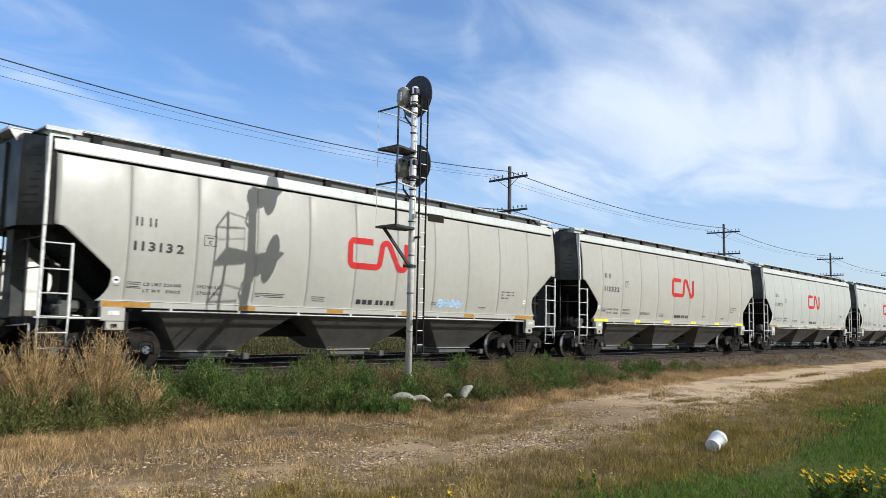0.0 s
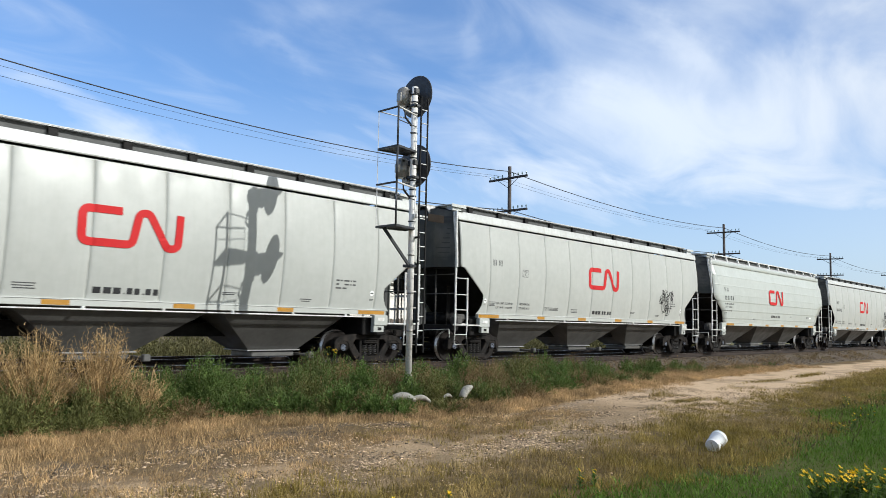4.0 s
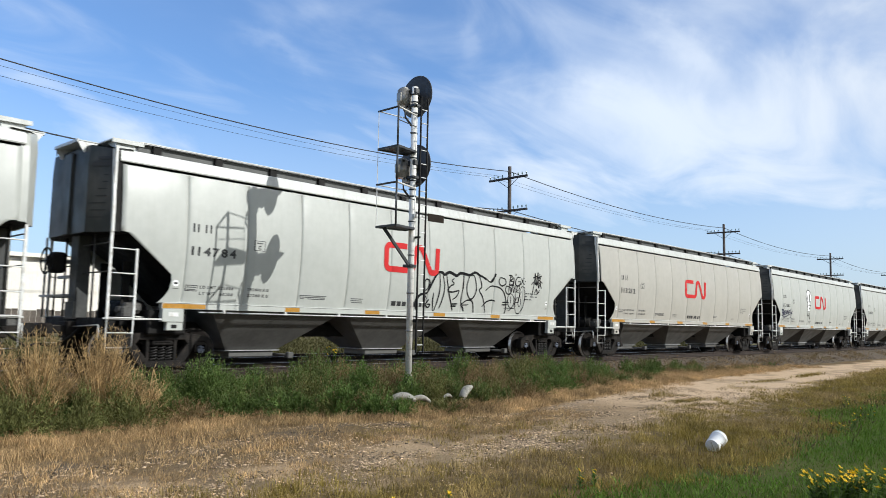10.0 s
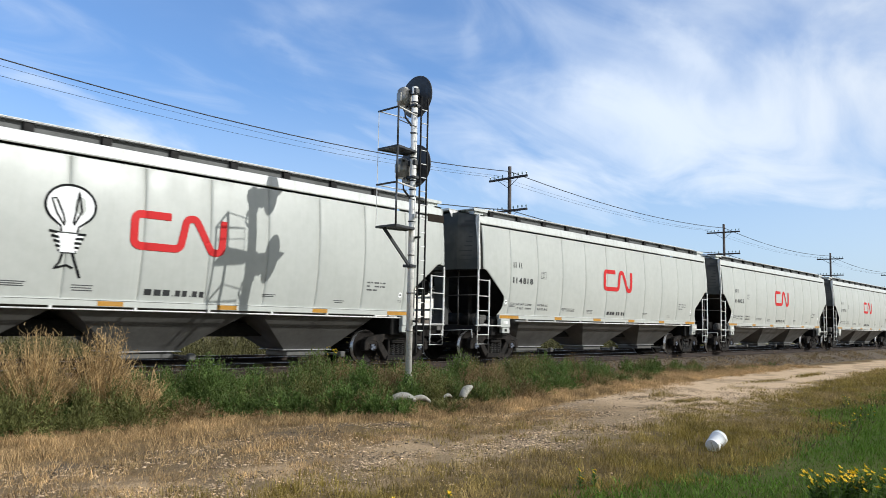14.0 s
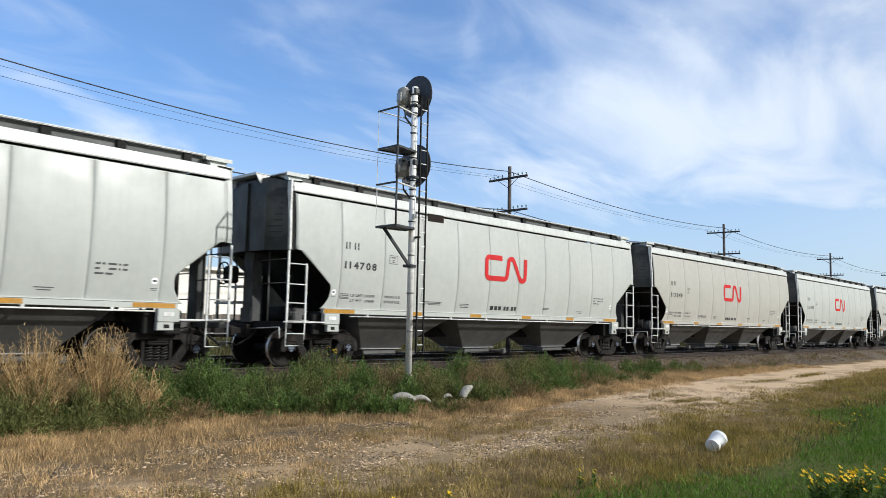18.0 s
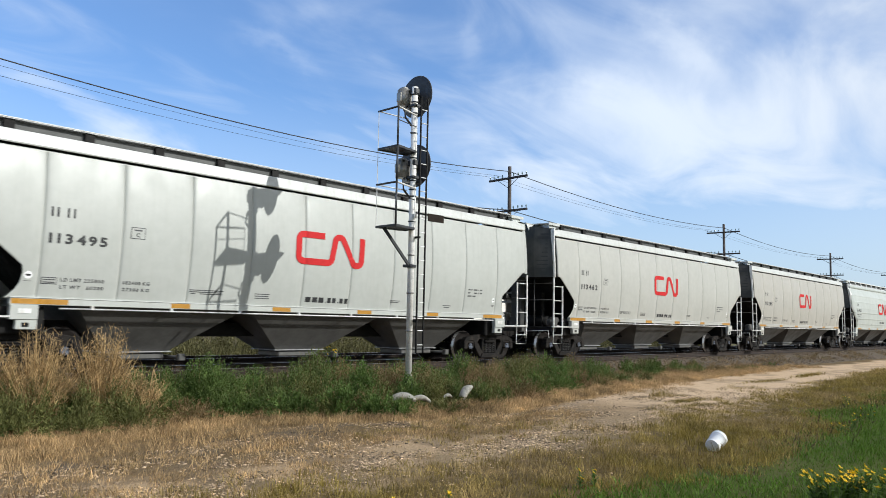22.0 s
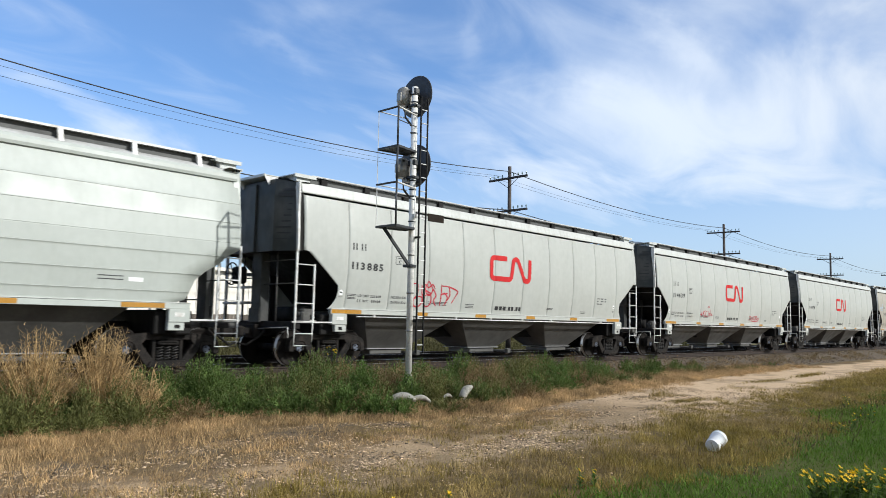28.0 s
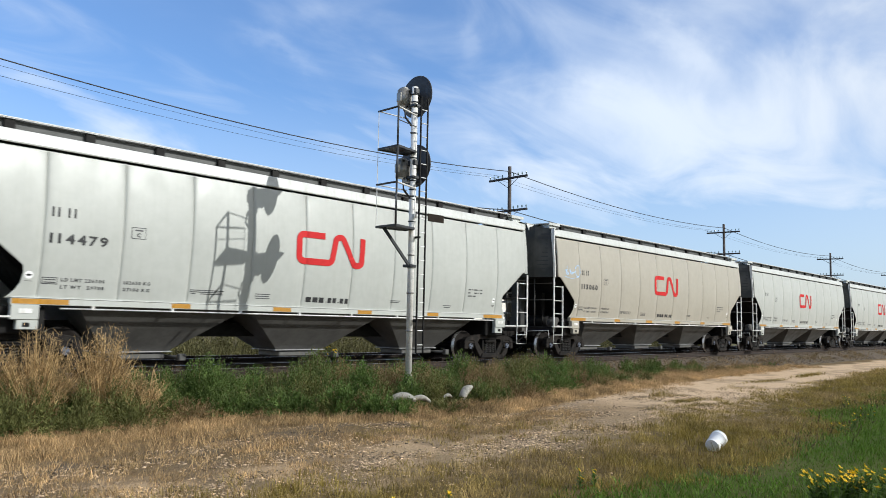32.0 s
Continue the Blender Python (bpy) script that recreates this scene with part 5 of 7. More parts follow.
        ebox(bm, -0.83, -0.52, -0.17, 0.13, 0.74, 1.03, bevel=0.05)
        ebox(bm, -0.30, -0.12, -0.2, 0.2, 0.72, 1.08, bevel=0.02)
        cp = part("coupler", bm, TRUCK_STEEL, car, "rusty knuckle coupler")
        bm = bmesh.new()
        add_path(bm, [(X(-0.1), -0.4, 0.95), (X(-0.3), -0.42, 0.75), (X(-0.6), -0.36, 0.55), (X(-0.82), -0.25, 0.6)], 0.028, 6)
        part("air_hose", bm, BLACK_STEEL_AND_SHADE, cp)
        bm = bmesh.new()
        add_tube(bm, (X(-0.16), -1.4, 1.02), (X(-0.16), 0.1, 0.95), 0.013, 5)
        add_tube(bm, (X(-0.16), -1.4, 1.02), (X(-0.16), -1.42, 0.75), 0.013, 5)
        part("uncoupling_lever", bm, LADDER_PAINT, cp)
        if end == 0:
            bm = bmesh.new()
            ebox(bm, 0.35, 0.62, -1.25, -0.95, 1.16, 1.42, bevel=0.04)
            ebox(bm, 0.42, 0.78, -1.2, -1.0, 1.30, 1.50, bevel=0.04)
            add_tube(bm, (X(0.3), -1.1, 1.35), (X(0.75), -1.1, 1.33), 0.07, 10)
            bv = part("brake_valve", bm, SHADED_CASTING, car, "mottled air brake valve, its grey darkened for the shade there")
            bm = bmesh.new()
            add_tube(bm, (X(0.9), -0.7, 1.35), (X(0.9), 0.5, 1.35), 0.22, 16)
            part("air_tank", bm, BLACK_STEEL_AND_SHADE, bv)
            bm = bmesh.new()
            add_path(bm, [(X(0.7), -1.1, 1.2), (X(0.95), -1.15, 1.18), (X(1.2), -1.1, 1.22), (X(1.6), -1.0, 1.2)], 0.018, 6)
            part("valve_pipe", bm, LADDER_PAINT, bv)
            bm = bmesh.new()
            wu, wy, wz = X(-0.50), 0.58, 2.40
            ring = [(wu, wy + 0.29 * math.cos(a), wz + 0.29 * math.sin(a)) for a in (2 * math.pi * k / 24 for k in range(25))]
            add_path(bm, ring, 0.018, 6)
            for k in range(5):
                a = 2 * math.pi * k / 5
                add_tube(bm, (wu + 0.04, wy, wz), (wu, wy + 0.29 * math.cos(a), wz + 0.29 * math.sin(a)), 0.014, 5)
            add_tube(bm, (wu, wy, wz), (X(-0.3), wy, wz), 0.03, 8)
            bw = part("brake_wheel", bm, BLACK_STEEL_AND_SHADE, car, "black spoked hand brake wheel")
            bm = bmesh.new()
            ebox(bm, -0.42, -0.14, 0.40, 0.78, 2.14, 2.60, bevel=0.06)
            add_tube(bm, (X(-0.28), 0.62, 1.15), (X(-0.28), 0.62, 2.2), 0.02, 6)
            part("brake_gear_box", bm, BLACK_STEEL_AND_SHADE, bw)
            bm = bmesh.new()
            ebox(bm, -0.42, -0.1, 0.25, 1.1, 1.60, 1.65, bevel=0.005)
            for zz in (2.02, 2.36):
                ebox(bm, -0.12, -0.06, 0.2, 0.95, zz, zz + 0.07, bevel=0.005)
            add_tube(bm, (X(-0.36), 1.0, 1.15), (X(-0.36), 1.0, 2.95), 0.024, 6)
            part("brake_step", bm, GRATING, bw)
        bm = bmesh.new()
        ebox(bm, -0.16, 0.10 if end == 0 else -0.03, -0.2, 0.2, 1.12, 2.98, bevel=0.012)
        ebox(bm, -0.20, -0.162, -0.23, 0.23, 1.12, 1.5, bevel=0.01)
        post = part("end_post", bm, SHADED_POST, car, "broad centre post under the end sheet")
        if end:
            # added plate: the post's sunlit outer face, put into body paint
            bm = bmesh.new()
            ebox(bm, -0.225, -0.202, -0.24, 0.24, 1.14, 2.95, bevel=0.006)
            part("post_flange", bm, PAINT, post, "pale plate for the sunlit outer face of the centre post")
        # handhold: painted black for the shaded end, pale for the sunlit one
        bm = bmesh.new()
        add_path(bm, [(X(-0.13), 1.1, 4.45), (X(-0.24), 1.1, 4.45), (X(-0.24), 1.15, 4.98), (X(0.1), 1.2, 4.98)], 0.014, 6)
        part("handhold", bm, BLACK_STEEL_AND_SHADE if end == 0 else LADDER_PAINT, car)
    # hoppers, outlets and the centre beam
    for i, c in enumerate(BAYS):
        b = part("hopper", hopper_bay(c - sx, i == 0, i == 2), HOPPER, car, "mottled hopper funnel, its grey darkened for the shade under the body")
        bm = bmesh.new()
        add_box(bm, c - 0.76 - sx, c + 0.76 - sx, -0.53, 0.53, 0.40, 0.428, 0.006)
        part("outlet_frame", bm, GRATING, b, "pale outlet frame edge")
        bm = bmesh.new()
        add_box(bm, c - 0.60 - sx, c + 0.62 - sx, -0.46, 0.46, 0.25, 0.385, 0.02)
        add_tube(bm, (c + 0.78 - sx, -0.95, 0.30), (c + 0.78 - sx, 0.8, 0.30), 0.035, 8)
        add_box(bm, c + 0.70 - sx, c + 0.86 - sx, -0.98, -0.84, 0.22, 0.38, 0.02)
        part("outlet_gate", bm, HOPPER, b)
    bm = bmesh.new()
    add_box(bm, 0.2 - sx, LENGTH - 0.2 - sx, -0.2, 0.2, 0.76, 1.10, 0.01)
    part("centre_sill", bm, BLACK_STEEL_AND_SHADE, car, "black centre beam")
    for c in (BAYS[0] + 2.1, BAYS[1] + 2.1):
        bm = bmesh.new()
        add_prism(bm, [(c - 0.9 - sx, 0.74), (c + 0.9 - sx, 0.74), (c + 0.1 - sx, 1.44), (c - 0.1 - sx, 1.44)], 0.3, 0.33)
        part("bay_web", bm, BLACK_STEEL_AND_SHADE, car)
    for u in (1.29, LENGTH - 1.29):
        bm = bmesh.new()
        add_box(bm, u - 0.42 - sx, u + 0.42 - sx, -1.3, 1.3, 0.82, 1.36, 0.03)
        part("body_bolster", bm, BLACK_STEEL_AND_SHADE, car, "black cross beam over the truck")
        add_truck(car, u)


def skin(t):
    """Side surface of either kind of car, for what is painted on it."""
    if t == 0:
        return lambda u, z: (half_width(z) - max([seam_depth(abs(u - s), z) for s in SEAMS]))
    return lambda u, z: round_width(z)


def reflectors(car, kind, mat):
    w = skin(kind)
    spots = [(1.08, 2.05), (4.08, 4.50), (6.55, 7.05), (9.1, 9.58), (11.65, 12.1), (14.1, 15.0)]
    if kind:
        spots = [(1.6, 2.5), (4.4, 4.85), (6.7, 7.15), (9.0, 9.45), (11.3, 11.75), (13.6, 14.5)]
    y = -(half_width(1.5) if not kind else 1.52) - 0.0195
    for a, b in spots:
        bm = bmesh.new()
        add_box(bm, a - LENGTH / 2, b - LENGTH / 2, y - 0.002, y + 0.003, 1.40, 1.50, 0.001)
        part("reflector", bm, mat, car, "amber reflective strip" if mat is ORANGE else "bright yellow reflective strip")


def build_car(kind):
    if kind == 0:
        car = thing("hopper_car", "pale grey covered hopper railcar with seamed curved sides", "railcar", group="cars of the freight train")
        for i in range(11):
            part("side_panel", seam_panel(i, -1), PAINT, car)
        for i in range(11):
            part("side_panel", seam_panel(i, 1), PAINT, car)
    else:
        car = thing("hopper_car", "pale grey covered hopper railcar with horizontal lapped sheets", "railcar", group="cars of the freight train")
        for sgn in (-1, 1):
            edges = (4.43,) + RIDGES + (1.5,)
            for hi, lo in zip(edges, edges[1:]):
                part("side_sheet", ridged_side(sgn, lo, hi), PAINT, car)
    common_parts(car, kind == 1)
    return car


# ---- what is painted on the cars ----
def painted(name, car, kind, polys, mat, lift=0.004, label=""):
    """Flat paint on the car's side: polygons of (u, z), laid on the bulging surface."""
    w = skin(kind)
    bm = bmesh.new()
    for poly in polys:
        vs = [bm.verts.new((u - LENGTH / 2, -(w(u, z) + lift), z)) for u, z in poly]
        try:
            bm.faces.new(vs)
        except ValueError:
            pass
    return part(name, bm, mat, car, label)


def ribbon(pts, width):
    """Quads along a line of (u, z)."""
    out = []
    n = len(pts)
    sides = []
    for i, (a, b) in enumerate(pts):
        p, q = pts[max(i - 1, 0)], pts[min(i + 1, n - 1)]
        dx, dz = q[0] - p[0], q[1] - p[1]
        l = math.hypot(dx, dz) or 1.0
        w = width(i / max(1, n - 1)) if callable(width) else width
        nx, nz = -dz / l * w / 2, dx / l * w / 2
        sides.append(((a + nx, b + nz), (a - nx, b - nz)))
    for g, h in zip(sides, sides[1:]):
        out.append((g[1], h[1], h[0], g[0]))
    return out


def rounded(points, radius, n=7):
    """A line through corner points with rounded corners."""
    out = [points[0]]
    for p, c, q in zip(points, points[1:], points[2:]):
        v0 = Vector((p[0] - c[0], p[1] - c[1])); v1 = Vector((q[0] - c[0], q[1] - c[1]))
        ang = v0.angle(v1) / 2
        d = min(radius / math.tan(ang), v0.length * 0.49, v1.length * 0.49)
        a, b = Vector(c) + v0.normalized() * d, Vector(c) + v1.normalized() * d
        for k in range(n + 1):
            t = k / n
            x = a * (1 - t) ** 2 + Vector(c) * 2 * t * (1 - t) + b * t * t
            out.append((x.x, x.y))
    out.append(points[-1])
    return out


def refine(pts, step=0.06):
    out = [pts[0]]
    for p, q in zip(pts, pts[1:]):
        n = max(1, int(math.hypot(q[0] - p[0], q[1] - p[1]) / step))
        out += [(p[0] + (q[0] - p[0]) * k / n, p[1] + (q[1] - p[1]) * k / n) for k in range(1, n + 1)]
    return out


def logo(car, kind):
    line = rounded([(7.88, 3.37), (7.12, 3.37), (7.12, 2.69), (8.10, 2.69), (8.22, 3.36), (8.42, 3.40), (8.84, 2.66), (9.06, 2.70), (9.09, 3.42)], 0.16)
    painted("red_emblem", car, kind, ribbon(refine(line), 0.165), RED, 0.028 if kind else 0.012, "bold red ribbon emblem")


def lettering(name, car, kind, text, u, z, height, width, mat, label=""):
    """Readable figures and words, laid on the side at u, z (lower start), of that height and length."""
    verts, faces, x = [], [], 0.0
    for c in text:
        if c == " ":
            x += 0.34
            continue
        vs, fs = GLYPHS[c]
        lo, hi = min(v[0] for v in vs), max(v[0] for v in vs)
        shift = x - lo if c != "1" else x - lo + 0.03
        faces += [tuple(i + len(verts) for i in f) for f in fs]
        verts += [(v[0] + shift, v[1]) for v in vs]
        x += 0.46 if c == "1" else (0.66 if c.isdigit() else hi - lo + 0.14)
    x0, x1 = min(v[0] for v in verts), max(v[0] for v in verts)
    z0, z1 = min(v[1] for v in verts), max(v[1] for v in verts)
    w = skin(kind)
    out = []
    for a, b in verts:
        uu, zz = u + (a - x0) / (x1 - x0) * width, z + (b - z0) / (z1 - z0) * height
        out.append((uu - LENGTH / 2, -(w(uu, zz) + 0.005), zz))
    me = bpy.data.meshes.new(name)
    me.from_pydata(out, [], faces)
    me.materials.append(mat)
    ob = part(name, me, None, car, label)
    ob["kind"] = "stuff"
    return ob


def bars(name, car, kind, rows, mat, label=""):
    polys = []
    for u0, u1, z0, z1 in rows:
        n = max(1, int((u1 - u0) / 0.25))
        for k in range(n):
            a, b = u0 + (u1 - u0) * k / n, u0 + (u1 - u0) * (k + 1) / n
            polys.append([(a, z0), (b, z0), (b, z1), (a, z1)])
    ob = painted(name, car, kind, polys, mat, 0.0045, label)
    ob["kind"] = "stuff"
    return ob


def markings(car, kind, number, load, tare, load_kg, tare_kg):
    logo(car, kind)
    if kind == 0:
        bars("owner_mark", car, kind, [(1.60, 1.64, 3.11, 3.30), (1.70, 1.74, 3.11, 3.30), (1.88, 1.92, 3.11, 3.30), (1.99, 2.03, 3.11, 3.30)], INK, "black painted owner mark")
        if number: lettering("car_number", car, kind, number, 1.59, 2.585, 0.205, 1.06, INK, "black painted car number")
        lettering("load_limit", car, kind, "LD LMT " + load, 1.86, 1.855, 0.075, 0.80, GREY_INK)
        lettering("light_weight", car, kind, "LT WT   " + tare, 1.86, 1.715, 0.075, 0.80, GREY_INK)
        lettering("load_metric", car, kind, load_kg + " KG", 3.03, 1.86, 0.075, 0.54, GREY_INK)
        lettering("weight_metric", car, kind, tare_kg + " KG", 3.03, 1.72, 0.075, 0.54, GREY_INK)
        painted("clearance_box", car, kind, ribbon([(3.10, 2.83), (3.38, 2.83), (3.38, 3.06), (3.10, 3.06), (3.10, 2.83)], 0.02) + [[(3.16, 2.99), (3.32, 2.99), (3.32, 3.02), (3.16, 3.02)]], GREY_INK)
        lettering("clearance_letter", car, kind, "C", 3.20, 2.86, 0.09, 0.08, INK)
        painted("data_box", car, kind, ribbon([(1.54, 1.80), (1.80, 1.80), (1.80, 1.92), (1.54, 1.92), (1.54, 1.80)], 0.02) + [[(1.57, 1.87), (1.77, 1.87), (1.77, 1.89), (1.57, 1.89)], [(1.57, 1.82), (1.77, 1.82), (1.77, 1.84), (1.57, 1.84)]], GREY_INK)
        bars("web_line", car, kind, [(7.44, 7.59, 1.66, 1.79), (7.64, 7.79, 1.66, 1.79), (7.83, 7.98, 1.66, 1.79), (8.04, 8.06, 1.66, 1.69), (8.10, 8.21, 1.66, 1.79), (8.25, 8.36, 1.66, 1.79), (8.42, 8.45, 1.66, 1.69), (8.48, 8.59, 1.66, 1.79), (8.64, 8.75, 1.66, 1.79)], INK, "black painted line of letters")
        bars("small_print", car, kind, [(4.45, 5.24, 1.81, 1.83), (4.45, 5.20, 1.77, 1.79), (4.48, 5.22, 1.73, 1.75), (6.03, 6.43, 1.79, 1.81), (6.03, 6.40, 1.74, 1.76), (6.05, 6.43, 1.69, 1.71), (10.2, 10.55, 1.79, 1.81), (10.2, 10.5, 1.75, 1.77), (12.25, 12.6, 1.72, 1.74), (12.3, 12.55, 1.67, 1.69),
                                            (13.29, 13.39, 2.245, 2.285), (13.42, 13.48, 2.245, 2.285), (13.53, 13.70, 2.245, 2.285), (13.74, 13.78, 2.245, 2.285), (13.82, 13.92, 2.245, 2.285), (13.29, 13.38, 2.145, 2.185), (13.55, 13.70, 2.145, 2.185), (13.74, 13.78, 2.145, 2.185), (13.82, 13.92, 2.145, 2.185),
                                            (13.29, 13.46, 2.045, 2.085), (13.50, 13.64, 2.045, 2.085), (14.42, 14.58, 1.80, 1.815), (14.44, 14.56, 1.765, 1.78), (1.24, 1.38, 1.83, 1.84)], GREY_INK)
        for cu, cz in ((14.50, 1.97), (1.31, 1.95)):
            painted("round_sticker", car, kind, [[(cu + 0.075 * math.cos(a), cz + 0.075 * math.sin(a)) for a in (2 * math.pi * k / 16 for k in range(16))]], SPRAY_WHITE, 0.0035, "round white sticker with a dark mark")
            painted("sticker_mark", car, kind, [[(cu + 0.05 * math.cos(a), cz + 0.022 * math.sin(a)) for a in (2 * math.pi * k / 12 for k in range(12))]], INK, 0.006)
    else:
        bars("owner_mark", car, kind, [(1.25, 1.29, 3.11, 3.30), (1.37, 1.41, 3.11, 3.30), (1.54, 1.58, 3.11, 3.30), (1.65, 1.69, 3.11, 3.30)], INK, "black painted owner mark")
        lettering("car_number", car, kind, number, 1.26, 2.68, 0.21, 1.06, INK, "black painted car number")
        lettering("load_limit", car, kind, "LD LMT " + load + " LD", 1.25, 2.44, 0.085, 1.1, GREY_INK)
        lettering("light_weight", car, kind, "LT WT   " + tare, 1.25, 2.28, 0.085, 0.9, GREY_INK)
        lettering("volume", car, kind, "CU FT   5489", 1.25, 2.10, 0.085, 0.9, GREY_INK)
        bars("data_box", car, kind, [(1.25, 1.52, 1.95, 1.97), (1.25, 1.52, 2.03, 2.05), (1.25, 1.27, 1.95, 2.05), (1.50, 1.52, 1.95, 2.05)], GREY_INK)
        bars("web_line", car, kind, [(7.45, 7.60, 1.89, 2.02), (7.65, 7.80, 1.89, 2.02), (7.84, 7.99, 1.89, 2.02), (8.04, 8.07, 1.89, 1.92), (8.11, 8.22, 1.89, 2.02), (8.26, 8.37, 1.89, 2.02), (8.43, 8.46, 1.89, 1.92), (8.49, 8.60, 1.89, 2.02), (8.65, 8.76, 1.89, 2.02)], INK, "black painted line of letters")
        bars("small_print", car, kind, [(4.9, 5.2, 1.79, 1.80), (4.9, 5.2, 1.73, 1.75), (10.3, 10.7, 1.94, 1.96), (10.3, 10.65, 2.0, 2.02), (13.1, 13.6, 2.02, 2.04), (13.1, 13.6, 1.95, 1.97)], GREY_INK)
        painted("paper_label", car, kind, [[(13.7, 1.93), (14.0, 1.93), (14.0, 2.02), (13.7, 2.02)]], SPRAY_WHITE)


def scrawl(car, kind, mat, u0, z0, w, h, letters, seed, thick=0.035, label="", fat=False):
    """An unreadable sprayed tag: looped strokes side by side."""
    rnd = random.Random(seed)
    polys = []
    for k in range(letters):
        cx, cw = u0 + w * (k + 0.5) / letters, w / letters
        pts = []
        n = rnd.randint(4, 6)
        for j in range(n):
            pts.append((cx + rnd.uniform(-0.62, 0.62) * cw, z0 + h * (0.5 + rnd.uniform(-0.5, 0.5))))
        if rnd.random() < 0.55:
            ph = rnd.uniform(0, 6.28)
            pts = [(cx + 0.5 * cw * math.cos(ph + a * 0.62), z0 + h * (0.5 + 0.45 * math.sin(ph + a * 0.62))) for a in range(9)] + pts[:2]
        line = refine(rounded(pts, 0.12 * h + 0.05, 5), 0.05)
        t = thick * rnd.uniform(0.8, 1.3)
        polys += ribbon(line, lambda q, t=t: t * (0.6 + 0.6 * math.sin(math.pi * q)))
    # an underline stroke
    if not fat:
        a = [(u0 + w * q, z0 - 0.05 * h + 0.05 * h * math.sin(q * 7 + seed)) for q in (k / 12 for k in range(13))]
        polys += ribbon(a, thick * 0.7)
    out = []
    for p in polys:
        if all(1.56 < z < 4.3 and 0.2 < u < LENGTH - 0.2 for u, z in p):
            out.append(p)
    painted("sprayed_tag", car, kind, out, mat, 0.006, label or "sprayed graffiti tag")


def flowing(pts, n=7):
    """A smooth line through the given points."""
    out = []
    for i in range(len(pts) - 1):
        p0, p1, p2, p3 = pts[max(0, i - 1)], pts[i], pts[i + 1], pts[min(len(pts) - 1, i + 2)]
        for k in range(n):
            t = k / n
            out.append(tuple(0.5 * (2 * p1[j] + (p2[j] - p0[j]) * t + (2 * p0[j] - 5 * p1[j] + 4 * p2[j] - p3[j]) * t * t + (3 * p1[j] - p0[j] - 3 * p2[j] + p3[j]) * t ** 3) for j in (0, 1)))
    return out + [pts[-1]]


def sprayed(car, mat, u0, z0, w, h, strokes, thick, label):
    """Sprayed lines given as strings of points in hundredths of the tag's width and height."""
    polys = []
    for line in strokes:
        pts = [(u0 + w * int(a) / 100, z0 + h * int(b) / 100) for a, b in (q.split(",") for q in line.split())]
        polys += ribbon(flowing(pts), lambda q: thick * (0.7 + 0.4 * math.sin(math.pi * q)))
    polys = [p for p in polys if all(1.54 < z < 4.3 and 0.2 < u < LENGTH - 0.2 for u, z in p)]
    painted("sprayed_tag", car, 0, polys, mat, 0.006, label)["kind"] = "stuff"


def bulb_picture(car):
    """A sprayed picture of a light bulb, drawn about its middle."""
    at = lambda rows: [(5.90 + u, 3.36 + z) for u, z in rows]
    ring = [(0.45 * math.cos(a), 0.41 * math.sin(a)) for a in (math.radians(-52 + 284 * k / 28) for k in range(29))]
    neck = [(-0.14, -0.53), (0.14, -0.53)]
    glass = at([(0.0, 0.0)] + ring)
    painted("bulb_glass", car, 0, [[glass[0], glass[k], glass[k + 1]] for k in range(1, 29)] + [at([ring[-1], neck[0], neck[1], ring[0], (0, 0)])] +
            [at([(-0.26, -0.56), (0.26, -0.56), (0.16, -0.93), (-0.16, -0.93)])], SPRAY_WHITE, 0.006, "white sprayed light bulb")
    polys = []
    for rows, w in ((ring, 0.05), ([ring[-1], (-0.16, -0.42), neck[0]], 0.04), ([ring[0], (0.16, -0.42), neck[1]], 0.04),
                    ([(-0.06, -0.46), (-0.24, -0.18), (-0.34, 0.1), (-0.26, 0.12), (-0.12, -0.2), (-0.06, -0.46)], 0.035), ([(0.04, -0.46), (0.2, -0.1), (0.14, 0.3), (0.1, -0.1), (0.04, -0.46)], 0.035),
                    ([(-0.08, -0.93), (-0.13, -1.14), (-0.22, -1.26), (0.0, -1.18), (0.12, -1.24)], 0.045), ([(0.08, -0.93), (0.16, -1.16), (0.26, -1.42)], 0.05)):
        polys += ribbon(refine(at(rows)), w)
    for k in range(5):
        z, w = -0.56 - k * 0.09, 0.36 - k * 0.045
        polys += ribbon(refine(at([(-w, z + 0.03), (-0.1, z - 0.01), (w * 0.85, z)])), 0.05)
    painted("bulb_outline", car, 0, polys, SPRAY_BLACK, 0.008)


WARM, MID, COOL, TAN, PALE = (0.40, 0.382, 0.342, 1), (0.422, 0.418, 0.384, 1), (0.43, 0.440, 0.412, 1), (0.375, 0.345, 0.288, 1), (0.44, 0.466, 0.436, 1)
FLEET = [  # number, colour
    (None, WARM), ("113132", WARM), ("113332", WARM), ("113772", COOL), (None, COOL), ("115153", PALE), ("114792", COOL), ("114784", COOL), ("113212", WARM), ("113663", COOL),
    ("114818", COOL), ("114822", COOL), ("114708", COOL), ("113249", WARM), ("113495", COOL), ("113462", MID), ("113205", WARM), ("114920", PALE), ("113885", COOL), ("114639", COOL),
    ("114479", COOL), ("113060", TAN), (None, COOL), (None, COOL), (None, WARM), (None, COOL)]
CARS = []


def place(k, t):
    """Where car k is at time t: the middle of the car over the rails."""
    s = 4.971 - 10.519 * t - 0.00277 * t * t
    return s + k * PITCH_CAR + LENGTH / 2


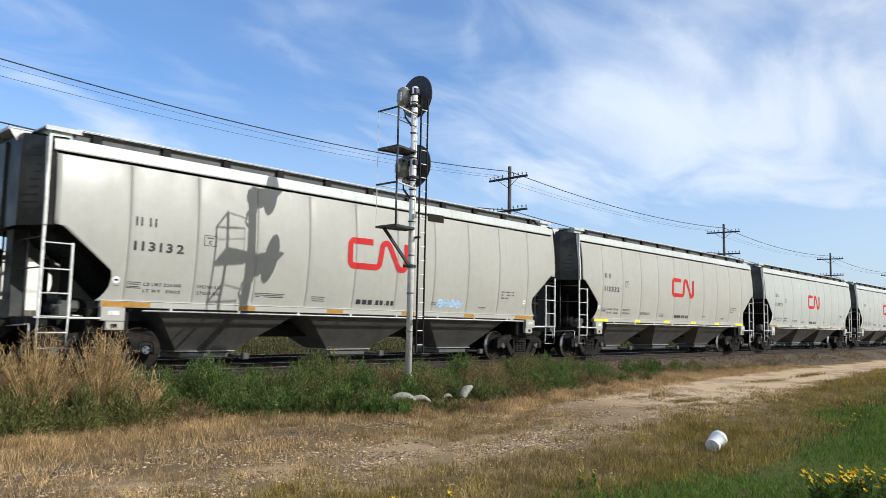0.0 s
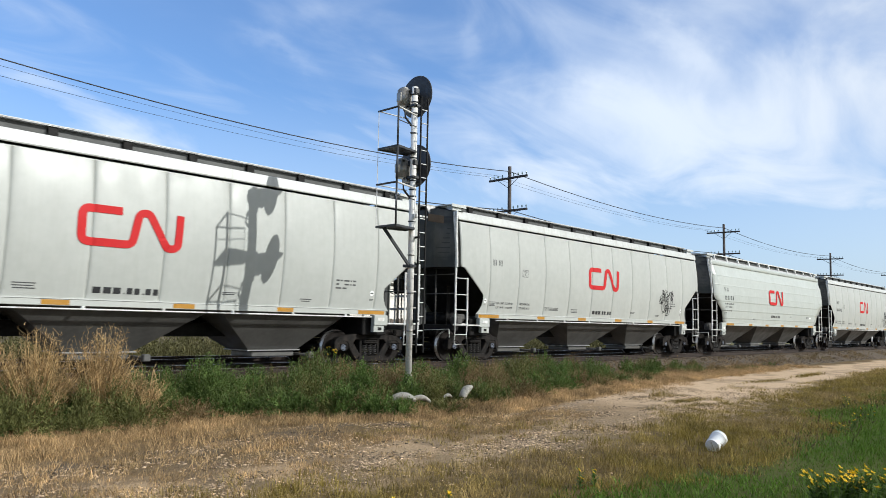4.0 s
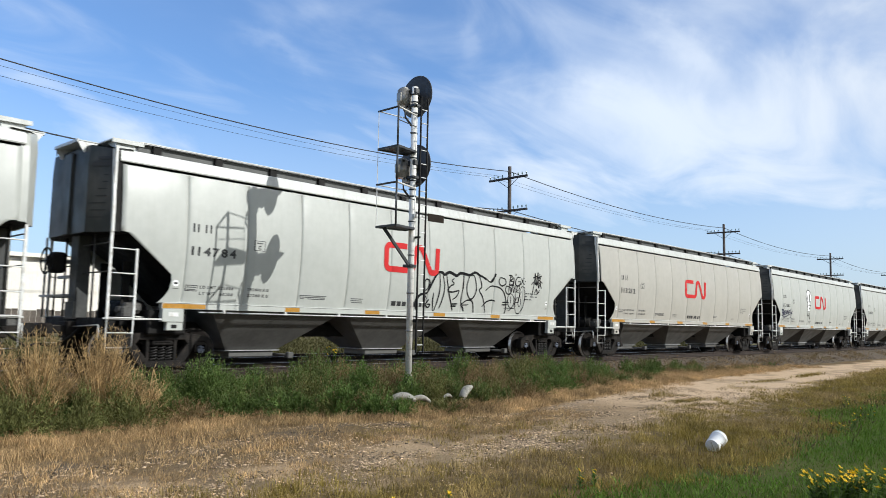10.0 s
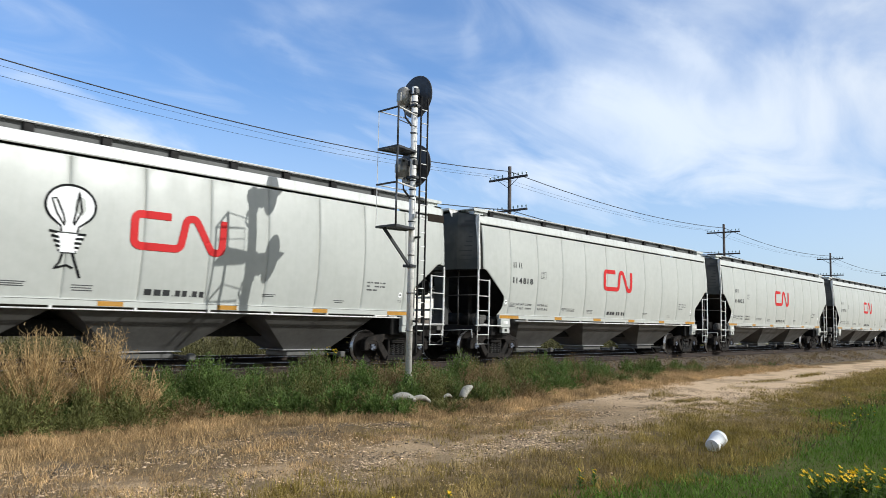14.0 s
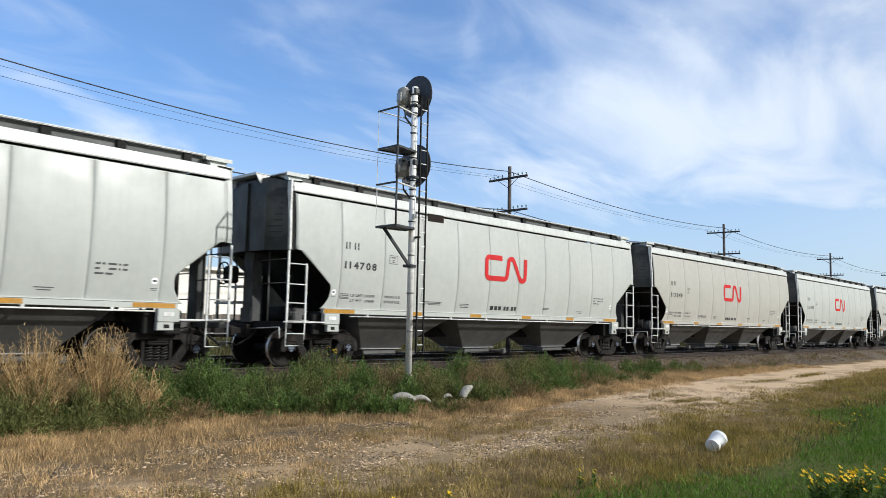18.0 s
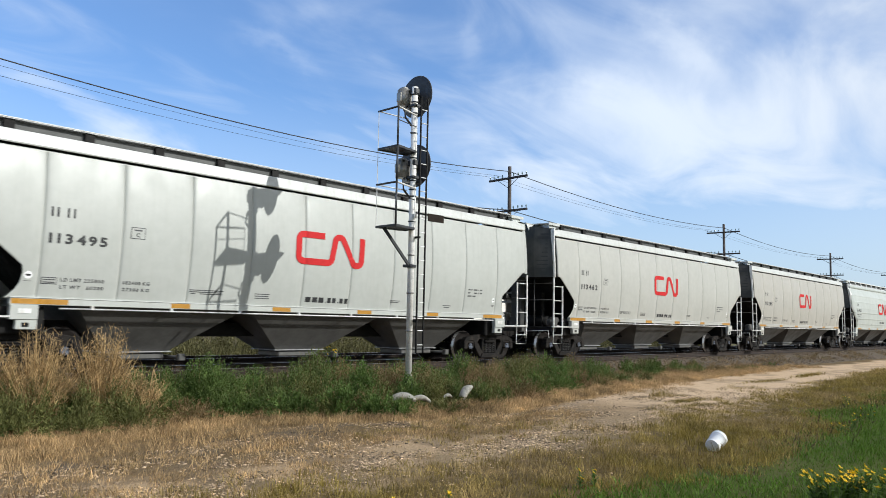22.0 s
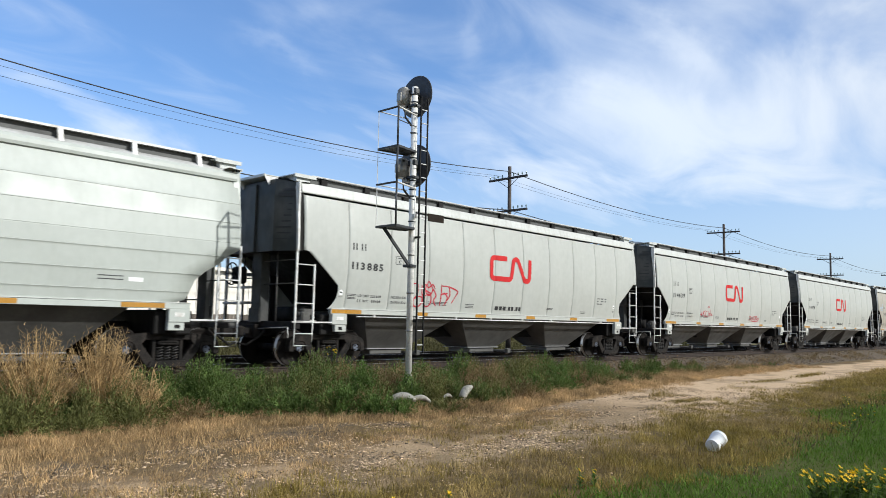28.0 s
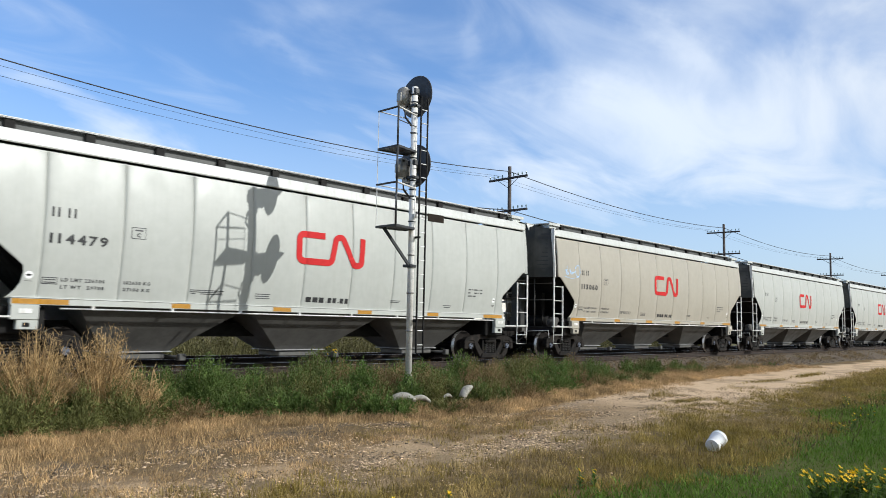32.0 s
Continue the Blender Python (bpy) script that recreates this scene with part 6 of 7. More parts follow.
def build_train():
    first = {}
    for i, (number, colour) in enumerate(FLEET):
        k = i - 1
        kind = 1 if number in ("115153", "114920") else 0
        m = pose(place(k, 0.0), TC, 0)
        if kind not in first:
            first[kind] = build_car(kind)
            first[kind].matrix_world = m
            CARS.append(first[kind])
        else:
            CARS.append(copy_thing(first[kind], m))
    for i, (number, colour) in enumerate(FLEET):
        k, car = i - 1, CARS[i]
        kind = 1 if number in ("115153", "114920") else 0
        for o in car.children_recursive:
            o.color = colour
        tone = {WARM: "warm grey", MID: "neutral pale grey", COOL: "pale cool grey", TAN: "faded tan grey", PALE: "near white grey"}[colour]
        car["label"] = (tone + " covered hopper railcar with curved vertically seamed sides") if kind == 0 else (tone + " covered hopper railcar with horizontal lapped side sheets")
        rnd = random.Random(100 + i)
        load = 226400 + 100 * rnd.randint(-9, 4)
        tare = 286000 - load
        markings(car, kind, number, str(load), str(tare), str(round(load * 0.4536 / 50) * 50), str(round(tare * 0.4536 / 50) * 50))
        reflectors(car, kind, YELLOW if number == "113332" else ORANGE)
    c = lambda k: CARS[k + 1]
    sprayed(c(0), SPRAY_SKY, 10.4, 1.62, 1.15, 0.34, ("0,20 10,80 22,60 14,20 4,40", "24,30 34,85 44,60 36,20 28,40", "48,20 54,80 64,70 60,30 50,36", "68,30 78,80 86,50 78,20 70,40", "90,20 100,75", "4,50 50,56 96,50"), 0.06, "faded pale blue sprayed tag")
    word = ("4,94 11,95 21,95", "13,94 11,83 8,71", "11,90 25,92 25,87 13,82 26,80 26,73 9,71", "34,90 32,81 30,71", "42,101 42,96", "68,92 53,92 42,83 43,73 57,70 68,76 68,81 55,81", "74,90 83,82 94,75", "91,92 81,82 70,73", "96,84 98,82", "6,70 23,71 34,70")
    loops = ("6,52 9,67 19,55 26,69 34,53 40,70 42,53", "49,53 51,70", "51,59 64,61 64,69 55,70 51,57 64,53", "94,67 83,71 74,65 68,54 72,42 81,31 79,20 72,18 64,28 68,45 79,58", "94,69 100,48 98,24 89,7 72,0 57,5 49,20", "17,49 6,41 8,27 19,16 30,14 40,23 40,37 30,47 17,49", "21,43 25,25", "49,28 53,39 64,39 68,30 49,27 53,16", "19,5 30,12 47,13", "45,54 47,36 45,18")
    for k, u, z, w, h in ((3, 12.66, 1.74, 0.86, 1.14), (5, 13.75, 1.58, 1.08, 1.34), (6, 12.33, 1.57, 0.94, 1.33)):
        sprayed(c(k), SPRAY_BLACK, u, z, w, h, word, 0.042, "dense black sprayed tag")
        sprayed(c(k), SPRAY_BLACK, u, z, w, h, loops, 0.030, "looped black sprayed tag")
    spikes = ("88,96 96,78 101,60", "100,98 95,80 92,62", "92,88 106,84 112,74", "84,74 98,70 110,62", "104,90 100,72 110,58", "86,62 100,58 108,48", "2,66 -12,58 -20,50", "-4,78 -12,66 -16,52", "4,54 -8,46 -16,44", "0,40 8,52 16,40", "-8,60 2,50 10,58",
              "44,30 50,12 58,22", "60,34 70,18 64,6 74,12")
    sprayed(c(3), SPRAY_BLACK, 12.66, 1.74, 0.95, 1.14, spikes, 0.040, "spiky black sprayed strokes")
    sprayed(c(6), SPRAY_BLACK, 8.0, 1.45, 4.8, 1.35, ("14,50 13,67 14,76 17,74 17,62 14,50", "13,39 13,34 14,28", "13,39 15,39 14,34 15,31 14,27", "16,37 16,33", "18,33 17,29 16,20 18,15 19,22 17,22", "25,90 26,60 25,34 23,8", "28,87 30,61 29,35 27,14", "31,90 34,51 38,20 41,-7", "21,48 21,28 22,8", "38,83 36,78 38,71 35,65 33,55 37,52 43,56 41,42 38,35", "47,92 47,65 46,35 49,13 51,-6", "46,23 51,35 56,34 58,18 59,-5"), 0.045, "black outlined graffiti letters")
    sprayed(c(6), SPRAY_BLACK, 8.0, 1.45, 4.8, 1.35, ("52,92 50,71 51,51 54,39 57,43 59,59 58,80 56,93 53,93", "61,94 63,81 64,68 62,60 66,44 69,19 70,-4", "66,22 70,34 75,39 79,37", "68,61 73,72 79,72 84,67 88,53 90,33 90,10 87,-3 82,-10", "82,95 81,83 84,75 88,81 87,92 82,95", "89,76 88,65 91,56 94,60 94,71 89,76", "67,91 71,83 74,83 77,94 78,102", "37,25 43,26", "37,20 42,21", "86,35 93,36", "86,29 92,30"), 0.045, "large black outlined graffiti lettering")
    sprayed(c(6), SPRAY_BLACK, 8.0, 1.45, 4.8, 1.35, ("16,46 11,43 8,35 7,22 9,8 12,-3 16,-9", "16,47 18,61 21,82 24,93 27,94 29,90 33,96 36,94 40,90 43,96 47,96 52,94 57,101 62,95 65,92 68,87", "78,103 76,92 73,83"), 0.085, "thick black upper outline of the graffiti")
    sprayed(c(6), SPRAY_BLACK, 13.56, 2.10, 0.68, 0.94, ("10,10 24,60 30,95 40,50 52,98 60,40 74,80", "0,50 20,62 44,52 60,70 90,60", "12,76 36,84 60,80 84,88", "30,20 44,36 56,20 70,34", "66,95 72,60 84,40"), 0.045, "dense black sprayed tag")
    sprayed(c(8), SPRAY_BLUE, 1.3, 1.9, 1.85, 0.62, ("0,88 5,81 13,81 19,89", "9,80 10,55 10,28", "10,76 17,82 16,63 10,53 19,51 17,32 9,26", "22,75 22,30", "22,100 22,93", "26,46 35,58 33,77 27,69 27,38 36,35", "38,35 39,74 44,47 49,80 52,40", "56,90 58,39", "63,77 62,40", "65,53 72,66 69,80 64,66 66,41 74,46", "86,97 77,84 76,64 83,48 84,20 80,8 76,20", "86,73 96,44", "97,75 86,40", "22,28 22,14 34,16 63,33"), 0.066, "dark blue sprayed tag under the number")
    bulb_picture(c(8))
    sprayed(c(17), SPRAY_RED, 3.70, 1.66, 1.92, 0.77, ("15,84 8,87 1,78 0,51 5,27 15,47 16,84", "15,47 9,26 10,5 18,0 25,13 26,34 19,39 10,30", "23,85 24,54 29,34 28,13", "38,100 31,70 39,46 46,67 38,100", "31,45 29,20 37,2 44,15 44,42 37,50 31,41", "31,66 45,51", "46,72 54,47 50,26 56,5", "64,91 65,49 64,6", "64,85 81,83 100,68 98,52 89,19", "70,60 79,40 73,7", "65,53 79,57", "81,83 84,51 79,29", "25,75 31,86 38,75 45,88 51,72"), 0.042, "looped dull red sprayed tag")
    sprayed(c(18), SPRAY_RED, 4.42, 1.68, 1.25, 0.62, (
        "0,30 12,32", "6,18 7,48", "18,18 22,66", "36,66 22,42 34,16", "56,60 44,58 38,34 46,16 58,24", "62,62 64,18 72,44 80,14 78,72", "84,32 100,30", "91,20 92,44", "52,92 60,98 68,92 60,86 52,92"), 0.03, "thin red sprayed tag")
    sprayed(c(18), SPRAY_RED, 10.15, 1.64, 1.3, 0.30, (
        "0,20 4,70 14,90 18,50 8,20 2,30", "16,40 26,80 34,60 28,20 18,30", "36,20 40,85 48,70 42,50 52,20", "54,85 62,80 58,20", "50,90 66,95", "66,20 68,90 78,80 72,55 80,35 68,18", "82,40 92,70 94,30 86,22", "96,20 100,75", "20,8 60,0 90,8"), 0.032, "red sprayed tag")
    scrawl(c(20), 0, SPRAY_SKY, 0.5, 3.0, 1.0, 0.5, 3, 71, 0.03, "faded pale blue sprayed tag")


build_train()


def settle():
    """Brings the heights of the cars to the rise of the plan; wheels stay round."""
    seen = set()
    for car in CARS:
        for o in car.children_recursive:
            if o.data is WHEELSET_ME:
                continue
            o.location.z *= RISE
            if o.data.name not in seen:
                seen.add(o.data.name)
                o.data.transform(Matrix.Diagonal((1, 1, RISE, 1)))


settle()


# ---- plants ----
def scatter(n, x0, x1, y0, y1, power=1.0):
    return x0 + (x1 - x0) * RNG.uniform(0, 1, n) ** power, RNG.uniform(y0, y1, n)


def grass(name, x, y, h, w, mat, label, lean=0.4, droop=0.25):
    pos = np.c_[x, y, on_ground(x, y) - 0.01]
    v, f = blades(pos, h, w, lean, droop)
    stuff_mesh(name, v, f, mat, label, "grass")


def tufts(n, per, x, y, spread):
    """Blade positions gathered in tufts round the given middles."""
    k = RNG.integers(0, n, n * per)
    return x[k] + RNG.normal(0, spread, n * per), y[k] + RNG.normal(0, spread, n * per), k


def verge_line(x):
    return np.interp(x, [3, 5.6, 6.75, 8.6, 10.3, 13, 15.2, 25, 40], [4.5, 4.1, 3.95, 3.9, 4.0, 4.22, 4.45, 5.75, 7.3])


def road_edge(x):
    """Near edge of the worn track."""
    return np.interp(x, [2, 4.3, 5.8, 8.2, 10.5, 13.6, 16.8, 21.4, 28, 38], [7.1, 6.5, 6.1, 5.95, 6.4, 6.9, 7.1, 7.4, 8.0, 9.0])


def build_grass():
    # green verge, dense before the camera and thinning out around it
    x, y = scatter(170000, 2.0, 36.0, -0.8, 7.4, 1.6)
    keep = y + wobble(x, y) * 0.45 < verge_line(x) + RNG.normal(0, 0.22, len(x))
    keep = keep & (RNG.uniform(0, 1, len(x)) < np.clip((x - 2.2) / 2.8, 0.05, 1) * np.clip((y + 0.8) / 2.2, 0.05, 1))
    x2, y2 = RNG.normal(6, 9, 60000), RNG.normal(-1, 4.5, 60000)
    far = (y2 + wobble(x2, y2) * 0.45 < verge_line(x2) - 0.3) & ((x2 < 3.0) | (y2 < 0.0) | (RNG.uniform(0, 1, len(x2)) < 0.3))
    x, y = np.concatenate([x[keep], x2[far]]), np.concatenate([y[keep], y2[far]])
    h = RNG.uniform(0.05, 0.15, len(x)) * (1 + 0.5 * wobble(x * 1.7, y * 1.7))
    grass("green_grass", x, y, h, RNG.uniform(0.006, 0.012, len(x)), GREEN_BLADE, "lush green verge grass", 1.3, 0.4)
    # brown olive sward between verge and track
    cx, cy = scatter(9500, -3.0, 40.0, 3.6, 9.4, 1.5)
    w = wobble(cx, cy)
    keep = (cy + 0.5 * w < road_edge(cx) + RNG.normal(0, 0.25, len(cx))) & (cy + 0.4 * w > verge_line(cx) - 0.25)
    stray = (cy > verge_line(cx)) & ((cx > 5.6) | (cy < 6.6)) & (RNG.uniform(-0.2, 1.4, len(cx)) < wobble(cx * 1.5, cy * 1.5) - 0.9 * (cx > 10.5))
    keep = keep | stray
    cx, cy = cx[keep], cy[keep]
    x, y, k = tufts(len(cx), 40, cx, cy, 0.095)
    h = (0.04 + 0.17 * RNG.uniform(0, 1, len(cx)) ** 1.6 * (1 + 0.6 * wobble(cx, cy)))[k] * RNG.uniform(0.5, 1.25, len(x))
    grass("olive_grass", x, y, h, RNG.uniform(0.004, 0.008, len(x)), OLIVE_BLADE, "short olive brown grass beside the worn track", 1.1, 0.4)
    # dry grass beyond the track
    cx, cy = scatter(10500, -4.0, 38.0, 6.6, 12.6, 1.35)
    yt = cy - bend(cx) + 0.5 * wobble(cx, cy)
    dens = np.interp(yt, [6.6, 7.4, 7.8, 8.55, 8.8, 9.35, 9.7, 11.8], [0.1, 0.2, 0.8, 0.85, 0.1, 0.12, 1.0, 1.0])
    dens = np.where((cx < 6.2) & (yt < 9.5), np.maximum(0.8 * dens, 0.48), dens) * np.where(cx > 12, np.interp(yt, [8.8, 9.8], [0.0, 1.0]), 1.0)
    keep = RNG.uniform(0, 1, len(cx)) < dens * (0.8 + 0.6 * wobble(cx * 1.3, cy * 1.3))
    cx, cy = cx[keep], cy[keep]
    x, y, k = tufts(len(cx), 36, cx, cy, 0.09)
    hh = (0.04 + 0.18 * RNG.uniform(0, 1, len(cx)) ** 1.6 * np.interp(cy - bend(cx), [7.5, 9.8], [0.6, 1.15]))[k] * RNG.uniform(0.4, 1.25, len(x))
    grass("dry_grass", x, y, hh, RNG.uniform(0.004, 0.008, len(x)), DRY_BLADE, "dry golden brown grass tufts", 1.3, 0.45)
    # taller mixed grass running into the weeds
    cx, cy = scatter(8000, -3.0, 34.0, -1.0, 0.55, 1.3)
    cy = cy + weed_front(cx)
    cx, cy = np.concatenate([cx, RNG.uniform(8.2, 10.7, 240)]), np.concatenate([cy, RNG.uniform(9.65, 10.0, 240)])
    x, y, k = tufts(len(cx), 24, cx, cy, 0.12)
    hh = (RNG.uniform(0.10, 0.32, len(cx)) * np.interp(cy - weed_front(cx), [-1.0, 0.1], [0.35, 1.0]))[k] * RNG.uniform(0.4, 1.2, len(x))
    grass("mixed_grass", x, y, hh, RNG.uniform(0.005, 0.009, len(x)), DRY_BLADE, "straw-coloured grass at the foot of the weeds", 0.9, 0.35)
    # low brown patches on the sandy track
    rows = np.array([(25.2, 9.4, 2.0, 0.14), (30.3, 9.6, 1.6, 0.22), (16.3, 8.05, 0.9, 0.11)])
    k = RNG.integers(0, len(rows), 2400)
    x, y = rows[k, 0] + RNG.normal(0, 0.5, len(k)) * rows[k, 2], rows[k, 1] + RNG.normal(0, 0.13, len(k))
    grass("track_tufts", x, y, rows[k, 3] * RNG.uniform(0.2, 0.7, len(k)), RNG.uniform(0.008, 0.016, len(k)), OLIVE_BLADE, "low brown patches of weed on the sandy track", 2.2, 0.4)
    # rough grass behind the track
    x, y = scatter(26000, 0.0, 60.0, 24.6, 30.0)
    grass("far_grass", x, y, RNG.uniform(0.5, 1.0, len(x)) * np.interp(y, [24.6, 26.0, 28.5], [0.5, 1.1, 1.75]), RNG.uniform(0.02, 0.045, len(x)), FAR_BLADE, "tall rough grass beyond the track", 0.5)


def weed_front(x):
    return np.interp(x, [-4, 1, 4, 6, 7, 8, 10, 11.5, 13, 17, 21, 30, 40], [12.6, 11.8, 11.7, 11.6, 11.2, 10.45, 10.2, 10.15, 10.6, 11.3, 11.9, 12.7, 13.3])


def weed_bushes():
    """Middles, radii, heights and tone of the single bushes that make up the mass."""
    rnd = random.Random(5)
    rows = []
    x = -3.0
    while x < 38.0:
        f = float(weed_front(x))
        y = f + rnd.uniform(0.0, 0.3)
        while y < 13.6:
            d = min(1.0, 0.5 + (y - f) / 1.6)
            top = float(np.interp(x, [-4, 1, 4.5, 6, 10, 17, 23, 30, 40], [0.5, 0.78, 0.80, 0.98, 0.98, 0.86, 0.66, 0.5, 0.38]))
            tone = 0.55 * noise.noise((x * 0.55, y * 0.9, 21.0)) + rnd.uniform(-0.35, 0.35) - 0.05 * min(1.0, max(0.0, (x - 6.5) / 3)) - (0.16 if 7.6 < x < 10.8 else 0.0) + (0.12 if x < 7 else 0.0) - 0.5 * (1 - d) - 0.008 * max(0, x - 10)
            rows.append((x + rnd.uniform(-0.3, 0.3), y + rnd.uniform(-0.2, 0.2), rnd.uniform(0.3, 0.62), top * d * rnd.uniform(0.55, 1.14), tone))
            y += rnd.uniform(0.5, 0.95)
        x += rnd.uniform(0.5, 0.8) * (1.0 if x < 18 else 1.5)
    rows = [r for r in rows if not (8.3 < r[0] < 11.2 and r[1] < 10.62)]
    rows += [(9.25, 10.72, 0.42, 0.74, -0.05), (9.85, 10.76, 0.42, 0.70, -0.3), (8.1, 10.3, 0.42, 0.52, 0.1), (7.55, 10.7, 0.45, 0.66, 0.2), (8.6, 10.75, 0.4, 0.62, -0.2),
             (10.6, 10.75, 0.4, 0.68, 0.1), (11.2, 10.5, 0.36, 0.56, 0.0), (9.55, 9.85, 0.34, 0.33, -0.3), (8.45, 9.95, 0.34, 0.36, 0.0), (10.0, 9.75, 0.3, 0.26, -0.4), (2.3, 11.6, 0.5, 0.6, -0.25), (3.2, 11.45, 0.45, 0.42, -0.2), (4.0, 11.5, 0.45, 0.5, -0.25), (1.6, 11.6, 0.5, 0.7, -0.2), (2.7, 11.9, 0.4, 0.85, -0.2), (3.3, 11.75, 0.3, 0.75, -0.25), (3.8, 11.8, 0.34, 0.8, -0.3), (2.2, 12.0, 0.4, 0.9, -0.2),
             (4.5, 12.6, 0.42, 0.85, 0.1), (5.0, 12.8, 0.42, 0.85, 0.0), (5.5, 12.7, 0.42, 0.9, 0.2), (4.7, 13.15, 0.38, 0.8, -0.1), (5.25, 13.2, 0.38, 0.82, 0.1)]
    return np.array(rows)


def shoots(name, x, y, base, top, leaves, leaf, wide, mat, label, splay=0.7):
    """Upright leafy shoots from base to top height, each with a plume of small leaves."""
    n = len(x)
    k = np.repeat(np.arange(n), leaves)
    t = RNG.uniform(0, 1, len(k)) ** 0.8
    a = RNG.uniform(0, 2 * np.pi, len(k))
    swing = RNG.normal(0, 0.12, (n, 2))[k] * t[:, None]
    ln = (top - base)[k]
    p = np.c_[x[k] + swing[:, 0], y[k] + swing[:, 1], GROUND_Z + base[k] + ln * t]
    out = np.c_[np.cos(a) * splay, np.sin(a) * splay, RNG.uniform(0.1, 1.1, len(k))]
    out /= np.linalg.norm(out, axis=1)[:, None]
    l = (leaf * RNG.uniform(0.5, 1.5, len(k)) * (1.15 - 0.6 * t))[:, None]
    side = np.cross(out, RNG.normal(0, 1, (len(k), 3)))
    side /= np.linalg.norm(side, axis=1)[:, None] + 1e-6
    wv = side * l * wide
    v = np.stack([p, p + out * l * 0.5 + wv, p + out * l, p + out * l * 0.5 - wv], 1).reshape(-1, 3)
    return stuff_mesh(name, v, np.arange(len(k) * 4).reshape(-1, 4), mat, label, "weeds")


def bushes(name, rows, mat, label, leaf=0.062, wide=0.2, shoots_each=115, leaves=28):
    """Rounded feathery bushes: shoots fan out from each root, with fine leaves over their outer part."""
    per = np.maximum(20, (shoots_each * (rows[:, 2] / 0.4) * (rows[:, 3] / 0.6) * np.interp(rows[:, 0], [0, 14, 38], [1.0, 0.85, 0.4]))).astype(int)
    k = np.repeat(np.arange(len(rows)), per)
    n = len(k)
    a, q = RNG.uniform(0, 2 * np.pi, n), RNG.uniform(0, 1, n) ** 0.6
    lump = 1 + 0.25 * np.sin(a * 3 + rows[k, 0] * 9) + 0.18 * np.sin(a * 5 + rows[k, 1] * 7)
    r, h = rows[k, 2] * lump, rows[k, 3]
    tip = np.c_[r * q * np.cos(a), r * q * np.sin(a), h * np.sqrt(np.maximum(1.03 - q ** 2, 0.03)) * RNG.uniform(0.72, 1.15, n)]
    root = np.c_[rows[k, 0], rows[k, 1], np.full(n, GROUND_Z)] + np.c_[RNG.normal(0, 0.05, (n, 2)), np.zeros(n)]
    j = np.repeat(np.arange(n), leaves)
    t = 0.28 + 0.72 * RNG.uniform(0, 1, len(j)) ** 0.7
    bow = np.c_[tip[j, :2] * (t ** 0.8)[:, None], tip[j, 2] * t ** 1.15]
    p = root[j] + bow + RNG.normal(0, 0.012, (len(j), 3))
    axis = tip[j] / (np.linalg.norm(tip[j], axis=1)[:, None] + 1e-6)
    out = axis * 0.9 + RNG.normal(0, 0.55, (len(j), 3)) + np.array([0, 0, 0.25])
    out /= np.linalg.norm(out, axis=1)[:, None]
    l = (leaf * RNG.uniform(0.5, 1.4, len(j)) * (1.2 - 0.55 * t))[:, None]
    side = np.cross(out, RNG.normal(0, 1, (len(j), 3)))
    side /= np.linalg.norm(side, axis=1)[:, None] + 1e-6
    wv = side * l * wide
    v = np.stack([p, p + out * l * 0.5 + wv, p + out * l, p + out * l * 0.5 - wv], 1).reshape(-1, 3)
    return stuff_mesh(name, v, np.arange(len(j) * 4).reshape(-1, 4), mat, label, "weeds")


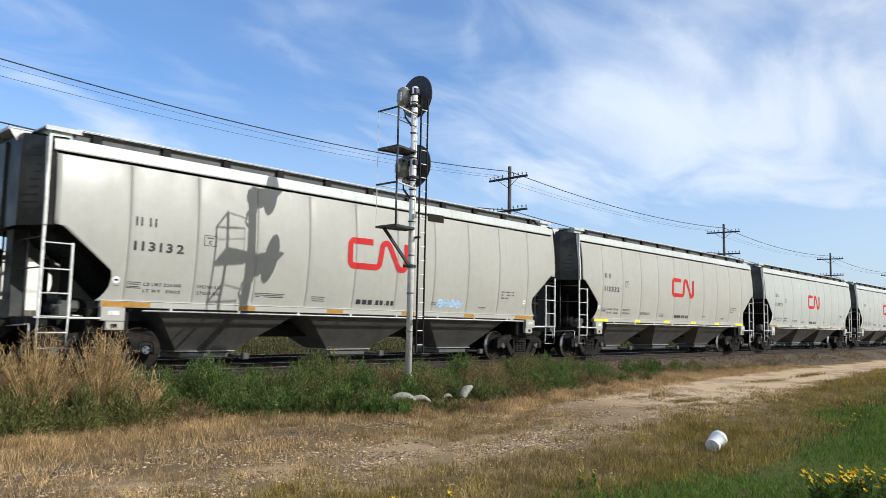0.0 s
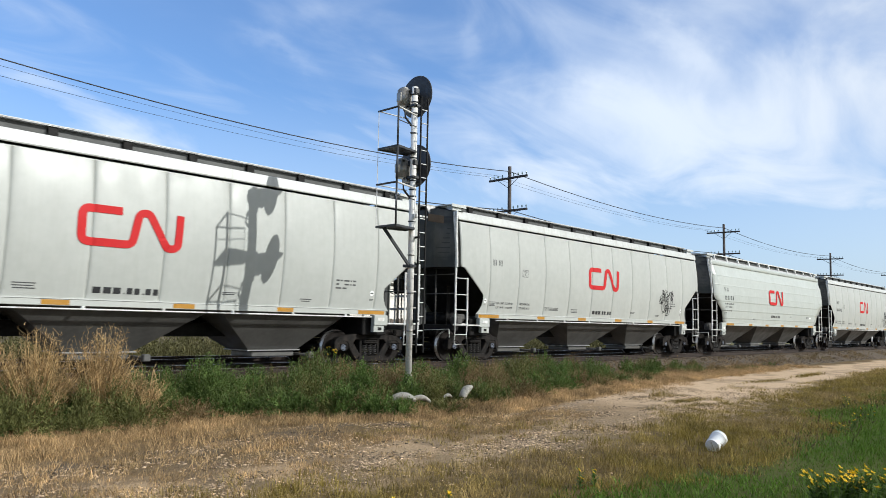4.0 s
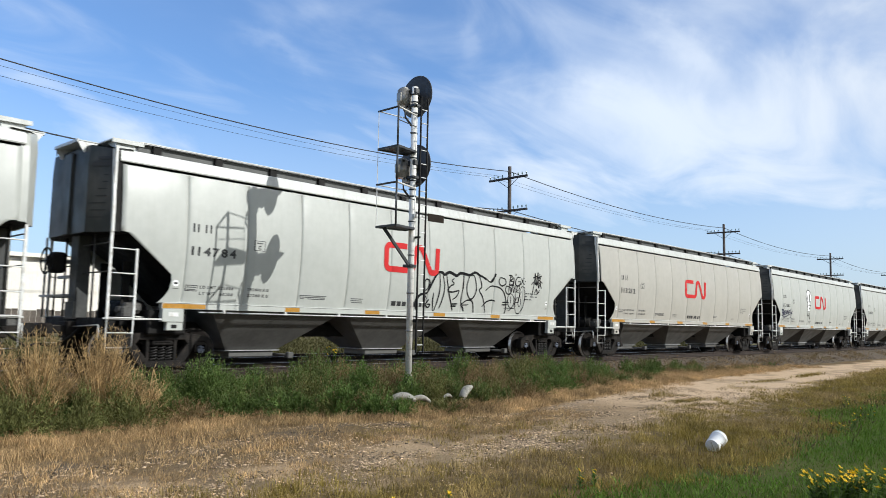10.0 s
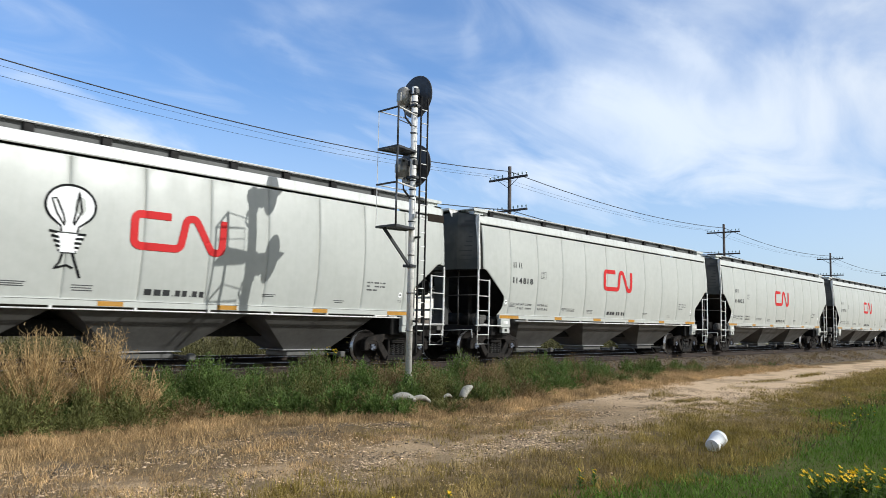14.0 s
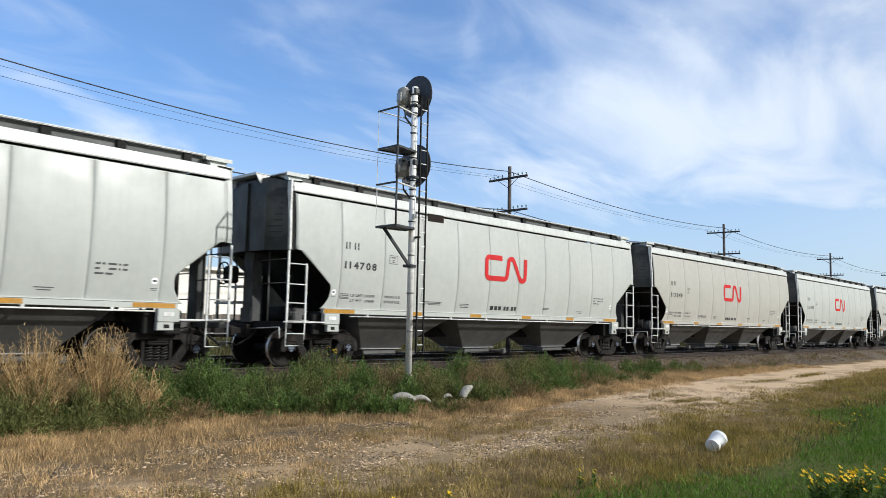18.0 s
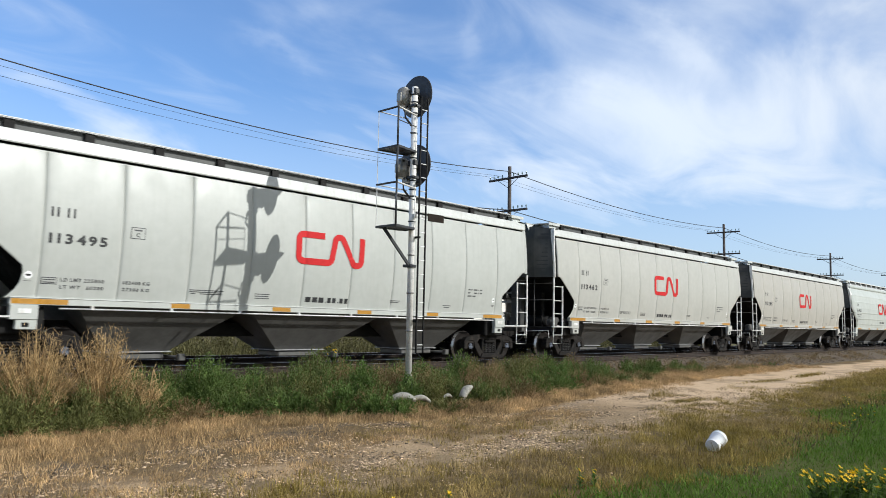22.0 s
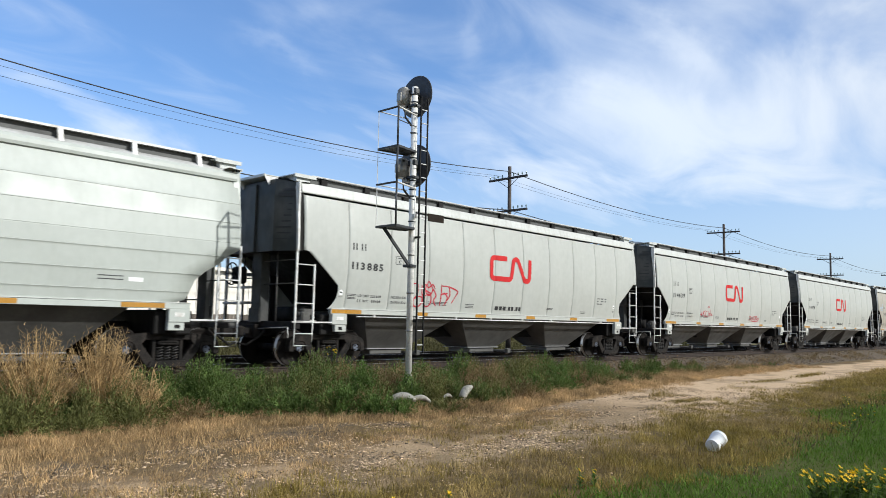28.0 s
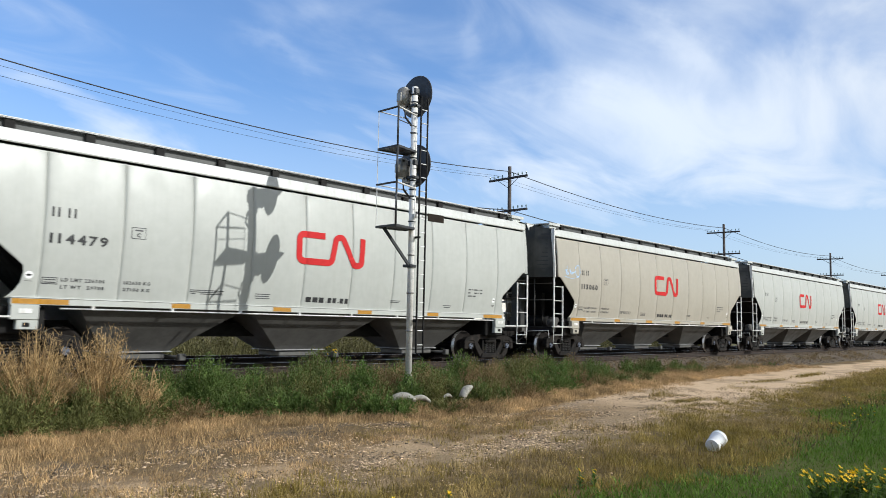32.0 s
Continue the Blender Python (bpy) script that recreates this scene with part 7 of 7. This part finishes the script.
def build_weeds():
    rows = weed_bushes()
    rows[:, 2:4] *= (1.1, 1.0)
    tone = rows[:, 4]
    bushes("green_weeds", rows[tone > -0.14], WEED_LEAF, "bushy green weeds along the foot of the embankment")
    bushes("olive_weeds", rows[(tone <= -0.14) & (tone > -0.34)], OLIVE_WEED, "dull olive weeds among the green ones", 0.06, 0.16)
    bushes("brown_weeds", rows[tone <= -0.34], BROWN_WEED, "withered brown weeds among the green ones", 0.065, 0.1)
    # thin dry stalks standing out of the mass
    n = 1300
    k = RNG.integers(0, len(rows), n)
    x, y, h = rows[k, 0] + RNG.normal(0, 0.25, n), rows[k, 1] + RNG.normal(0, 0.25, n), rows[k, 3]
    shoots("weed_stalks", x, y, h * 0.6, h * RNG.uniform(0.9, 1.12, n) + RNG.uniform(0.0, 0.1, n), 18, 0.04, 0.1, BROWN_WEED, "thin dry stalks rising out of the weeds", 0.35)
    # low scattered weeds on the shoulder of the ballast
    n = 2600
    x = 8 + 52 * RNG.uniform(0, 1, n)
    y = np.clip(13.6 + RNG.normal(0, 0.35, n), 12.8, 14.4)
    keep = np.array([noise.noise((a * 0.5, b, 3.0)) for a, b in zip(x, y)]) > -0.02
    x, y = x[keep], y[keep]
    z = np.interp(y - TC, [-3.6, -3.1, -2.4, -1.9], [-0.72, -0.62, -0.42, -0.27]) - GROUND_Z
    shoots("shoulder_weeds", x, y, z - 0.02, z + RNG.uniform(0.1, 0.34, len(x)), 18, 0.06, 0.1, BROWN_WEED, "low brown weeds on the shoulder of the ballast", 0.6)
    # brown seed stalks along the verge
    n = 170
    x = 8 + 14 * RNG.uniform(0, 1, n)
    y = verge_line(x) - 0.3 + RNG.normal(0, 0.35, n)
    x, y = x[abs(x - 9.6) > 0.9], y[abs(x - 9.6) > 0.9]
    n = len(x)
    z = on_ground(x, y) - GROUND_Z
    shoots("verge_stalks", x, y, z, z + RNG.uniform(0.12, 0.26, n), 26, 0.028, 0.16, DARK_STALK, "dark seed stalks along the edge of the verge", 0.3)
    rnd = random.Random(5)
    xs = np.array([rnd.uniform(0, 60) for _ in range(3200)])
    ys = np.array([rnd.uniform(25.2, 29.5) for _ in range(3200)])
    hs = 1.15 * np.interp(ys, [25.2, 26.0, 28.5], [0.6, 0.9, 1.3]) + 0.6 * np.array([noise.noise((a * 0.5, b * 0.5, 1.0)) for a, b in zip(xs, ys)])
    shoots("far_weeds", xs, ys, hs * 0.3, hs, 14, 0.17, 0.14, FAR_BLADE, "rough olive weeds beyond the track")


def dry_clump(x, y, r, h, n, label):
    """A stand of tall dead branching stems with fine twigs."""
    a, q = RNG.uniform(0, 2 * np.pi, n), np.sqrt(RNG.uniform(0, 1, n))
    root = np.c_[x + 0.45 * r * q * np.cos(a), y + 0.3 * r * q * np.sin(a), np.full(n, GROUND_Z - 0.02)]
    hh = h * RNG.uniform(0.55, 1.05, n) * (1.08 - 0.38 * q ** 2)
    out = np.c_[np.cos(a), np.sin(a) * 0.6, np.zeros(n)] * (r * q * RNG.uniform(0.5, 1.25, n))[:, None]
    vs, fs, base = [], [], 0
    def ribbons(p0, p1, w):
        nonlocal base
        m = len(p0)
        s = np.cross(p1 - p0, RNG.normal(0, 1, (m, 3)))
        s = s / (np.linalg.norm(s, axis=1)[:, None] + 1e-6) * w[:, None] / 2
        vs.append(np.stack([p0 - s, p0 + s, p1 + s * 0.5, p1 - s * 0.5], 1).reshape(-1, 3))
        fs.append(np.arange(m * 4).reshape(-1, 4) + base)
        base += m * 4
    def at(k, t):
        return root[k] + np.c_[np.zeros(len(k)), np.zeros(len(k)), hh[k] * t] + out[k] * (t ** 1.7)[:, None]
    every = np.arange(n)
    for t0, t1 in ((0.0, 0.4), (0.4, 0.7), (0.7, 1.0)):
        ribbons(at(every, np.full(n, t0)), at(every, np.full(n, t1)), np.full(n, 0.013 - 0.006 * t1))
    k = RNG.integers(0, n, n * 9)
    t = 0.3 + 0.7 * RNG.uniform(0, 1, len(k)) ** 0.8
    p = at(k, t)
    d = np.c_[RNG.normal(0, 0.6, (len(k), 2)), RNG.uniform(0.2, 1.2, len(k))]
    d = d / np.linalg.norm(d, axis=1)[:, None] * RNG.uniform(0.04, 0.17, len(k))[:, None]
    ribbons(p, p + d, RNG.uniform(0.004, 0.009, len(k)))
    j = RNG.integers(0, len(k), n * 11)
    p2 = p[j] + d[j] * RNG.uniform(0.3, 1.0, len(j))[:, None]
    d2 = RNG.normal(0, 0.02, (len(j), 3)) + np.array([0, 0, 0.02])
    ribbons(p2, p2 + d2, RNG.uniform(0.005, 0.012, len(j)))
    return stuff_mesh("tall_dry_grass", np.concatenate(vs), np.concatenate(fs), STRAW, label, "dry grass")


def flower(bm, p, r):
    turn = (Vector((0, 0, 1)) + Vector((SUN_WAY.x, SUN_WAY.y, 0)) * random.uniform(0.3, 1.5) + Vector((random.uniform(-0.5, 0.5), random.uniform(-0.5, 0.5), 0))).to_track_quat("Z", "Y").to_matrix()
    for k in range(7):
        a = 2 * math.pi * k / 7 + random.uniform(-0.2, 0.2)
        c, s = math.cos(a), math.sin(a)
        up = random.uniform(-0.1, 0.35)
        vs = [bm.verts.new(Vector(p) + turn @ Vector(v)) for v in ((0, 0, 0), (r * 0.6 * c - r * 0.22 * s, r * 0.6 * s + r * 0.22 * c, r * up), (r * c, r * s, r * up), (r * 0.6 * c + r * 0.22 * s, r * 0.6 * s - r * 0.22 * c, r * up))]
        bm.faces.new(vs)
    add_tube(bm, Vector(p) - Vector((0, 0, 0.003)), Vector(p) + Vector((0, 0, 0.008)), r * 0.28, 6)


def flower_plant(x, y, stems, spread, h, size, label, z=None):
    zg = ground_height(x, y) if z is None else z
    plant = thing("wildflower", label, "wildflower", pose(*lay(x, y, zg)), group="yellow wildflowers")
    bs, bl, bf = bmesh.new(), bmesh.new(), bmesh.new()
    for k in range(stems):
        a, q = random.uniform(0, 6.28), spread * math.sqrt(random.random())
        bx, by = q * math.cos(a) * 0.5, q * math.sin(a) * 0.5
        tx, ty, tz = q * math.cos(a), q * math.sin(a), h * random.uniform(0.55, 1.0)
        add_path(bs, [(bx, by, -0.02), ((bx + tx) / 2, (by + ty) / 2, tz * 0.55), (tx, ty, tz)], 0.0035, 4)
        for j in range(16):
            t = random.uniform(0.15, 0.97)
            c = Vector((bx + (tx - bx) * t, by + (ty - by) * t, tz * t))
            d = Vector((random.uniform(-1, 1), random.uniform(-1, 1), random.uniform(0, 0.8))).normalized() * random.uniform(0.05, 0.1)
            s = d.cross(Vector((0, 0, 1))).normalized() * 0.011
            bl.faces.new([bl.verts.new(c + v) for v in (Vector((0, 0, 0)), d * 0.5 + s, d, d * 0.5 - s)])
        flower(bf, (tx, ty, tz + 0.004), size * random.uniform(0.8, 1.2))
    part("stem", bs, GREEN_BLADE, plant)["kind"] = "stuff"
    part("foliage", bl, WEED_LEAF, plant)["kind"] = "stuff"
    part("bloom", bf, PETAL, plant, "yellow daisy-like blooms")["kind"] = "stuff"


def build_litter():
    # white pail lying on its side
    pail = thing("plastic_pail", "white plastic pail lying on its side in the grass", "pail", pose(10.2, 4.6, 0))
    bm = bmesh.new()
    add_lathe(bm, [(0.128, 0.0), (0.136, 0.012), (0.148, 0.30), (0.158, 0.302), (0.158, 0.318), (0.149, 0.32), (0.15, 0.365), (0.157, 0.368), (0.157, 0.378), (0.146, 0.378), (0.142, 0.36), (0.13, 0.02), (0.02, 0.016)], "z", 32)
    part("bucket", bm, PLASTIC, pail, "white moulded bucket")
    bm = bmesh.new()
    pts = [(0.158 * math.cos(a), 0.165 * math.sin(a), 0.31 - 0.12 * math.sin(a)) for a in (math.pi * k / 14 for k in range(15))]
    add_path(bm, pts, 0.003, 5)
    part("handle", bm, LIGHT_STEEL, pail, "thin wire handle")
    pail.matrix_world = Matrix.Translation(lay(9.98, 4.53, ground_height(10.0, 4.55) + 0.075)) @ Vector((0.92, 0.05, 0.30)).to_track_quat("Z", "Y").to_matrix().to_4x4() @ Matrix.Scale(0.76, 4)
    # white plastic scraps under the weeds
    def scrap(x, y, z, length, turn, tilt, r):
        s = thing("plastic_scrap", "torn white plastic drainage pipe among the weeds", "plastic scrap", pose(*lay(x, y, z), 0, tilt, turn), group="white scraps")
        bm = bmesh.new()
        n, m = 14, 12
        grid = []
        for i in range(n):
            t = i / (n - 1)
            rr = r * (0.45 + 0.75 * math.sin(math.pi * min(1, t * 0.8 + 0.15)) ** 0.8)
            grid.append([bm.verts.new((t * length, rr * math.cos(a), rr * math.sin(a) * 0.8 + 0.06 * math.sin(t * 3))) for a in (0.15 + 4.6 * k / (m - 1) for k in range(m))])
        for g, h in zip(grid, grid[1:]):
            for k in range(m - 1):
                f = bm.faces.new((g[k], g[k + 1], h[k + 1], h[k])); f.smooth = True
        bmesh.ops.solidify(bm, geom=bm.faces[:], thickness=0.006)
        part("sheet", bm, DIRTY_PLASTIC, s)
    return scrap


build_stones()
build_grass()
build_weeds()
dry_clump(2.72, 12.05, 0.50, 1.52, 440, "tall dead straw-coloured weed clump")
dry_clump(3.66, 12.0, 0.42, 1.60, 420, "tallest dead straw-coloured weed clump")
dry_clump(2.05, 12.2, 0.5, 1.42, 230, "sparse dead straw-coloured weed clump")
dry_clump(4.25, 11.8, 0.32, 0.95, 90, "low olive and straw weed clump")
scrap = build_litter()
scrap(8.50, 10.28, -0.30, 0.45, -32, 6, 0.075)
scrap(8.87, 10.10, -0.33, 0.40, -15, 10, 0.055)
scrap(9.72, 10.09, -0.38, 0.27, 5, -4, 0.035)
scrap(10.32, 10.14, -0.41, 0.42, 10, -30, 0.08)
flower_plant(7.62, 2.24, 34, 0.26, 0.38, 0.034, "clump of yellow daisy-like wildflowers in the verge")
flower_plant(7.86, 2.0, 32, 0.26, 0.40, 0.034, "clump of yellow daisy-like wildflowers in the verge")
for fx, fy in ((4.84, 4.89), (4.18, 4.98), (6.48, 4.47), (6.60, 4.38)):
    flower_plant(fx, fy, 2, 0.05, 0.2, 0.035, "single yellow wildflower in short grass")
for k in range(7):
    flower_plant(13.5 + 0.9 * k + random.uniform(-0.3, 0.3), 3.9 + 0.16 * k + random.uniform(-0.4, 0.4), 3, 0.12, 0.2, 0.03, "small yellow wildflower in the verge grass")
flower_plant(8.65, 12.6, 7, 0.13, 0.50, 0.042, "yellow wildflower standing above green weeds", 0.08)


# ---- movement ----
def motions():
    for i, car in enumerate(CARS):
        walk(car, [(t, pose(place(i - 1, t), TC, 0)) for t in [k * 1.0 for k in range(33)]])
    times = [k / 15 for k in range(481)]
    turned = [-math.degrees((place(0, 0) - place(0, t)) / WHEEL_R) for t in times]
    for car in CARS:
        for o in car.children_recursive:
            if o.name.startswith("wheelset"):
                x = o.location.x
                walk(o, [(t, pose(x, 0, WHEEL_R, 0, a, 0)) for t, a in zip(times, turned)])


motions()
